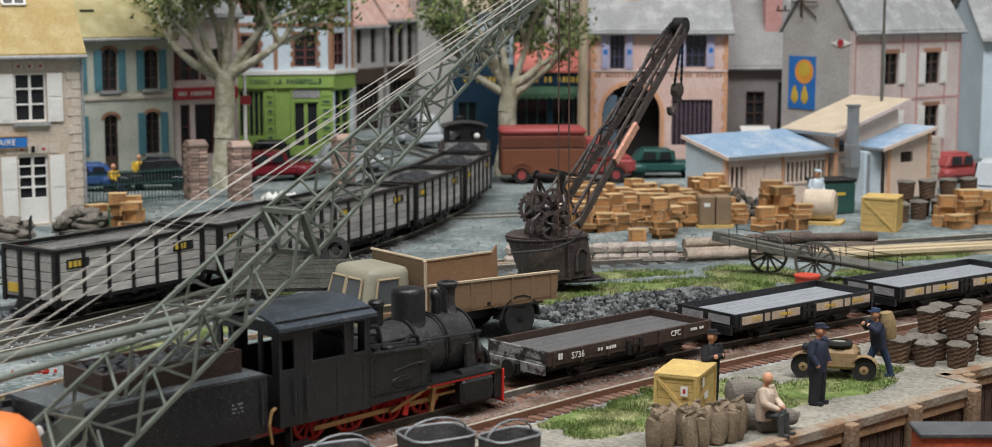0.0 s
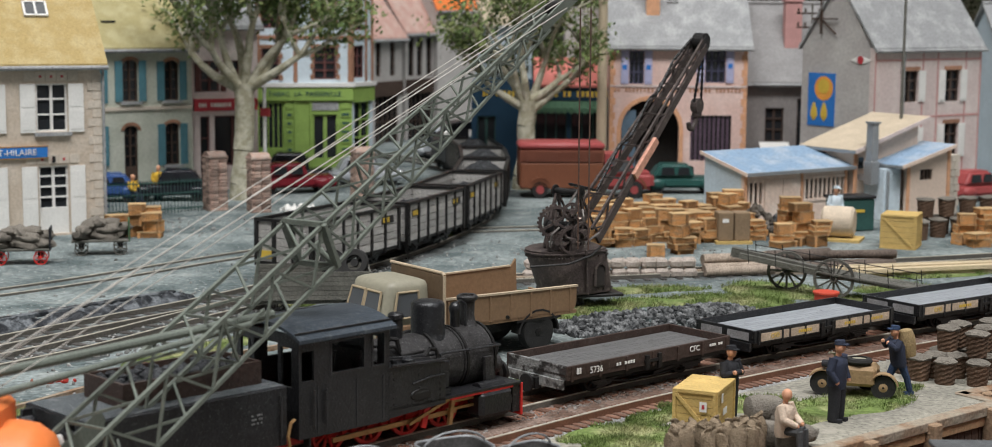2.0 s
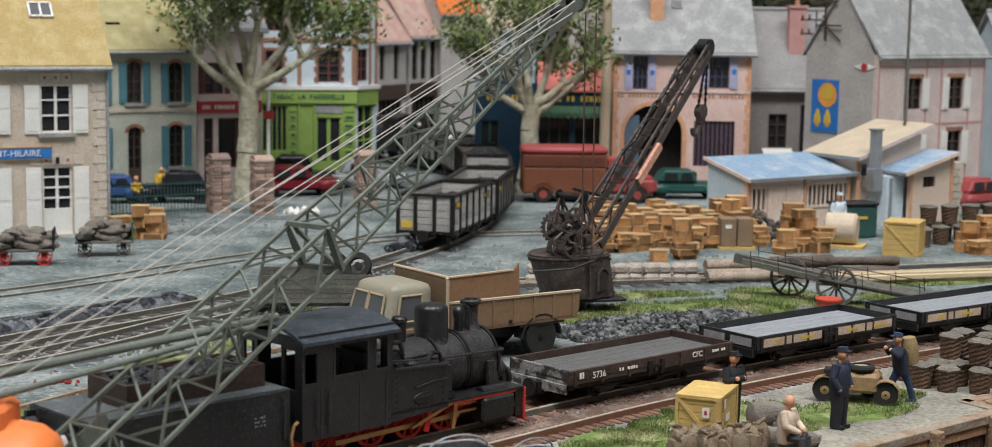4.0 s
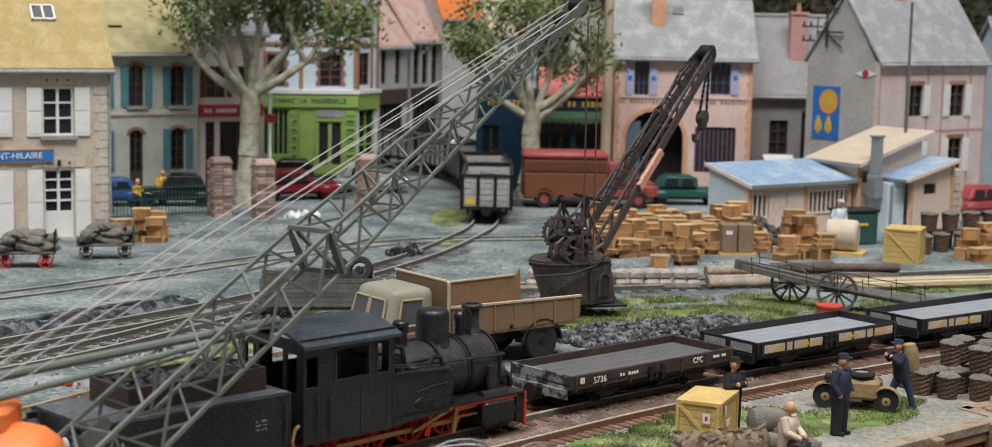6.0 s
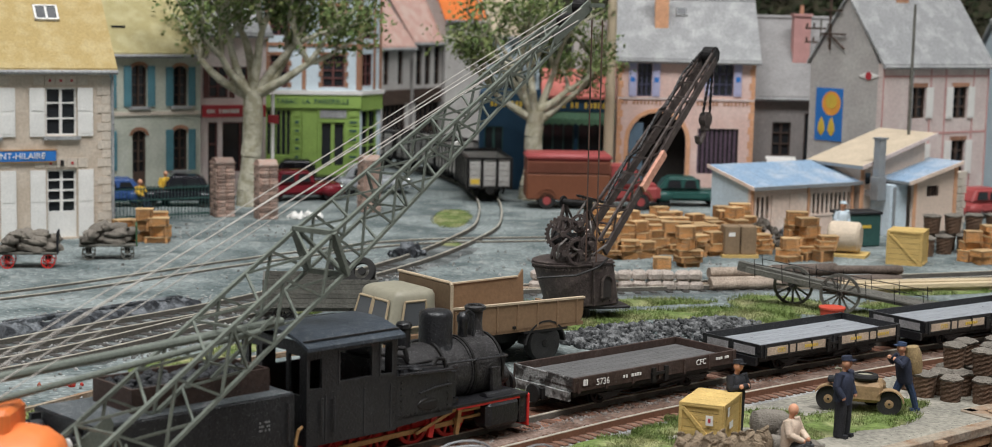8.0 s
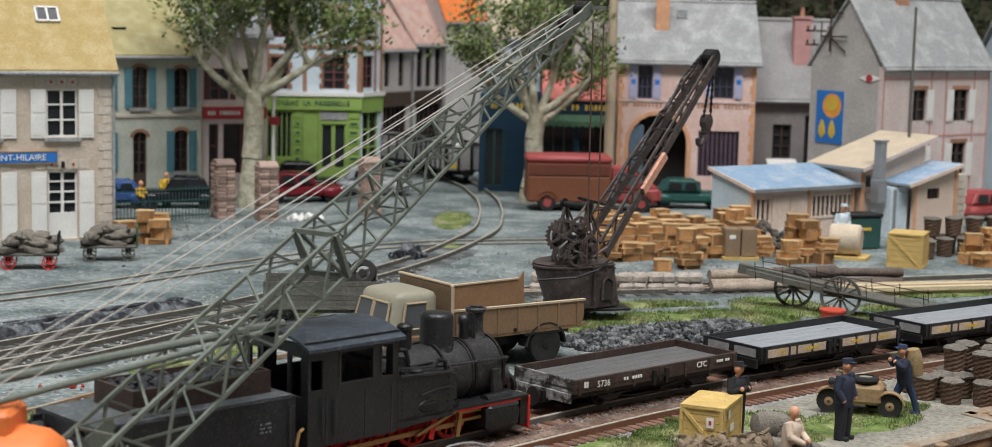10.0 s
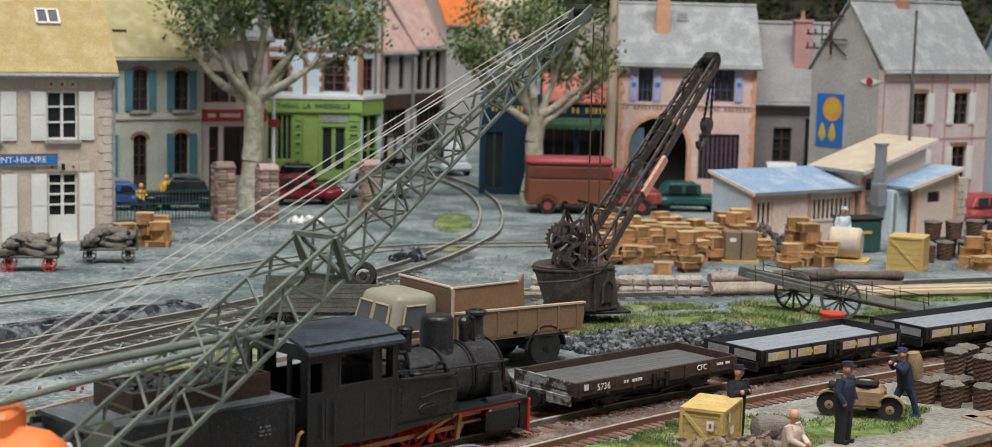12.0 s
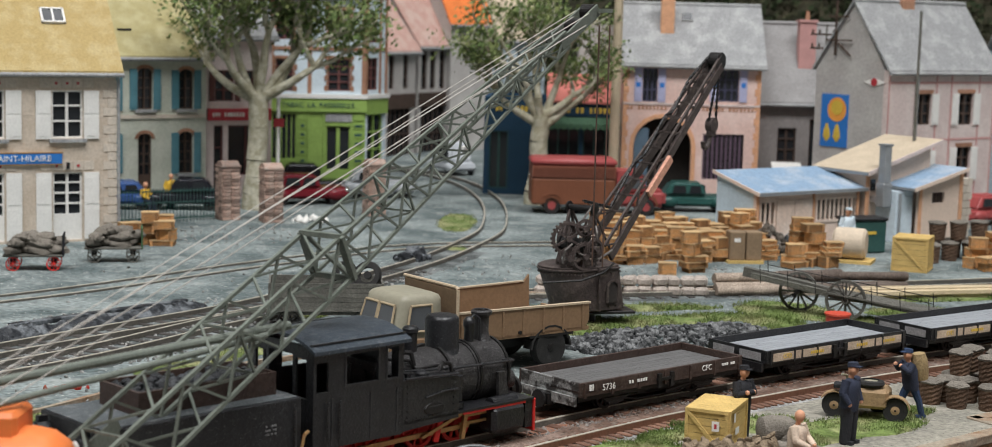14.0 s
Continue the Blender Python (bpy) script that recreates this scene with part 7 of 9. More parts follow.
    for y in (0.5, 1.65):
        cyl(bm, (-5.08, y, 0.95), (-4.98, y, 0.95), 0.13, n=14)
    part("bumper", bm, M_BLACKMET, t)


M_CABGLASS = glass("cab_glass", (0.085, 0.09, 0.095))
M_TANL = mat("worn_tan_edge", (0.46, 0.36, 0.25), 0.6, 0.15, 3, 0.1)
M_TAND = mat("dull_truck_brown", (0.15, 0.10, 0.06), 0.6, 0.12, 1.2, 0.15)
M_CREAMTAN = mat("tan_rim", (0.36, 0.28, 0.18), 0.6, 0.1, 2, 0.1)
dump_truck()


# ---- quay edge ----
def quay():
    segs = [((-5, 23.2), (5.2, 33.0)), ((5.2, 33.0), (11.4, 38.45)), ((11.4, 38.45), (10.8, 39.3)), ((10.8, 39.3), (20, 46.4))]
    for a, b in segs:
        a, b = Vector((*a, 0)), Vector((*b, 0))
        d = (b - a).normalized()
        n = Vector((d.y, -d.x, 0))
        az = math.degrees(math.atan2(d.y, d.x))
        L = (b - a).length
        t = thing("quay_wall", "brown timber quay wall with cap beam and dark planking", "quay wall", P(a.x, a.y, 0, az), kind="structure")
        bm = B()
        box(bm, 0, L, -0.3, 0.06, -0.18, 0.05, bev=0.02)
        part("cap_beam", bm, M_QUAYTOP, t, "worn grey-brown cap beam")
        bm = B()
        box(bm, 0, L, -0.24, -0.02, -0.42, -0.19, bev=0.015)
        part("waling", bm, M_QUAY, t)
        k = 0
        first = None
        x = 0.02
        while x < L - 0.2:
            m = P(x, 0, 0)
            if first is None:
                bm = B()
                box(bm, 0, 0.26, -0.16, -0.02, -3.4, -0.43)
                first = part("plank", bm, M_QUAYD, t, m=m)
            else:
                again("plank", first, t, m)
            x += 0.29
        x = 0.6
        first = None
        while x < L - 0.2:
            m = P(x, 0, 0)
            if first is None:
                bm = B()
                box(bm, 0, 0.3, -0.5, -0.17, -3.4, 0.02, bev=0.03)
                first = part("pile", bm, M_QUAYP, t, m=m)
            else:
                again("pile", first, t, m)
            x += 2.35


M_QUAYTOP = mat("quay_cap", (0.30, 0.25, 0.19), 0.9, 0.2, 1.2, 0.5, col2=(0.24, 0.14, 0.08))
M_QUAYP = mat("quay_pile", (0.24, 0.16, 0.10), 0.9, 0.25, 1.2, 0.5)
quay()


def barge():
    t = thing("barge", "rusty red barge with grey hatch moored below the quay", "barge", P(9.6, 33.6, 0, 44))
    bm = B()
    box(bm, -4.6, 9.0, -4.4, -0.55, -3.6, -1.15, bev=0.12)
    part("hull", bm, M_RUSTRED, t, "rust-streaked red hull")
    bm = B()
    box(bm, -2.6, 8.6, -4.0, -0.95, -1.15, -0.9, bev=0.05)
    part("hatch_cover", bm, M_ZINCD, t, "grey hatch cover")
    bm = B()
    box(bm, 2.7, 4.4, -3.2, -1.6, -0.9, 2.6, bev=0.03)
    part("wheelhouse", bm, M_QUAYBR, t, "brown wheelhouse")
    bm = B()
    box(bm, 2.5, 4.6, -3.4, -1.4, 2.6, 2.75, bev=0.03)
    part("wheelhouse_roof", bm, M_ZINCD, t)
    turn = P(-2.95, -0.8, -0.9, -44)
    bm = B()
    box(bm, 0.05, 2.4, -0.85, -0.05, -0.3, 1.88, bev=0.02)
    part("deckhouse", bm, M_RUSTRED, t, "rust-red deckhouse", m=turn)
    bm = B()
    box(bm, 0, 2.5, -0.9, 0, 1.88, 1.98, bev=0.02)
    part("deckhouse_roof", bm, M_ZINCD, t, "grey deckhouse roof", m=turn)


M_RUSTRED = mat("rust_red", (0.42, 0.085, 0.035), 0.65, 0.3, 1.2, 0.3, dust=(0.14, 0.05, 0.03))
M_ZINCD = mat("grey_deck_paint", (0.08, 0.083, 0.085), 0.6, 0.2, 1.2, 0.3)
M_QUAYBR = mat("brown_cabin", (0.25, 0.10, 0.055), 0.7, 0.2, 1.2, 0.2)
barge()


# ---- grass, coal, stones ----
def in_ellipses(rn, spots):
    x, y, a, b, az = rn.choice(spots)
    r, k = math.sqrt(rn.random()), rn.uniform(0, 2 * math.pi)
    u, v = a * r * math.cos(k), b * r * math.sin(k)
    c, s = math.cos(radians(az)), math.sin(radians(az))
    return x + u * c - v * s, y + u * s + v * c


def grass(label, spots, n, h, mat_, seed):
    rn = random.Random(seed)
    vs, fs = [], []
    for _ in range(n):
        x, y = in_ellipses(rn, spots)
        if noise.noise(Vector((x * 0.9, y * 0.9, seed))) < -0.28:
            continue
        k, w = rn.uniform(0, 6.28), rn.uniform(0.008, 0.022)
        hh = h * rn.uniform(0.4, 1.3)
        lx, ly = rn.gauss(0, hh * 0.45), rn.gauss(0, hh * 0.45)
        c, s = math.cos(k) * w, math.sin(k) * w
        i = len(vs)
        vs += [(x - c, y - s, -0.01), (x + c, y + s, -0.01), (x + lx, y + ly, hh)]
        fs.append((i, i + 1, i + 2))
    me = bpy.data.meshes.new("grass")
    me.from_pydata([(a * U, b * U, c * U) for a, b, c in vs], [], fs)
    me.materials.append(mat_)
    tagged(new("grass", me), label, "grass", kind="stuff")
    bm = B()
    for x, y, a, b, az in spots:
        m = Matrix.Translation((x, y, 0)) @ Euler((0, 0, radians(az))).to_matrix().to_4x4()
        ring = []
        for i in range(28):
            k = 2 * math.pi * i / 28
            q = 1 + 0.22 * noise.noise(Vector((math.cos(k) * 2 + x, math.sin(k) * 2 + y, 1)))
            ring.append(m @ Vector((a * 0.93 * q * math.cos(k), b * 0.93 * q * math.sin(k), 0.012)))
        mid = bm.verts.new(m @ Vector((0, 0, 0.06)))
        vv = [bm.verts.new(p) for p in ring]
        for i in range(28):
            bm.faces.new((mid, vv[i], vv[(i + 1) % 28]))
    solid("grass_mat", bm, M_GRASS, "thin flocked green turf on the ground", "grass", kind="stuff")


grass("short green model grass round the figures", [(7.2, 37.6, 2.6, 0.9, 40), (5.6, 38.0, 1.3, 0.8, 30), (9.2, 39.6, 1.2, 0.6, 40), (3.0, 35.0, 1.1, 0.9, 40), (2.3, 34.2, 0.9, 0.6, 40), (4.0, 37.9, 0.7, 0.4, 40), (6.3, 36.4, 1.3, 0.5, 40), (8.4, 38.2, 1.6, 0.8, 40), (2.0, 35.2, 1.3, 0.6, 42), (3.3, 36.6, 0.9, 0.5, 42)], 22000, 0.10, M_GRASS, 1)
grass("bright green model grass along the coal heap", [(2.6, 53.2, 2.6, 0.7, 8), (4.6, 53.8, 2.0, 0.6, 8), (8.6, 53.8, 1.7, 2.0, 20), (7.9, 51.5, 1.0, 1.1, 20), (10.6, 52.0, 1.3, 0.8, 30), (12.6, 54.4, 1.6, 0.8, 30), (14.8, 57.2, 2.5, 0.5, 20), (0.9, 50.9, 1.6, 0.6, 20), (6.6, 47.6, 1.6, 0.6, 40), (7.8, 49.6, 1.2, 0.8, 30), (3.2, 44.6, 1.8, 0.45, 42), (2.5, 50.4, 1.6, 0.9, 14), (4.4, 51.4, 1.8, 0.9, 14), (1.5, 49.2, 1.0, 0.8, 20), (6.3, 52.2, 1.4, 0.8, 14)], 27000, 0.13, M_GRASS, 2)
grass("moss-green patches between the tracks", [(-8.9, 42.4, 1.6, 0.7, 48), (-7.6, 44.6, 1.4, 0.6, 48), (-11.0, 36.6, 0.6, 0.9, 48), (-3.2, 75.0, 0.95, 3.6, 0), (-2.9, 66.2, 0.5, 0.7, 0), (-0.2, 39.6, 1.0, 0.5, 42), (2.6, 41.9, 2.4, 0.4, 42), (7.0, 46.0, 1.8, 0.4, 40), (-6.8, 50.3, 0.7, 0.5, 30)], 12000, 0.10, M_GRASS, 3)


def lumps(name, label, category, spots, n, r0, r1, heap, mat_, seed, sub=1):
    rn = random.Random(seed)
    bm = B()
    for _ in range(n):
        x, y = in_ellipses(rn, spots)
        z = 0.0
        for sx, sy, a, b, az in spots:
            c, s = math.cos(radians(az)), math.sin(radians(az))
            u, v = (x - sx) * c + (y - sy) * s, -(x - sx) * s + (y - sy) * c
            z = max(z, heap * (1 - (u / a) ** 2 - (v / b) ** 2))
        r = rn.uniform(r0, r1)
        res = bmesh.ops.create_icosphere(bm, subdivisions=sub, radius=r)
        m = Matrix.Translation((x, y, z + r * 0.3)) @ Euler((rn.uniform(0, 6), rn.uniform(0, 6), rn.uniform(0, 6))).to_matrix().to_4x4() @ Matrix.Diagonal((rn.uniform(0.7, 1.3), rn.uniform(0.6, 1), rn.uniform(0.45, 0.9), 1))
        for v in res["verts"]:
            v.co = m @ (v.co * rn.uniform(0.8, 1.15))
    return solid(name, bm, mat_, label, category, kind="stuff")


M_COALG = mat("coal_grey", (0.032, 0.033, 0.034), 0.42, 0.5, 3.0, 0.4, col2=(0.17, 0.172, 0.172), mix=(0.46, 0.6))
M_STONES = mat("pale_stones", (0.20, 0.20, 0.19), 0.9, 0.3, 1.2, 0.3, col2=(0.38, 0.37, 0.35))
M_BALLAST = mat("brown_ballast", (0.16, 0.12, 0.10), 0.9, 0.3, 1.2, 0.3, col2=(0.30, 0.28, 0.26))
lumps("coal_heap", "long low heap of grey-black coal beside the truck", "coal", [(4.2, 48.3, 3.1, 1.45, 24), (2.4, 46.7, 1.2, 1.1, 24), (6.1, 49.6, 1.3, 0.9, 18)], 1700, 0.06, 0.15, 0.13, M_COALG, 5)
lumps("coal_heap", "small dark heap of coal against the goods shed", "coal", [(11.0, 67.6, 0.8, 0.5, 35)], 90, 0.1, 0.22, 0.75, M_COALG, 15)
lumps("gravel", "scattered grey and pale stones on the ground", "gravel", [(-8, 56, 9, 7, 40), (2, 62, 6, 3, 5), (-14, 40, 5, 4, 45), (-9, 47, 4, 2, 50), (-13, 68, 4, 3, 20)], 480, 0.03, 0.09, 0.0, M_STONES, 6)
lumps("ballast", "fine brown-grey ballast along the quay track", "ballast", [(1.2, 37.6, 3.5, 0.45, 44), (6.5, 42.6, 4.5, 0.45, 41), (3.5, 39.6, 5.0, 0.3, 43), (-2.5, 33.6, 3.0, 0.6, 46)], 1300, 0.025, 0.06, 0.0, M_BALLAST, 7)
lumps("ballast", "grey ballast along the yard tracks", "ballast", [(-12.6, 43.0, 4.5, 1.4, 56), (-8.5, 49.5, 3.5, 1.0, 56), (-5.4, 57, 4, 0.9, 62), (-13, 49, 5, 1.0, 48), (-8, 46, 5, 0.8, 48)], 1500, 0.03, 0.075, 0.0, M_STONES, 8)


M_BLACKC = mat("black_cloth", (0.02, 0.02, 0.023), 0.9, 0.25, 4, 0.4)
M_GREYC = mat("grey_cloth", (0.06, 0.06, 0.06), 0.9, 0.2, 4, 0.4)
M_SACKB = mat("tan_sack", (0.28, 0.20, 0.10), 0.95, 0.2, 3, 0.6)
M_YJACKET = mat("yellow_cloth", (0.58, 0.36, 0.04), 0.8, 0.15, 4, 0.2)
M_TANV = mat("tan_vehicle_paint", (0.29, 0.19, 0.10), 0.7, 0.15, 2, 0.2)
M_REDTUB = mat("red_tub_paint", (0.52, 0.07, 0.04), 0.5, 0.12, 3, 0.1)
M_DARKG2 = mat("green_board", (0.05, 0.11, 0.05), 0.7, 0.15, 3, 0.1)
M_CREAMCLOTH = mat("cream_cloth", (0.56, 0.46, 0.35), 0.9, 0.12, 2, 0.5)
M_PLY = mat("plywood", (0.22, 0.15, 0.09), 0.8, 0.15, 2, 0.2)
M_SACKD = mat("dark_brushwood", (0.085, 0.07, 0.055), 0.95, 0.3, 2, 0.5, col2=(0.16, 0.14, 0.12))
M_LITTER = mat("litter", (0.36, 0.03, 0.02), 0.8, 0.2, 1.0, 0.2, col2=(0.30, 0.20, 0.13))


# ---- cargo on the quay and in the yard ----
def crate(name, label, x, y, az, w, d, h, mat_, z=0.0, group="", brace=True, n=6):
    """A planked crate; its near corner stands at x, y."""
    t = thing(name, label, "crate", P(x, y, z, az), group)
    e = 0.07
    bm = B()
    box(bm, -w + 0.03, -0.03, 0.03, d - 0.03, 0.03, h - 0.03)
    part("core", bm, M_DARKWOOD, t)
    ph = h / n
    for a, b, c, dd, nm in ((-w, 0, 0, 0.03, "front_plank"), (-0.03, 0, 0.03, d, "side_plank"), (-w, -w + 0.03, 0.03, d, "side_plank"), (-w + 0.03, -0.03, d - 0.03, d, "back_plank")):
        for i in range(n):
            bm = B()
            box(bm, a, b, c, dd, i * ph + 0.006, (i + 1) * ph - 0.006)
            part(nm, bm, mat_, t)
    for i in range(4):
        bm = B()
        box(bm, -w, 0, d * i / 4 + 0.005, d * (i + 1) / 4 - 0.005, h - 0.004, h + 0.03)
        part("lid_plank", bm, mat_, t)
    s = 0.035
    for a in (-w, -e):
        slab(t, "batten", mat_, None, a, a + e, -s, 0, 0, h + 0.03)
    for a in (0.0, h - e + 0.03):
        slab(t, "batten", mat_, None, -w + e, -e, -s, 0, a, a + e)
        slab(t, "batten", mat_, None, 0, s, e, d - e, a, a + e)
    for c in (0.0, d - e):
        slab(t, "batten", mat_, None, 0, s, c, c + e, 0, h + 0.03)
    if brace:
        bm = B()
        beam(bm, (-w + e, -s * 0.5, h - e), (-e, -s * 0.5, e), s * 0.95, e * 1.1)
        part("brace", bm, mat_, t)
    return t


k = crate("yellow_crate", "large yellow wooden crate with diagonal brace behind the sacks", 4.42, 34.75, -22, 0.97, 1.5, 1.03, M_YWOOD, group="yellow crates")
bm = B()
box(bm, -0.36, -0.2, -0.045, -0.036, 0.6, 0.82)
q = part("label", bm, M_WHITE, k, "white paper label with dark mark")
bm = B()
box(bm, -0.31, -0.25, -0.05, -0.046, 0.66, 0.76)
part("mark", bm, M_RED, q)
bm = B()
box(bm, 0.036, 0.045, 0.45, 0.75, 0.45, 0.6)
box(bm, 0.036, 0.045, 0.3, 0.42, 0.75, 0.95)
part("label", bm, M_WHITE, k)
crate("yellow_crate", "yellow wooden crate standing alone in the yard", 15.5, 63.3, -22, 1.35, 1.5, 1.3, M_YWOOD, group="yellow crates")


def simple_crate(proto, x, y, z, az):
    return copy_thing(proto, P(x, y, z, az))


def stack_crates():
    rn = random.Random(11)
    protos = []
    for w, d, h in ((0.8, 0.55, 0.3), (0.66, 0.5, 0.42), (0.95, 0.6, 0.2), (0.72, 0.55, 0.16)):
        t = thing("wooden_crate", "small orange-brown wooden crate in a stacked pile", "crate", P(0, -20, 0), group="stacked crates")
        bm = B()
        n = 3
        for i in range(n):
            box(bm, -w / 2, w / 2, -d / 2, d / 2, h * i / n + 0.008, h * (i + 1) / n - 0.008)
        box(bm, -w / 2 + 0.02, w / 2 - 0.02, -d / 2 + 0.02, d / 2 - 0.02, 0.02, h - 0.02)
        part("slats", bm, M_WOOD, t)
        for s in (-1, 1):
            bm = B()
            x = s * (w / 2 - 0.07)
            box(bm, x - 0.05, x + 0.05, -d / 2 - 0.025, -d / 2, 0, h)
            part("batten", bm, M_WOOD, t)
        bm = B()
        box(bm, -w / 2 - 0.015, w / 2 + 0.015, -d / 2 - 0.015, d / 2 + 0.015, h - 0.008, h + 0.03)
        part("lid", bm, M_WOODTOP, t, "paler lid")
        protos.append((t, h))
    used = []
    def column(x, y, top, az):
        z = 0.0
        while z < top:
            t, h = rn.choice(protos)
            m = P(x + rn.gauss(0, 0.06), y + rn.gauss(0, 0.06), z, az + rn.gauss(0, 13))
            if t.name not in used:
                t.matrix_basis = m
                used.append(t.name)
            else:
                copy_thing(t, m)
            z += h + 0.03
    for i in range(10):
        for j in range(5):
            x, y = 3.5 + i * 0.68 - j * 0.15 + rn.gauss(0, 0.06), 63.3 + j * 0.85 + i * 0.28 + rn.gauss(0, 0.1)
            top = (0.9, 1.2, 1.35, 1.45, 1.5)[j] * rn.uniform(0.65, 1.0)
            if j == 0 and i in (3, 4, 8):
                continue
            column(x, y, top, 18)
    for x, y, top in ((6.3, 61.9, 1.25), (5.3, 61.2, 0.3), (10.5, 64.0, 0.9), (11.3, 64.5, 1.35), (12.0, 64.2, 0.9), (10.9, 65.3, 1.5), (-15.9, 65.2, 0.7), (-15.2, 65.0, 1.1), (-14.4, 64.8, 0.85), (-14.8, 66.0, 1.0),
                      (17.9, 65.2, 0.9), (18.8, 65.4, 1.4), (19.7, 65.8, 1.1), (18.3, 64.4, 0.5)):
        column(x, y, top, 12)


M_WOODTOP = mat("crate_lid", (0.44, 0.29, 0.145), 0.8, 0.2, 2.0, 0.4, rnd=0.25)
stack_crates()


def sack_mesh(name, mat_, h, r, seed, m, label, lying=False, group=""):
    bm = B()
    rn = random.Random(seed)
    prof = [(0.55, 0.0), (0.92, 0.06), (1.0, 0.3), (0.98, 0.6), (0.8, 0.8), (0.42, 0.9), (0.5, 0.96), (0.4, 1.0)]
    rings = []
    n = 14
    for q, z in prof:
        ring = []
        for i in range(n):
            k = 2 * math.pi * i / n
            p = Vector((math.cos(k) * r * q, math.sin(k) * r * q * 0.85, z * h))
            p *= 1 + 0.24 * noise.noise(p * 4 + Vector((seed, seed, 0)))
            ring.append(bm.verts.new(p))
        rings.append(ring)
    for a, b in zip(rings, rings[1:]):
        for i in range(n):
            bm.faces.new((a[i], a[(i + 1) % n], b[(i + 1) % n], b[i]))
    bm.faces.new(rings[0][::-1])
    bm.faces.new(rings[-1])
    return solid(name, bm, mat_, label, "sack", m, group, smooth=True)


rn = random.Random(21)
protos = [sack_mesh("sack", M_SACK, 0.74, 0.2, s, P(3.5 + 0.4 * s, 33.2, 0), "tied brown jute sack standing in a cluster", group="sacks on the quay") for s in range(3)]
for i in range(7):
    for j in range(4):
        if j == 0 and i < 3 and i < 3:
            continue
        x, y = 3.2 + i * 0.29 + rn.gauss(0, 0.03) + j * 0.09, 32.55 + j * 0.3 + i * 0.12 + rn.gauss(0, 0.03)
        copy_thing(protos[(i + j) % 3], P(x, y, 0, rn.uniform(0, 360), rn.gauss(0, 4), rn.gauss(0, 4)))
def slumped(seed):
    """A full sack lying slack on its side."""
    bm = B()
    res = bmesh.ops.create_icosphere(bm, subdivisions=3, radius=1.0)
    o = Vector((seed * 2.3, seed, 0))
    for v in res["verts"]:
        c = v.co.copy()
        k = 1 + 0.3 * noise.noise(c * 1.6 + o) + 0.12 * noise.noise(c * 4 + o)
        v.co = Vector((c.x * 0.46 * k, c.y * 0.27 * k, max(-0.12, c.z * 0.2 * k)))
    return solid("grain_sack", bm, M_SACKG, "slack grey sack lying on a hand cart", "sack", P(-17.6 + seed * 0.4, 57.9, 0.72), "sacks on carts", smooth=True)


lying = [sack_mesh("grain_sack", M_SACKG, 0.95, 0.3, 7, P(5.15, 34.4, 0.24, 0, 0, 90), "full grey sack lying on the quay", group="grey sacks")]
for x, y, z, az in ((5.6, 34.15, 0.24, 10), (5.05, 34.7, 0.70, 20), (5.5, 34.7, 0.45, 60)):
    copy_thing(lying[0], P(x, y, z, az, 0, 90))


def basket_mesh(x, y, z, seed, q=1.0):
    t = thing("wicker_basket", "brown wicker coal basket with a cloth cover", "basket", P(x, y, z), group="baskets on the quay")
    bm = B()
    n, rows = 20, 11
    rings = []
    for j in range(rows):
        f = j / (rows - 1)
        ring = []
        for i in range(n):
            k = 2 * math.pi * i / n
            r = q * (0.30 + 0.06 * f) * (1 + (0.03 if (i // 2 + j) % 2 else -0.03))
            ring.append(bm.verts.new((math.cos(k) * r, math.sin(k) * r, q * f * 0.72)))
        rings.append(ring)
    for a, b in zip(rings, rings[1:]):
        for i in range(n):
            bm.faces.new((a[i], a[(i + 1) % n], b[(i + 1) % n], b[i]))
    bm.faces.new(rings[0][::-1])
    part("wicker_body", bm, M_WICKER, t)
    bm = B()
    lathe(bm, [(0.37, 0.68), (0.39, 0.73), (0.3, 0.79), (0.12, 0.81)], 16)
    for v in bm.verts:
        v.co *= q + 0.08 * noise.noise(v.co * 6 + Vector((seed, 0, 0)))
    part("cover", bm, M_SACKG, t, "grey cloth cover")
    return t


M_WICKER = mat("wicker", (0.095, 0.056, 0.035), 0.9, 0.3, 3, 0.5, rnd=0.2, dust=(0.15, 0.11, 0.08))
bk = basket_mesh(10.75, 41.1, 0, 1, 0.8)
for x, y, z in ((10.6, 41.8, 0), (11.15, 41.4, 0), (11.1, 42.15, 0), (11.6, 42.1, 0), (11.9, 41.2, 0), (12.3, 42.0, 0), (12.6, 42.9, 0), (12.1, 43.0, 0), (11.4, 42.8, 0), (10.4, 42.6, 0),
                (11.45, 42.4, 0.64), (12.0, 41.7, 0.64), (12.4, 42.5, 0.64), (11.9, 43.0, 0.64), (12.8, 43.4, 0.64), (13.3, 43.4, 0), (13.1, 42.6, 0)):
    copy_thing(bk, P(x - 0.35, y - 1.0, z, rn.uniform(0, 360)))
bk2 = basket_mesh(16.4, 66.3, 0, 2)
tagged(bk2, "dark brown wicker basket by the huts", group="baskets in the yard")
for i in range(9):
    copy_thing(bk2, P(16.4 + (i % 5) * 0.95 + (i // 5) * 0.4, 66.8 + (i // 5) * 1.1 + (i % 5) * 0.35, 0, rn.uniform(0, 360)))
for i in range(4):
    copy_thing(bk2, P(16.9 + i * 0.95, 67.5 + i * 0.35, 0.78, rn.uniform(0, 360)))


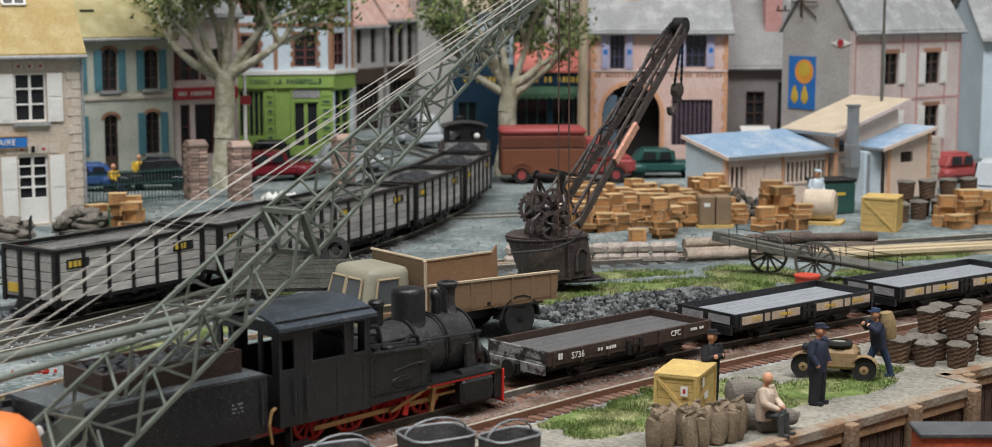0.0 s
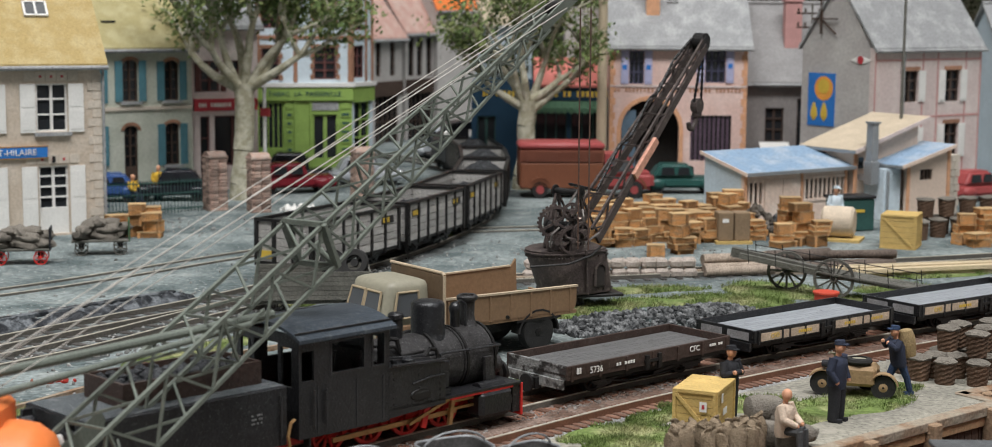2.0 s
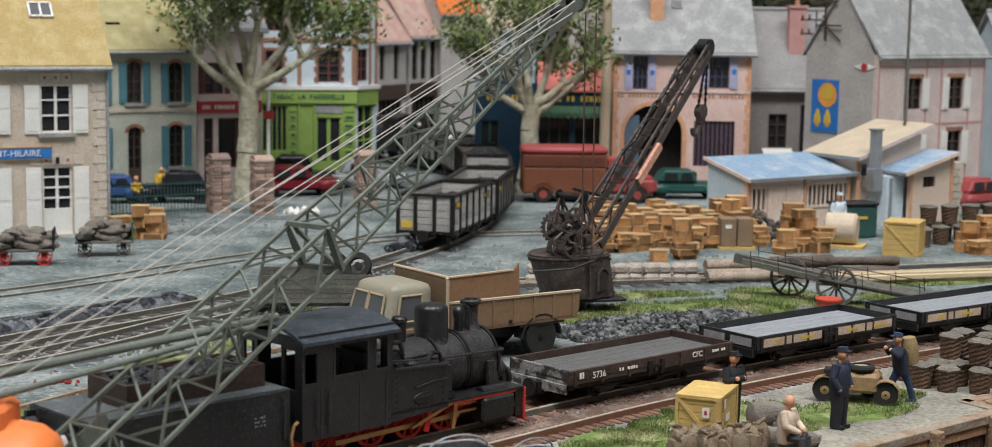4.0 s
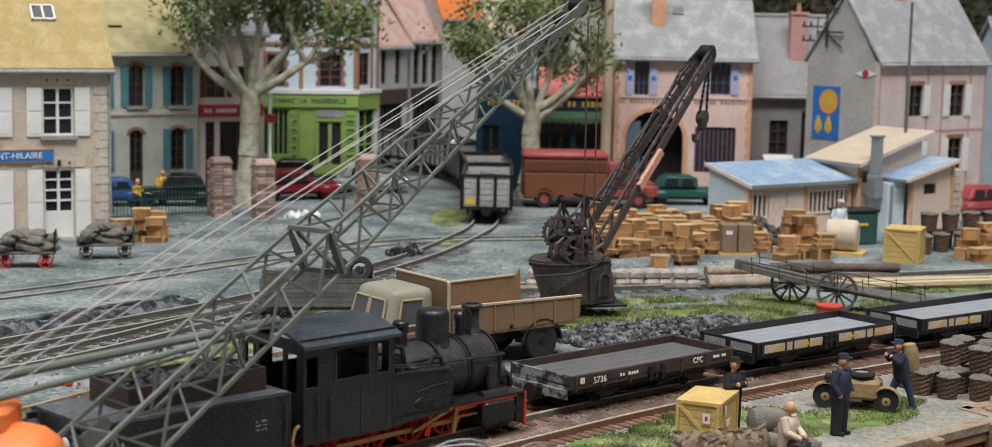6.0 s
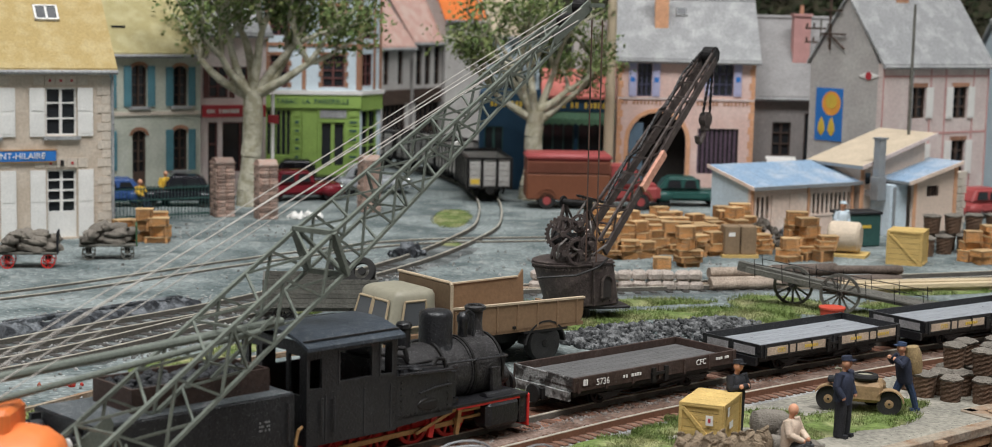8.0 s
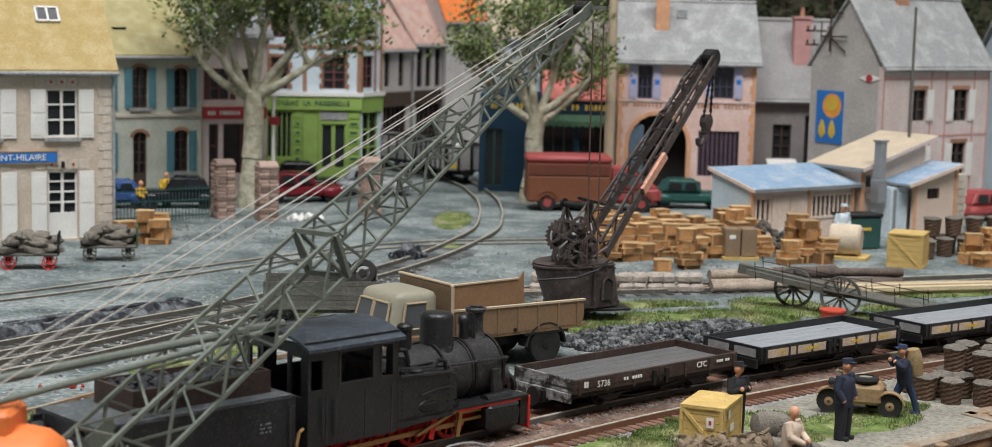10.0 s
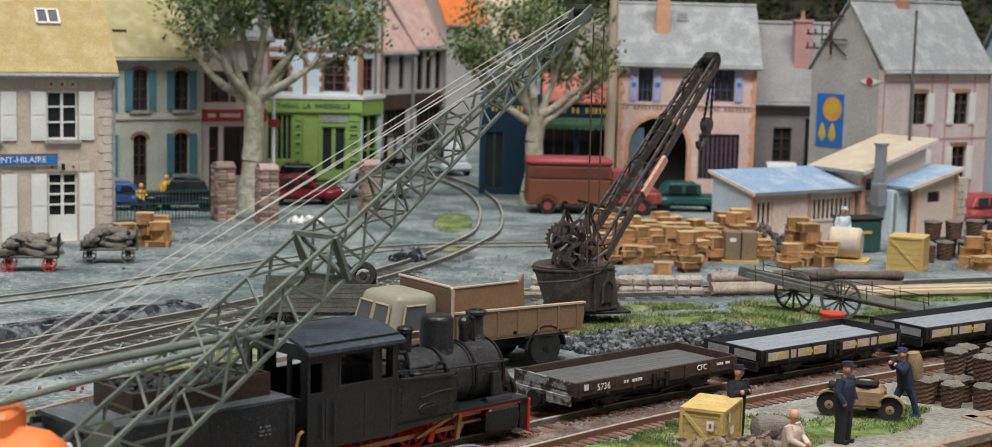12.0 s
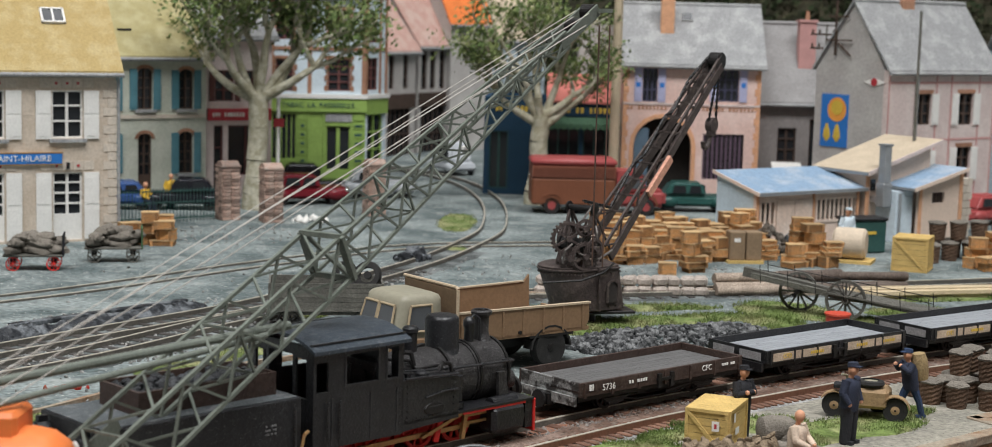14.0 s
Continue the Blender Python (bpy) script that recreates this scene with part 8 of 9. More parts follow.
def figurine(label, x, y, az, jacket, legs, hat, stance="stand", sack=None, z=0.0, s=1.0):
    """A small painted figure as one plain mesh."""
    bm = B()
    mats = [jacket, legs, M_SKIN, hat or M_SKIN, sack or jacket]
    if stance == "sit":
        hip = 0.45
        for k in (-0.1, 0.1):
            cyl(bm, (0, k, hip), (0.42, k * 1.3, hip + 0.02), 0.11, 0.09, 8, 1)
            cyl(bm, (0.42, k * 1.3, hip + 0.04), (0.46, k * 1.3, 0.06), 0.085, 0.065, 8, 1)
            box(bm, 0.4, 0.64, k * 1.3 - 0.05, k * 1.3 + 0.05, 0, 0.09, mi=1)
    elif stance == "walk":
        hip = 0.86
        for k, dx in ((-0.1, 0.34), (0.1, -0.3)):
            cyl(bm, (0, k, hip), (dx * 0.6, k, 0.45), 0.12, 0.09, 8, 1)
            cyl(bm, (dx * 0.6, k, 0.47), (dx, k, 0.05), 0.09, 0.075, 8, 1)
            box(bm, dx - 0.08, dx + 0.18, k - 0.05, k + 0.05, 0, 0.09, mi=1)
    else:
        hip = 0.86
        for k in (-0.1, 0.1):
            cyl(bm, (0, k, hip), (0.02, k * 1.1, 0.48), 0.15, 0.125, 12, 1)
            cyl(bm, (0.02, k * 1.1, 0.5), (0.0, k * 1.2, 0.04), 0.125, 0.115, 12, 1)
            box(bm, -0.08, 0.2, k * 1.15 - 0.06, k * 1.15 + 0.06, 0, 0.09, mi=1)
    lean = 0.16 if stance == "walk" else 0.03
    m = Matrix.Translation((0, 0, hip - 0.08)) @ Matrix.Shear("XY", 4, (lean, 0)) @ Matrix.Diagonal((0.72, 1.0, 1, 1))
    lathe(bm, [(0.23, -0.06), (0.26, 0.08), (0.25, 0.26), (0.265, 0.46), (0.22, 0.57), (0.09, 0.64)], 18, m, 0)
    top = hip + 0.56
    lx = lean * 0.6
    for k in (-1, 1):
        if stance == "walk":
            elb, hnd = (lx + 0.12, k * 0.27, top - 0.2), (lx + 0.28, k * 0.14, top - 0.06)
        elif stance == "sit":
            elb, hnd = (lx + 0.1, k * 0.27, top - 0.3), (0.36, k * 0.12, hip + 0.14)
        elif stance == "folded":
            elb, hnd = (lx + 0.08, k * 0.28, top - 0.3), (lx + 0.25, -k * 0.1, top - 0.24)
        else:
            elb, hnd = (lx - 0.02, k * 0.3, top - 0.3), (lx + 0.12, k * 0.24, top - 0.52)
        cyl(bm, (lx, k * 0.2, top - 0.03), elb, 0.1, 0.085, 10, 0)
        blob(bm, elb, 0.087, 1, 0, 1, mi=0)
        cyl(bm, elb, hnd, 0.085, 0.065, 10, 0)
        blob(bm, hnd, 0.06, 1, 0, 1, mi=2)
    cyl(bm, (lx, 0, top), (lx + 0.02, 0, top + 0.12), 0.06, n=8, mi=2)
    blob(bm, (lx + 0.04, 0, top + 0.19), 0.115, 1.2, 0.05, 2, mi=2)
    if hat:
        cyl(bm, (lx + 0.03, 0, top + 0.25), (lx + 0.02, 0, top + 0.34), 0.125, 0.11, 12, 3)
        box(bm, lx + 0.08, lx + 0.22, -0.08, 0.08, top + 0.25, top + 0.275, mi=3)
    if sack:
        lathe(bm, [(0.08, -0.4), (0.18, -0.37), (0.215, -0.15), (0.21, 0.14), (0.16, 0.3), (0.09, 0.32)], 16, Matrix.Translation((lx - 0.3, 0, top - 0.08)) @ Euler((0, radians(10), 0)).to_matrix().to_4x4(), 4)
    mm = P(x, y, z, az)
    solid("figurine", bm, mats, label, "figurine", mm @ Matrix.Scale(s, 4), group="painted figures", smooth=True)


figurine("painted figure of a man in dark blue jacket and cap standing", 7.34, 36.5, -40, M_NAVY, M_BLACKC, M_NAVY, s=1.07)
figurine("painted figure of a man carrying a brown sack on his back", 9.35, 39.2, 195, M_NAVY, M_DENIM, M_DENIM, "walk", M_SACKB, s=0.97)
figurine("painted figure of a bald man in pale shirt sitting on sacks", 5.75, 33.95, -35, M_SHIRT, M_GREYC, None, "sit", z=0.02)
figurine("painted figure of a man in dark coat with folded arms", 4.9, 36.4, -50, M_BLACKC, M_BLACKC, M_BLACKC, "folded")
figurine("painted figure in a yellow jacket near the fence", -16.9, 77.2, -60, M_YJACKET, M_NAVY, None, s=0.95)
figurine("painted figure in a yellow jacket by the doorway", -17.9, 76.2, -30, M_YJACKET, M_NAVY, None, "sit")
figurine("painted figure in a blue coat beside the car", -19.2, 74.6, -30, M_DENIM, M_DENIM, None, "sit")
figurine("painted figure in pale blue cap behind the bale", 13.2, 67.6, -60, M_PALEBLUE, M_NAVY, M_PALEBLUE, s=1.15)


def spoked_wheel(parent, m, r, w, n, mat_, name="wheel"):
    bm = B()
    lathe(bm, [(r * 0.86, -w / 2), (r, -w / 2), (r, w / 2), (r * 0.86, w / 2)], 28, m, 0, True)
    cyl(bm, m @ Vector((0, 0, -w)), m @ Vector((0, 0, w)), r * 0.16, n=12)
    for k in range(n):
        a = 2 * math.pi * k / n
        beam(bm, m @ Vector((0, 0, 0)), m @ Vector((math.cos(a) * r * 0.9, math.sin(a) * r * 0.9, 0)), r * 0.09)
    return part(name, bm, mat_, parent)


def timber_cart():
    t = thing("timber_cart", "grey two-wheeled wooden cart with tall spoked wheels on the grass", "cart", P(9.65, 53.1, 0, -20))
    up = Euler((radians(90), 0, 0)).to_matrix().to_4x4()
    for x, y in ((0.85, -0.5), (-0.85, 0.5)):
        spoked_wheel(t, Matrix.Translation((x, y, 0.66)) @ up, 0.66, 0.1, 12, M_GREYWOOD)
    bm = B()
    cyl(bm, (0.85, -0.6, 0.66), (0.85, 0.3, 0.66), 0.07, n=10)
    cyl(bm, (-0.85, -0.3, 0.66), (-0.85, 0.6, 0.66), 0.07, n=10)
    part("axle", bm, M_BLACKMET, t)
    for y in (-0.42, 0.42):
        bm = B()
        beam(bm, (-2.3, y * 0.45, 1.18), (0.4, y, 0.8), 0.13, 0.18)
        beam(bm, (0.4, y, 0.8), (3.9, y, 0.38), 0.12, 0.16)
        part("shaft", bm, M_GREYWOOD, t)
    bm = B()
    beam(bm, (-2.6, 0.05, 1.27), (0.75, -0.05, 0.74), 0.32, 0.3)
    part("drawbar", bm, M_GREYWOOD, t)
    for i in range(6):
        bm = B()
        y = -0.55 + i * 0.2
        beam(bm, (0.3, y, 0.86), (3.7, y, 0.47), 0.16, 0.05)
        part("bed_board", bm, M_GREYWOOD, t)
    bm = B()
    for y in (-0.62, 0.62):
        for k in range(7):
            x = -1.9 + k * 0.9
            z = 1.1 - 0.12 * (x + 1.9)
            cyl(bm, (x, y, z - 0.1), (x - 0.05, y, z + 0.5), 0.014, n=5)
        cyl(bm, (-1.95, y, 1.45), (3.6, y, 0.8), 0.015, n=5)
    part("side_rail", bm, M_BLACKMET, t)
    bm = B()
    cyl(bm, (3.6, -0.4, 0), (3.6, -0.4, 0.4), 0.04, n=6)
    cyl(bm, (3.6, 0.4, 0), (3.6, 0.4, 0.4), 0.04, n=6)
    part("prop", bm, M_GREYWOOD, t)


M_GREYWOOD = mat("grey_wood", (0.11, 0.105, 0.09), 0.9, 0.25, 2, 0.5, rnd=0.15)
timber_cart()
bm = B()
lathe(bm, [(0.36, 0), (0.38, 0.35), (0.42, 0.37), (0.42, 0.42), (0.3, 0.4)], 20)
solid("red_tub", bm, M_REDTUB, "low red tub on the grass beside the cart", "tub", P(9.85, 51.3, 0), smooth=True)


def side_car():
    t = thing("motorcycle", "tan motorcycle combination with spare tyre among the grass", "motorcycle", P(8.25, 39.1, 0, -14))
    up = Euler((radians(90), 0, 0)).to_matrix().to_4x4()
    def wheel(x, y, r=0.3):
        bm = B()
        lathe(bm, [(r * 0.62, -0.07), (r * 0.95, -0.08), (r, 0), (r * 0.95, 0.08), (r * 0.62, 0.07)], 20, Matrix.Translation((x, y, r)) @ up)
        w = part("wheel", bm, M_TYRE, t, smooth=True)
        bm = B()
        lathe(bm, [(r * 0.62, -0.05), (r * 0.3, -0.07), (r * 0.1, -0.09), (r * 0.1, 0.09), (r * 0.62, 0.05)], 14, Matrix.Translation((x, y, r)) @ up)
        part("hub", bm, M_TANV, w)
        bm = B()
        for k in range(8):
            a0, a1 = math.pi * (0.05 + 0.8 * k / 8), math.pi * (0.05 + 0.8 * (k + 1) / 8)
            R = r * 1.18
            prism(bm, [(x + math.cos(a0) * R, r + math.sin(a0) * R), (x + math.cos(a1) * R, r + math.sin(a1) * R), (x + math.cos(a1) * R * 0.93, r + math.sin(a1) * R * 0.93), (x + math.cos(a0) * R * 0.93, r + math.sin(a0) * R * 0.93)], y - 0.13, y + 0.13, "y")
        part("mudguard", bm, M_TANV, t)
    wheel(0.72, -0.3)
    wheel(-0.72, -0.2)
    wheel(0.3, 0.65)
    bm = B()
    box(bm, -0.3, 0.55, -0.42, 0.3, 0.3, 0.78, bev=0.08)
    box(bm, -0.6, 0.6, 0.25, 0.8, 0.3, 0.7, bev=0.1)
    part("body", bm, M_TANV, t)
    bm = B()
    lathe(bm, [(0.2, 0.0), (0.3, 0.02), (0.33, 0.08), (0.3, 0.14), (0.2, 0.16)], 22, Matrix.Translation((0.12, -0.1, 0.8)), 0, True)
    k = part("spare_tyre", bm, M_TYRE, t, smooth=True)
    bm = B()
    cyl(bm, (0.12, -0.1, 0.8), (0.12, -0.1, 0.92), 0.2, n=16)
    part("hub", bm, M_CREAM, k)
    bm = B()
    pipe(bm, [(-0.55, -0.65, 1.15), (-0.45, -0.35, 1.08), (-0.4, -0.15, 0.8), (-0.35, 0.1, 1.08), (-0.45, 0.4, 1.15)], 0.03)
    part("handlebar", bm, M_CREAM, t)
    bm = B()
    box(bm, -0.75, -0.35, -0.35, 0.0, 0.72, 0.84, bev=0.03)
    part("saddle", bm, M_BLACKC, t)


side_car()


SLUMPED = [slumped(s) for s in range(3)]


def hand_cart(x, y, az, wheel_mat, mark):
    t = thing("hand_cart", "flat hand cart loaded with grey sacks beside the station", "cart", P(x, y, 0, az), group="hand carts")
    up = Euler((radians(90), 0, 0)).to_matrix().to_4x4()
    bm = B()
    box(bm, -1.05, 1.05, -0.5, 0.5, 0.5, 0.58, bev=0.02)
    part("platform", bm, M_GREYWOOD, t)
    for xx in (-0.7, 0.7):
        for yy in (-0.42, 0.42):
            spoked_wheel(t, Matrix.Translation((xx, yy, 0.25)) @ up, 0.25, 0.07, 8, wheel_mat)
        bm = B()
        cyl(bm, (xx, -0.45, 0.25), (xx, 0.45, 0.25), 0.04, n=8)
        box(bm, xx - 0.1, xx + 0.1, -0.35, 0.35, 0.25, 0.5)
        part("axle", bm, M_BLACKMET, t)
    bm = B()
    box(bm, 1.0, 1.06, -0.5, 0.5, 0.5, 1.3, bev=0.02)
    part("end_board", bm, mark, t)
    for i in range(8):
        copy_thing(SLUMPED[i % 3], P(x, y, 0, az) @ P(-0.72 + (i % 4) * 0.45 + 0.12 * (i // 4), -0.22 + 0.4 * (i % 2), 0.7 + 0.24 * (i // 4), 70 + 47 * i, rn.gauss(0, 8), rn.gauss(0, 8)))
    for i in range(3):
        copy_thing(SLUMPED[i], P(x, y, 0, az) @ P(-0.3 + i * 0.3, 0.05, 1.16, 30 + 70 * i, rn.gauss(0, 9), rn.gauss(0, 9)))


hand_cart(-17.6, 57.9, 12, M_REDM, M_BLACKC)
hand_cart(-15.35, 60.3, 14, M_GREYWOOD, M_DARKG2)


def logs():
    """A low bank of pale stones, then dark logs, along the yard's edge, and long sawn timbers."""
    rn = random.Random(9)
    t = thing("stone_bank", "low bank of pale rounded stones along the yard edge", "stones", P(0, 0, 0))
    for i in range(12):
        for j in range(2):
            bm = B()
            box(bm, -0.26, 0.26, -0.28, 0.28, 0, 0.34, bev=0.09)
            for v in bm.verts:
                v.co *= 1 + 0.15 * noise.noise(v.co * 3 + Vector((i, j, 0)))
            part("stone", bm, M_PALESTONE, t, m=P(0.6 + i * 0.5 + rn.gauss(0, 0.03), 55.6 + i * 0.07 + j * 0.1, j * 0.33, rn.gauss(0, 8)))
    first = None
    for i in range(9):
        x, y = 6.6 + (i % 3) * 2.3, 56.3 + (i % 3) * 0.75 + (i // 3) * 0.42
        bm = B()
        r = rn.uniform(0.16, 0.24)
        n = 12
        lathe(bm, [(r * 0.9, 0), (r, 0.05), (r * 0.95, 1.3), (r * 1.02, 2.5), (r * 0.92, 2.6)], n, Euler((0, radians(90), 0)).to_matrix().to_4x4())
        for v in bm.verts:
            v.co.y += 0.05 * noise.noise(v.co * 1.5 + Vector((i, 0, 0)))
        solid("log", bm, M_LOG if i % 3 else M_LOGP, "rough bark-covered log lying on the ground", "log", P(x, y, 0.2 + (0.3 if i >= 6 else 0), 14 + rn.gauss(0, 5)), "logs", smooth=True)
    for i in range(7):
        bm = B()
        box(bm, 0, rn.uniform(7, 10), -0.12, 0.12, 0, 0.16, bev=0.015)
        solid("timber", bm, M_TIMBER, "long pale sawn timber lying flat", "timber", P(10.6 + rn.uniform(0, 1.5), 56.4 + (i % 4) * 0.42, 0.0 + 0.165 * (i // 4), 16 + rn.gauss(0, 1)), "sawn timbers")
    # long beams lying by the tracks
    for x, y, az, L in ((-4.6, 55.0, 11, 16), (-4.6, 54.4, 11, 16.5), (-15.0, 46.9, 51, 6.5)):
        bm = B()
        box(bm, 0, L, -0.14, 0.14, 0, 0.14, bev=0.02)
        solid("long_beam", bm, M_QUAYTOP if az < 20 else M_DARKTARP, "long weathered beam lying beside the track", "beam", P(x, y, 0, az), "long beams")


M_PALESTONE = mat("pale_bank_stone", (0.45, 0.38, 0.33), 0.9, 0.2, 1.5, 0.5, col2=(0.30, 0.26, 0.22))
M_LOG = mat("log_bark", (0.11, 0.085, 0.07), 0.95, 0.3, 2, 0.8)
M_LOGP = mat("log_pale", (0.30, 0.24, 0.19), 0.95, 0.3, 2, 0.8)
M_TIMBER = mat("sawn_timber", (0.50, 0.40, 0.26), 0.85, 0.15, 1, 0.4, rnd=0.2, stretch=(1, 8, 8))
M_DARKTARP = mat("dark_tarred", (0.018, 0.02, 0.024), 0.5, 0.4, 1.6, 0.6, col2=(0.13, 0.14, 0.15), mix=(0.47, 0.58))
logs()


def tubs():
    for x, y, w, d in ((-2.75, 29.3, 1.2, 1.0), (-1.05, 30.45, 1.35, 1.15), (0.35, 30.3, 1.15, 0.8)):
        t = thing("coal_tub", "dark open steel coal tub with pale rim", "tub", P(x, y, 0, 30 if d > 0.9 else 42), group="coal tubs")
        bm = B()
        n = 20
        rings = []
        for z, f in ((0.0, 0.72), (0.75, 0.98), (0.98, 1.0), (0.98, 0.93), (0.4, 0.8)):
            ring = []
            for i in range(n):
                k = 2 * math.pi * i / n
                c, s = math.cos(k), math.sin(k)
                e = 0.45
                ring.append(bm.verts.new((math.copysign(abs(c) ** e, c) * w / 2 * f, math.copysign(abs(s) ** e, s) * d / 2 * f, z)))
            rings.append(ring)
        for a, b in zip(rings, rings[1:]):
            for i in range(n):
                bm.faces.new((a[i], a[(i + 1) % n], b[(i + 1) % n], b[i]))
        bm.faces.new(rings[0][::-1])
        bm.faces.new(rings[-1])
        part("shell", bm, M_TUB, t, smooth=True)
        bm = B()
        pts = []
        for i in range(n + 1):
            k = 2 * math.pi * i / n
            c, s = math.cos(k), math.sin(k)
            pts.append((math.copysign(abs(c) ** 0.45, c) * w / 2, math.copysign(abs(s) ** 0.45, s) * d / 2, 0.99))
        pipe(bm, pts, 0.025)
        part("rim", bm, M_ZINC, t, "pale worn rim")
        bm = B()
        pts = [(math.cos(math.pi * i / 8) * w * 0.5, 0, 0.95 + 0.32 * math.sin(math.pi * i / 8)) for i in range(9)]
        pipe(bm, pts, 0.022)
        part("bail", bm, M_ZINC, t)


M_TUB = mat("tub_steel", (0.06, 0.057, 0.055), 0.6, 0.25, 2, 0.3, dust=(0.14, 0.13, 0.125))
tubs()


# ---- other cargo ----
k = thing("cable_bale", "cream rolled bale lying on a pallet", "bale", P(13.0, 66.0, 0, -20))
bm = B()
lathe(bm, [(0.5, 0), (0.62, 0.1), (0.64, 0.6), (0.62, 1.2), (0.5, 1.3)], 20, Matrix.Translation((-0.6, 0, 0.75)) @ Euler((0, radians(90), 0)).to_matrix().to_4x4())
part("roll", bm, M_CREAMCLOTH, k, smooth=True)
bm = B()
box(bm, -0.9, 1.0, -0.7, 0.7, 0, 0.12)
part("pallet", bm, M_YWOOD, k)
k = thing("tool_chest", "dark green-black metal chest with yellow stripe", "chest", P(14.1, 69.0, 0, 20))
bm = B()
box(bm, -0.9, 0.9, -0.5, 0.5, 0, 1.35, bev=0.06)
part("body", bm, M_DARKG, k)
bm = B()
box(bm, -0.95, 0.95, -0.55, 0.55, 1.35, 1.5, bev=0.05)
part("lid", bm, M_BLACK, k)
bm = B()
box(bm, -0.4, 0.4, -0.52, -0.5, 0.8, 0.92)
part("stripe", bm, M_YELL, k)
k = thing("upright_case", "tall brown plywood cases standing on a yellow pallet", "case", P(8.6, 64.9, 0, 6))
for x in (-0.62, 0.05):
    bm = B()
    box(bm, x, x + 0.62, -0.4, 0.4, 0.12, 1.25, bev=0.03)
    part("case", bm, M_PLY, k)
bm = B()
box(bm, -0.7, 0.75, -0.5, 0.5, 0, 0.12)
part("pallet", bm, M_YWOOD, k)
bm = B()
box(bm, -0.45, -0.2, -0.41, -0.4, 0.85, 1.0)
part("label", bm, M_WHITE, k)
lumps("brushwood", "heap of dark sacks and brushwood by the shed", "heap", [(9.9, 67.0, 0.75, 0.7, 0)], 60, 0.12, 0.25, 1.1, M_SACKD, 31)
lumps("rubble", "pale rubbish and paper scraps beside the pier", "rubble", [(-9.8, 73.6, 0.9, 0.5, 0)], 30, 0.08, 0.2, 0.15, M_WHITE, 32)
lumps("tarp_heap", "crumpled black tarpaulin heap beside the track", "heap", [(-4.4, 62.6, 0.8, 0.45, 40)], 26, 0.15, 0.32, 0.25, M_DARKTARP, 33)


def tarpaulin(a, b, w, h, seed):
    """A long creased sheet lying over something low, from a to b."""
    a, b = Vector((*a, 0)), Vector((*b, 0))
    d = (b - a).normalized()
    s = Vector((-d.y, d.x, 0))
    n, k = 60, 14
    bm = B()
    rows = []
    for i in range(n + 1):
        f = i / n
        c = a.lerp(b, f) + s * 0.25 * noise.noise(Vector((f * 5, seed, 0)))
        e = min(1, f * 8, (1 - f) * 8) ** 0.5 * (0.75 + 0.5 * noise.noise(Vector((f * 7, seed, 4))))
        row = []
        for j in range(k + 1):
            v = j / k * 2 - 1
            z = h * e * (1 - abs(v) ** 2.6) + 0.13 * h * noise.noise(Vector((f * 30, v * 2.2, seed))) * (1 - v * v) * 3
            row.append(bm.verts.new(c + s * (v * w * (0.55 + 0.45 * e)) + Vector((0, 0, max(0.004, z)))))
        rows.append(row)
    for p, q in zip(rows, rows[1:]):
        for j in range(k):
            bm.faces.new((p[j], q[j], q[j + 1], p[j + 1]))
    solid("tarpaulin", bm, M_DARKTARP, "long creased black tarpaulin lying beside the rails", "tarpaulin", P(0, 0, 0))


tarpaulin((-15.6, 43.9), (-10.0, 51.0), 0.55, 0.42, 2)
lumps("litter", "red and brown scraps lying by the rails", "litter", [(-11.3, 39.4, 0.8, 0.15, 20), (-9.3, 41.2, 0.6, 0.15, 50)], 26, 0.05, 0.12, 0.0, M_LITTER, 34)


def plank_trailer():
    """A grey wooden trailer with spare tyres, half hidden behind the truck."""
    t = thing("plank_trailer", "grey planked farm trailer with tyres on top behind the truck", "trailer", P(-6.0, 48.6, 0, 8))
    for i in range(6):
        bm = B()
        box(bm, -1.7, 1.7, -0.85, -0.79, 0.62 + i * 0.14, 0.75 + i * 0.14)
        part("side_plank", bm, M_GREYWOOD, t)
        bm = B()
        box(bm, -1.7, 1.7, 0.79, 0.85, 0.62 + i * 0.14, 0.75 + i * 0.14)
        part("side_plank", bm, M_GREYWOOD, t)
    for x in (-1.7, 1.64):
        bm = B()
        box(bm, x, x + 0.06, -0.79, 0.79, 0.6, 1.44)
        part("end_board", bm, M_GREYWOOD, t)
    bm = B()
    box(bm, -1.75, 1.75, -0.8, 0.8, 0.5, 0.6)
    part("floor", bm, M_GREYWOOD, t)
    up = Euler((radians(90), 0, 0)).to_matrix().to_4x4()
    for x in (-1.1, 1.1):
        for y in (-0.75, 0.75):
            spoked_wheel(t, Matrix.Translation((x, y, 0.33)) @ up, 0.33, 0.1, 10, M_BLACKMET)
    for x, a in ((0.6, 20), (1.25, -15)):
        bm = B()
        m = Matrix.Translation((x, 0.2, 1.55)) @ Euler((radians(70), 0, radians(a))).to_matrix().to_4x4()
        lathe(bm, [(0.24, -0.1), (0.4, -0.1), (0.44, 0), (0.4, 0.1), (0.24, 0.1)], 22, m, 0, True)
        cyl(bm, m @ Vector((0, 0, -0.05)), m @ Vector((0, 0, 0.05)), 0.12, n=12)
        part("spare_tyre", bm, M_TYRE, t, smooth=True)


plank_trailer()


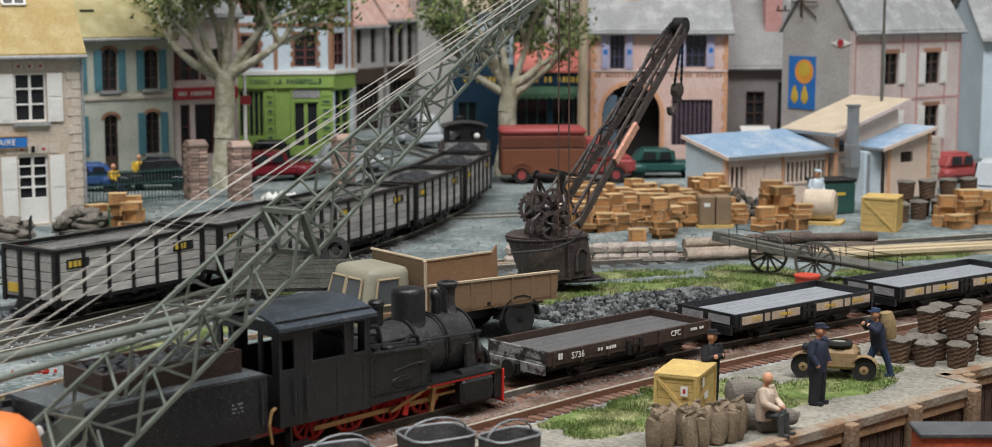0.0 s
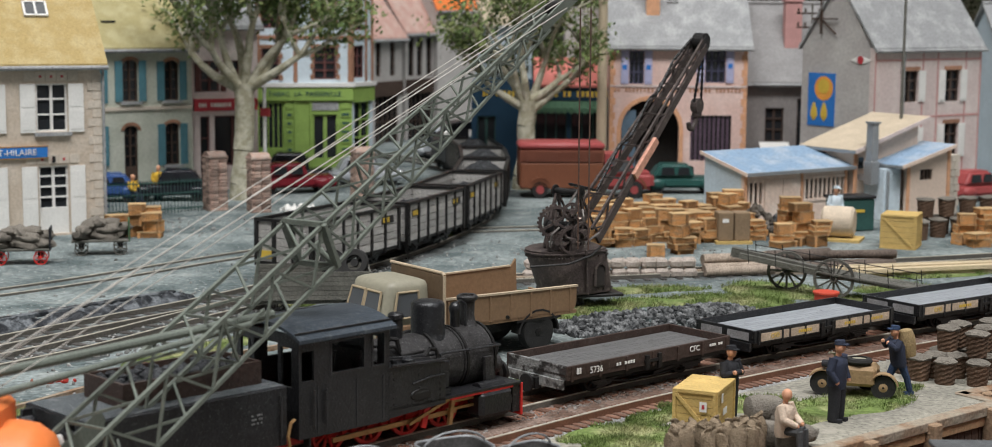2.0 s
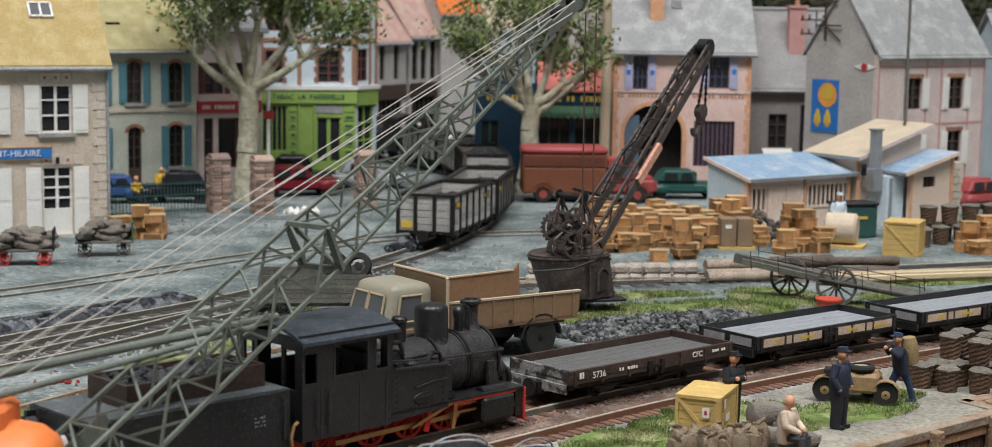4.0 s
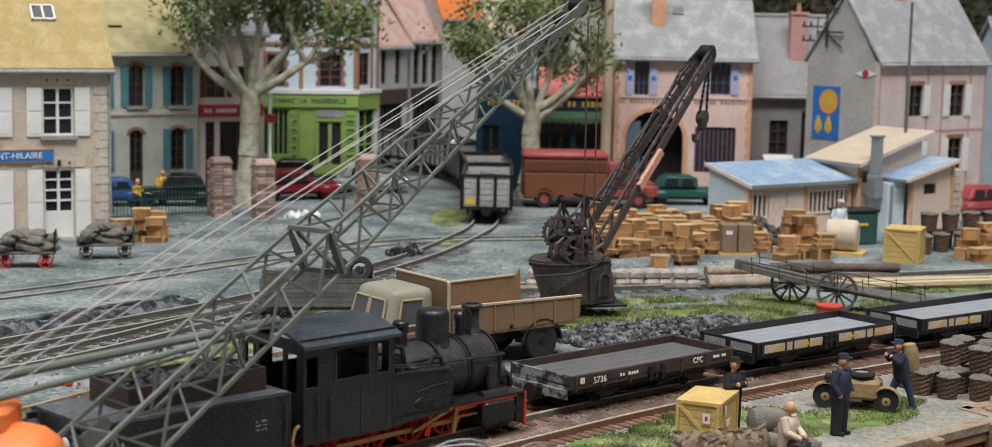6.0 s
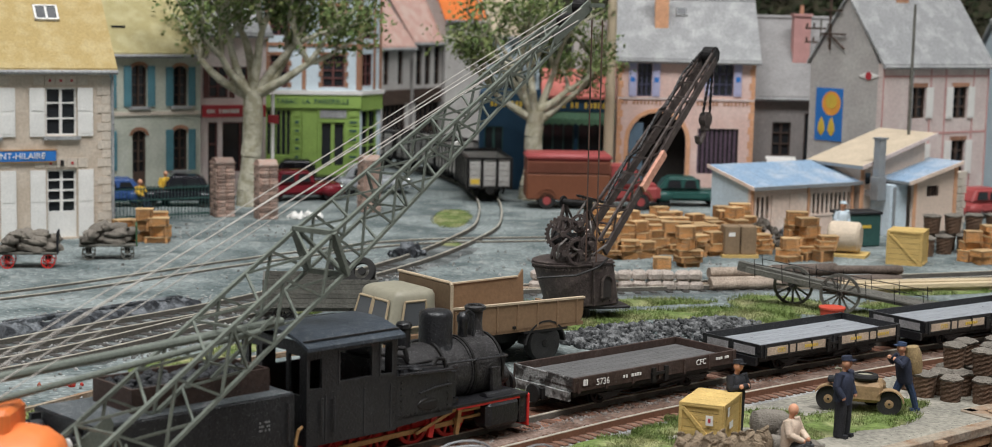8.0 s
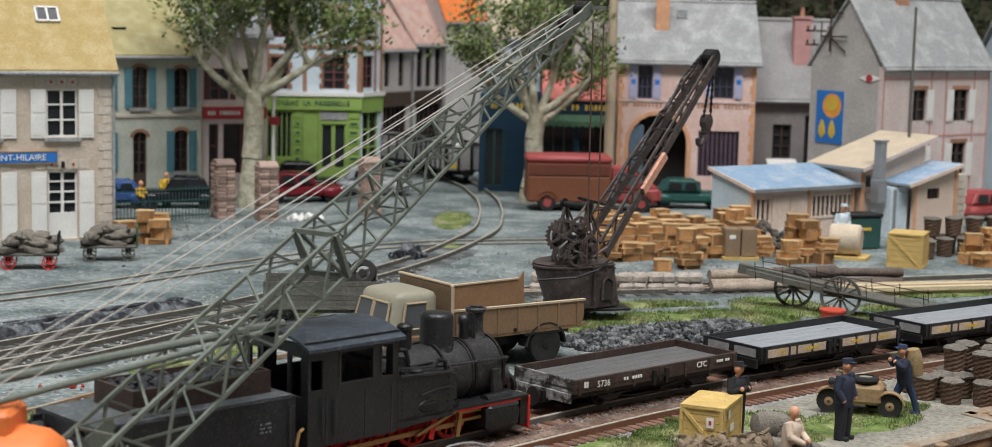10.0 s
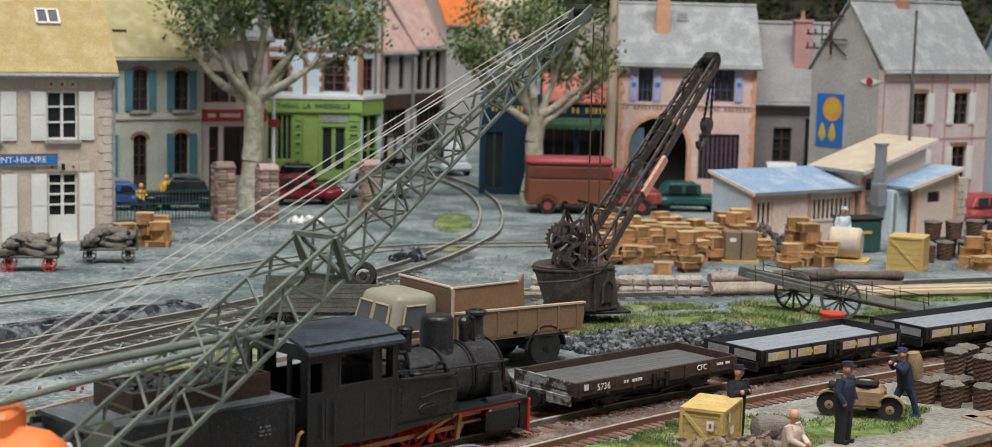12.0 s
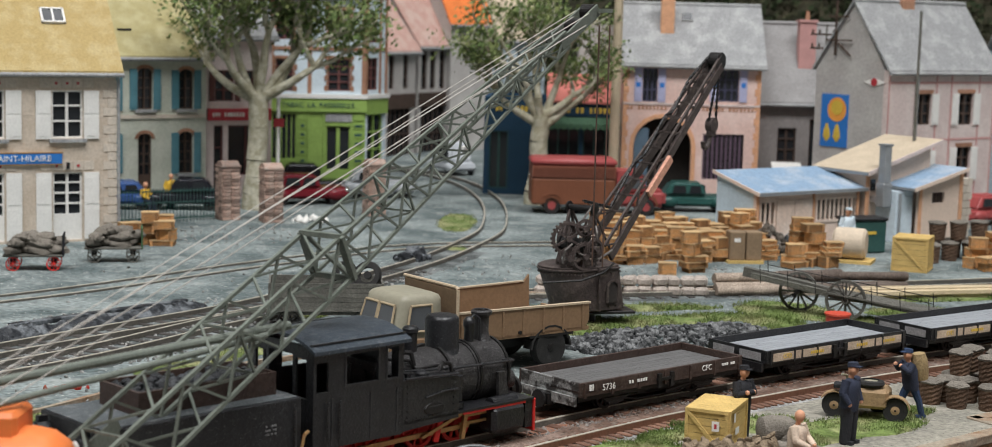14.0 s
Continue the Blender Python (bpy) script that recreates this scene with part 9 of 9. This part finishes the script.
def setts():
    """Stone paving beside the quay track, sett by sett, with a pale timber kerb."""
    t = thing("pavement", "grey stone sett paving beside the quay track", "pavement", P(-9.4, 34.3, 0, 47), kind="structure")
    rn_ = random.Random(8)
    first = None
    for i in range(24):
        for j in range(12):
            m = P(-4.2 + i * 0.36 + (0.18 if j % 2 else 0), -1.35 + j * 0.22, rn_.uniform(-0.012, 0.006), rn_.gauss(0, 1.5))
            if first is None:
                bm = B()
                box(bm, -0.165, 0.165, -0.095, 0.095, -0.04, 0.035, bev=0.02)
                first = part("sett", bm, M_SETT, t, m=m)
            else:
                again("sett", first, t, m)
    for a, b in (((-14.5, 31.8), (-11.2, 36.85)), ((-11.2, 36.85), (-9.45, 40.0)), ((-9.45, 40.0), (-7.0, 43.1)), ((-7.0, 43.1), (-4.5, 45.2))):
        bm = B()
        beam(bm, (*a, 0.05), (*b, 0.05), 0.13, 0.16)
        solid("kerb", bm, M_QUAYTOP, "low pale brown timber kerb along the paving", "kerb", kind="structure")


M_SETT = mat("sett_stone", (0.27, 0.27, 0.265), 0.85, 0.2, 2.0, 0.5, rnd=0.25)
setts()


# ---- street: vehicles, piers, fence, poles ----
def car(name, label, x, y, az, paint, L=4.2, W=1.6, H=1.5):
    """A rounded saloon of the nineteen-fifties, x to its front."""
    t = thing(name, label, "car", P(x, y, 0, az), group="parked cars")
    bm = B()
    def hull(x0, x1, y, z0, z1, tx0, tx1, ty):
        v = box(bm, x0, x1, -y, y, z0, z1)
        for i in (4, 7):
            v[i].co.x += tx0
        for i in (5, 6):
            v[i].co.x -= tx1
        for i in (4, 5):
            v[i].co.y += ty
        for i in (6, 7):
            v[i].co.y -= ty
        return v
    hull(-L / 2, L / 2, W / 2, 0.3, 0.85, 0.1, 0.15, 0.08)
    bmesh.ops.bevel(bm, geom=bm.edges[:], offset=0.14, segments=3, affect="EDGES")
    part("body", bm, paint, t, smooth=True)
    bm = B()
    hull(-L * 0.38, L * 0.16, W / 2 - 0.1, 0.8, H, 0.45, 0.3, 0.14)
    bmesh.ops.bevel(bm, geom=bm.edges[:], offset=0.13, segments=3, affect="EDGES")
    part("roof", bm, paint, t, smooth=True)
    for s in (-1, 1):
        for a, b in ((-L * 0.27, -L * 0.1), (-L * 0.07, L * 0.08)):
            bm = B()
            y0 = s * (W / 2 - 0.13)
            prism(bm, [(a, 0.95), (b, 0.95), (b - 0.06, H - 0.17), (a + 0.1, H - 0.17)], y0 - 0.03, y0 + 0.03, "y")
            part("side_window", bm, M_GLASS, t)
        for xx in (-L * 0.31, L * 0.31):
            bm = B()
            m = Matrix.Translation((xx, s * (W / 2 - 0.08), 0.31)) @ Euler((radians(90), 0, 0)).to_matrix().to_4x4()
            lathe(bm, [(0.18, -0.09), (0.3, -0.09), (0.31, 0), (0.3, 0.09), (0.18, 0.09)], 18, m)
            w = part("wheel", bm, M_TYRE, t, smooth=True)
            bm = B()
            lathe(bm, [(0.18, -0.1 * s * -1), (0.05, -0.11 * s * -1)], 12, m)
            part("hub", bm, M_ZINC, w)
            bm = B()
            blob(bm, (xx, s * (W / 2 - 0.06), 0.5), 0.46, 0.62, 0, 2)
            for v in bm.verts:
                v.co.y = s * (W / 2 - 0.06) + (v.co.y - s * (W / 2 - 0.06)) * 0.45
            part("wing", bm, paint, t, smooth=True)
        bm = B()
        blob(bm, (L / 2 - 0.2, s * 0.55, 0.68), 0.13, 1, 0, 2)
        part("headlight", bm, M_CHROME, t, smooth=True)
    bm = B()
    prism(bm, [(-0.52, 0.95), (0.52, 0.95), (0.42, H - 0.17), (-0.42, H - 0.17)], L * 0.13 - 0.02, L * 0.13 + 0.02, "x", Matrix.Shear("YZ", 4, (0, 0)))
    part("windscreen", bm, M_GLASS, t)
    bm = B()
    for xx in (-L / 2 - 0.06, L / 2 + 0.02):
        box(bm, xx, xx + 0.06, -W / 2 + 0.1, W / 2 - 0.1, 0.36, 0.46)
    box(bm, L / 2 - 0.06, L / 2 + 0.01, -0.3, 0.3, 0.42, 0.78)
    part("bumper", bm, M_CHROME, t)
    return t


M_CHROME = mat("chrome", (0.6, 0.6, 0.6), 0.2, 0.05, 2, 0.0, metal=1.0)
M_CARRED = mat("car_red", (0.17, 0.014, 0.022), 0.25, 0.06, 1, 0.0)
M_CARBLACK = mat("car_black", (0.012, 0.012, 0.016), 0.2, 0.1, 1, 0.0)
M_CARBLUE = mat("car_blue", (0.03, 0.07, 0.20), 0.3, 0.1, 1, 0.0)
M_CARGREEN = mat("car_green", (0.02, 0.07, 0.06), 0.3, 0.1, 1, 0.0)
M_CARWHITE = mat("car_white", (0.45, 0.47, 0.49), 0.3, 0.05, 1, 0.0)
M_VANRED = mat("van_red", (0.31, 0.06, 0.058), 0.45, 0.08, 1, 0.05)
M_VANBROWN = mat("van_brown", (0.17, 0.06, 0.03), 0.5, 0.12, 1, 0.1)
car("black_car", "glossy black rounded saloon parked behind the fence", -16.3, 77.2, 190, M_CARBLACK, 4.0)
car("blue_car", "dark blue small car parked behind the fence", -19.3, 76.5, 195, M_CARBLUE, 3.6, 1.5, 1.35)
car("red_car", "dark red saloon parked in the square", -11.0, 81.0, 20, M_CARRED, 4.3)
car("black_car", "black saloon with tall roof parked before the tobacco shop", -11.3, 84.5, 10, M_CARBLACK, 4.2, 1.6, 1.7)
car("grey_car", "pale grey saloon parked by the street", -7.8, 84.8, 15, M_CARWHITE, 4.0)
car("green_car", "dark green car parked behind the crates", 8.3, 82.5, 5, M_CARGREEN, 4.2)
car("red_car", "red saloon parked beside the far huts", 22.6, 80.5, 30, M_VANRED, 4.0)
car("white_car", "white rounded van parked at the edge of the yard", 22.2, 72.4, 60, M_CARWHITE, 4.2, 1.8, 2.0)
car("red_car", "bright red car roof beyond the shed", 12.6, 82.5, 10, M_VANRED, 4.0, 1.6, 1.7)
car("white_car", "pale van standing in the side street", -4.6, 98.8, 120, M_CARWHITE, 3.4, 1.7, 2.0)


def red_van():
    t = thing("delivery_van", "red and brown delivery van with louvred side", "van", P(0.2, 79.3, 0, 4))
    bm = B()
    box(bm, 0, 4.1, 0, 2.2, 0.45, 1.75, bev=0.08)
    part("lower_body", bm, M_VANBROWN, t, "brown lower body")
    bm = B()
    box(bm, 0.02, 4.1, 0.02, 2.18, 1.75, 2.35)
    up = part("upper_body", bm, M_VANLOUV, t, "louvred red-brown panel")
    for i in range(5):
        bm = B()
        z = 1.82 + i * 0.1
        box(bm, 0.1, 4.0, -0.03, 0.015, z, z + 0.055)
        part("louvre", bm, M_VANLOUV, up)
    bm = B()
    box(bm, -0.05, 4.15, -0.04, 2.24, 2.35, 2.72, bev=0.14)
    part("roof", bm, M_VANRED, t, smooth=True)
    bm = B()
    v = box(bm, 4.15, 6.6, 0.1, 2.1, 0.4, 1.25)
    bmesh.ops.bevel(bm, geom=bm.edges[:], offset=0.2, segments=3, affect="EDGES")
    w = box(bm, 4.15, 5.7, 0.15, 2.05, 1.2, 2.15)
    for i in (5, 6):
        w[i].co.x -= 0.45
    part("cab", bm, M_VANRED, t, smooth=True)
    for pts in ([(4.5, 1.3), (5.45, 1.3), (5.2, 1.95), (4.5, 1.95)],):
        bm = B()
        prism(bm, pts, 0.12, 0.16, "y")
        part("side_window", bm, M_CABGLASS, t)
    bm = B()
    prism(bm, [(0.35, 1.3), (1.85, 1.3), (1.75, 1.95), (0.45, 1.95)], 5.52, 5.56, "x")
    part("windscreen", bm, M_CABGLASS, t)
    for x in (1.0, 5.6):
        for y in (0.1, 2.05):
            bm = B()
            m = Matrix.Translation((x, y, 0.42)) @ Euler((radians(90), 0, 0)).to_matrix().to_4x4()
            lathe(bm, [(0.2, -0.1), (0.4, -0.1), (0.42, 0), (0.4, 0.1), (0.2, 0.1)], 20, m)
            w = part("wheel", bm, M_TYRE, t, smooth=True)
            bm = B()
            cyl(bm, (x, y - 0.11, 0.42), (x, y + 0.11, 0.42), 0.2, n=12)
            part("hub", bm, M_VANRED, w)
        bm = B()
        arch_band(bm, x - 0.5, x + 0.5, 0.98, 0.5, 0.09, -0.04, 0.0)
        part("wheel_arch", bm, M_VANBROWN, t)


M_VANLOUV = mat("van_louvre", (0.19, 0.065, 0.04), 0.5, 0.1, 1, 0.1)
red_van()


def pier(x, y, az):
    t = thing("gate_pier", "brick gate pier with stone cap", "pier", P(x, y, 0, az) @ Matrix.Diagonal((0.84, 0.84, 1, 1)), group="gate piers")
    bm = B()
    box(bm, -0.46, 0.46, -0.46, 0.46, 0, 2.35)
    part("core", bm, M_JOINT, t, "mortar core")
    bm = B()
    box(bm, -0.235, 0.235, -0.07, 0.07, 0, 0.135, bev=0.02)
    first = None
    rn_ = random.Random(3)
    for row in range(15):
        for side in range(4):
            m0 = P(0, 0, row * 0.156 + 0.005, side * 90)
            for k in range(2):
                sh = 0.0 if (row + side) % 2 else 0.05
                m = m0 @ P(-0.26 + k * 0.5 + sh, -0.47 - rn_.uniform(-0.01, 0.02), 0)
                if first is None:
                    first = part("brick", bm, M_BRICKPALE, t, m=m)
                else:
                    again("brick", first, t, m)
    bm = B()
    box(bm, -0.56, 0.56, -0.56, 0.56, 2.36, 2.48, bev=0.03)
    prism(bm, [(-0.55, 2.48), (0.55, 2.48), (0.2, 2.66), (-0.2, 2.66)], -0.5, 0.5, "x")
    part("cap", bm, M_BRICKPALE, t, "red-brown cap stone")
    return t


M_BRICKPALE = mat("pale_brick", (0.37, 0.245, 0.195), 0.9, 0.35, 3, 0.6, col2=(0.36, 0.29, 0.245), rnd=0.5)
p0 = pier(-13.55, 73.7, 30)
copy_thing(p0, P(-11.5, 73.2, 0, 25))
copy_thing(p0, P(-7.2, 76.8, 0, 25))


def fence():
    a, b = Vector((-18.6, 70.3, 0)), Vector((-14.1, 73.4, 0))
    d = b - a
    t = thing("iron_fence", "low dark green iron railing between station and gate", "fence", P(a.x, a.y, 0, math.degrees(math.atan2(d.y, d.x))))
    L = d.length
    for z in (0.15, 0.85, 1.35):
        bm = B()
        box(bm, 0, L, -0.02, 0.02, z, z + 0.05)
        part("rail", bm, M_DARKG, t)
    first = None
    n = int(L / 0.16)
    for i in range(n + 1):
        m = P(i * 0.16, 0, 0)
        if first is None:
            bm = B()
            cyl(bm, (0, 0, 0), (0, 0, 1.5), 0.018, n=6)
            first = part("picket", bm, M_DARKG, t, m=m)
        else:
            again("picket", first, t, m)


fence()


def mast(x, y, h, r, mat_, label, arms=0):
    t = thing("telegraph_pole", label, "pole", P(x, y, 0), group="poles")
    bm = B()
    cyl(bm, (0, 0, 0), (0, 0, h), r, r * 0.8, 12)
    part("post", bm, mat_, t)
    for i in range(arms):
        bm = B()
        beam(bm, (-0.8, 0, h - 0.5 - i * 0.7), (0.8, 0, h - 0.5 - i * 0.7), 0.09)
        for k in (-0.7, -0.35, 0.35, 0.7):
            cyl(bm, (k, 0, h - 0.5 - i * 0.7), (k, 0, h - 0.25 - i * 0.7), 0.05, n=6)
        part("cross_arm", bm, M_DARKWOOD, t)


M_TIMBER2 = mat("pale_pole", (0.44, 0.36, 0.25), 0.85, 0.12, 1, 0.3, stretch=(6, 6, 1))
mast(4.3, 83, 13, 0.27, M_TIMBER2, "tall pale wooden pole standing by the archway")
mast(17.7, 75.9, 10.2, 0.08, M_GREYWOOD, "grey weathered mast beside the big house")
mast(14.9, 84, 9.5, 0.06, M_GREYWOOD, "thin dark telegraph pole with cross arms", 2)
k = thing("street_post", "white street post with a red sign by the shop", "post", P(-12.1, 79.0, 0))
bm = B()
cyl(bm, (0, 0, 0), (0, 0, 5.3), 0.09, n=10)
part("post", bm, M_WHITE, k)
bm = B()
box(bm, -0.2, 0.3, -0.1, -0.06, 3.9, 4.3)
part("sign_plate", bm, M_RED, k)


# ---- trees and the wooded hill behind the town ----
def tree(label, x, y, trunk_h, r, limbs, crown, leaves, seed, leaf_mat, size=0.16):
    rn = random.Random(seed)
    t = thing("plane_tree", label, "tree", P(x, y, 0), group="plane trees")
    bm = B()
    tips = []
    def limb(p, d, length, rad, depth):
        q = p
        n = 4
        for i in range(n):
            d = (d + Vector((rn.gauss(0, 0.13), rn.gauss(0, 0.13), rn.gauss(0.05, 0.08)))).normalized()
            e = q + d * (length / n)
            cyl(bm, q, e, rad * (1 - 0.12 * i), rad * (1 - 0.12 * (i + 1)), 9 if depth < 2 else 6)
            if depth >= 1 and i > 0:
                tips.append((e.copy(), depth))
            q = e
        if depth < 3:
            for _ in range(3 if depth < 2 else 2):
                nd = (d + Vector((rn.gauss(0, 0.6), rn.gauss(0, 0.6), rn.gauss(0.1, 0.35)))).normalized()
                limb(q, nd, length * rn.uniform(0.55, 0.8), rad * 0.55, depth + 1)
        else:
            tips.append((q.copy(), 4))
    z = 0
    n = 7
    p = Vector((0, 0, -0.1))
    for i in range(n):
        f = i / n
        e = Vector((rn.gauss(0, 0.03) + 0.02 * i, rn.gauss(0, 0.03), trunk_h * (i + 1) / n))
        cyl(bm, p, e, r * (1.25 - 0.45 * min(1, f * 2.2)) if i < 3 else r * (0.95 - 0.1 * f), r * (1.25 - 0.45 * min(1, (f + 1 / n) * 2.2)) if i < 3 else r * 0.88, 14)
        p = e
    for d, L in limbs:
        limb(p - Vector((0, 0, rn.uniform(0, 0.6))), Vector(d).normalized(), L, r * 0.5, 0)
    part("trunk", bm, M_TRUNK, t, "pale mottled trunk and limbs", smooth=True)
    vs, fs = [], []
    for _ in range(leaves):
        c, dep = rn.choice(tips)
        sp = crown * (0.5 if dep < 3 else 0.85)
        o = c + Vector((rn.gauss(0, sp), rn.gauss(0, sp), rn.gauss(-0.1, sp * 0.8)))
        s = size * rn.uniform(0.5, 1.2)
        a = Vector((rn.gauss(0, 1), rn.gauss(0, 1), rn.gauss(0, 1))).normalized()
        b = a.orthogonal().normalized()
        cc = a.cross(b)
        i = len(vs)
        vs += [o - b * s, o + cc * s * 0.6, o + b * s, o - cc * s * 0.6 + a * s * 0.3]
        fs.append((i, i + 1, i + 2, i + 3))
    me = bpy.data.meshes.new("crown")
    me.from_pydata([tuple(v * U) for v in vs], [], fs)
    me.materials.append(leaf_mat)
    o = new("crown", me)
    o.parent = t
    tagged(o, "loose green leaves with gaps", kind="stuff")


tree("mottled plane tree with pale trunk and loose green crown", -13.0, 78.0, 5.5, 0.54, [((-1.0, -0.1, 0.42), 3.2), ((1.0, -0.2, 0.5), 3.2), ((-0.8, -0.3, 0.9), 3.0), ((0.8, 0.1, 0.95), 3.2), ((-0.3, 0.4, 1), 3.2), ((0.35, -0.4, 1.0), 3.2), ((-0.6, -0.5, 1.0), 2.8), ((0.9, 0.3, 0.9), 2.6)], 0.62, 9500, 5, M_LEAF, 0.15)
tree("old pollarded plane tree with thick bare limbs and few leaves", 0.45, 83.6, 4.5, 0.52, [((-1.0, -0.1, 0.35), 2.4), ((0.9, -0.2, 0.75), 2.8), ((0.5, 0.3, 1.0), 2.8), ((-0.5, -0.2, 1.0), 2.8), ((0.2, -0.4, 1.1), 2.6), ((1.0, 0.1, 0.45), 2.0), ((-0.8, 0.2, 0.8), 2.6)], 0.42, 5200, 9, M_LEAF, 0.14)


def hill():
    """Dark woods on the slope behind the town."""
    rn = random.Random(2)
    bm = B()
    n = 40
    rows = []
    for i in range(n + 1):
        x = -58 + 116 * i / n
        top = 15 + 3 * noise.noise(Vector((x * 0.06, 0, 3)))
        rows.append([bm.verts.new((x, 122, -0.05)), bm.verts.new((x, 126, top * 0.6)), bm.verts.new((x, 132, top)), bm.verts.new((x, 139, top + 6))])
    for a, b in zip(rows, rows[1:]):
        for j in range(3):
            bm.faces.new((a[j], b[j], b[j + 1], a[j + 1]))
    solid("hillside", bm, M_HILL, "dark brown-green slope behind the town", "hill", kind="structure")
    vs, fs = [], []
    for _ in range(900):
        x = rn.uniform(-45, 48)
        y = rn.uniform(120, 131)
        z = (y - 119) * 1.1 + rn.uniform(0, 3.5)
        R = rn.uniform(0.8, 2.0)
        for _ in range(42):
            d = Vector((rn.gauss(0, 1), rn.gauss(0, 1), rn.gauss(0, 0.9))).normalized() * R * rn.uniform(0.75, 1.05)
            o = Vector((x, y, z)) + d
            s = rn.uniform(0.12, 0.34)
            a = Vector((rn.gauss(0, 1), rn.gauss(0, 1), rn.gauss(0, 1))).normalized()
            b = a.orthogonal().normalized()
            c = a.cross(b)
            i = len(vs)
            vs += [o - b * s, o + c * s * 0.7, o + b * s, o - c * s * 0.7]
            fs.append((i, i + 1, i + 2, i + 3))
    me = bpy.data.meshes.new("woodland")
    me.from_pydata([tuple(v * U) for v in vs], [], fs)
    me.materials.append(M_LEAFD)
    tagged(new("woodland", me), "dense dark green and brown woodland behind the roofs", "woods", kind="stuff")


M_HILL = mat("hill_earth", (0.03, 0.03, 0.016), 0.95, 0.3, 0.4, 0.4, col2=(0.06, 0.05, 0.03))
hill()
M_ORANGEROOF = mat("orange_tile", (0.75, 0.20, 0.05), 0.8, 0.12, 1.5, 0.3)
plain_house("town_house", "distant house with bright orange tiled roof", -5.6, 116, 40, 3.4, 9.2, 4, M_GREYW, M_ORANGEROOF, 12.4, [(1.0, 1.8, 6.5, 8.2, 2, 2)], M_DARKWOOD)


# ---- what moves ----
def motions():
    """The coal train draws away round the curve; rear end of the last wagon along the track, in metres."""
    line = bez(TRACK_B, 0.1)
    arc = [0.0]
    for a, b in zip(line, line[1:]):
        arc.append(arc[-1] + (b - a).length)
    s0 = arc[min(range(len(line)), key=lambda i: (line[i] - Vector((-12.84, 45.2, 0))).length)]
    def at(s):
        s = max(0.0, min(arc[-1] - 0.01, s))
        i = max(k for k in range(len(arc)) if arc[k] <= s)
        i = min(i, len(line) - 2)
        return line[i].lerp(line[i + 1], (s - arc[i]) / (arc[i + 1] - arc[i]))
    times = [k * 0.5 for k in range(29)]
    run = [float(np.interp(t, [0, 1, 1.5, 2, 2.5, 3, 5.5, 6, 6.5, 7, 7.5, 8, 14], [0.0, 5.2, 7.6, 9.9, 12.3, 14.7, 27.4, 29.9, 32.2, 34.5, 36.8, 39.2, 68.0])) for t in times]
    for k, wagon in enumerate(WAGONS):
        rows = []
        for t, s in zip(times, run):
            u = s0 + s + k * 6.1
            a, b = at(u + 1.25), at(u + 4.25)
            c = (a + b) / 2
            rows.append((t, P(c.x, c.y, 0, math.degrees(math.atan2(b.y - a.y, b.x - a.x)))))
        walk(wagon, rows)


motions()
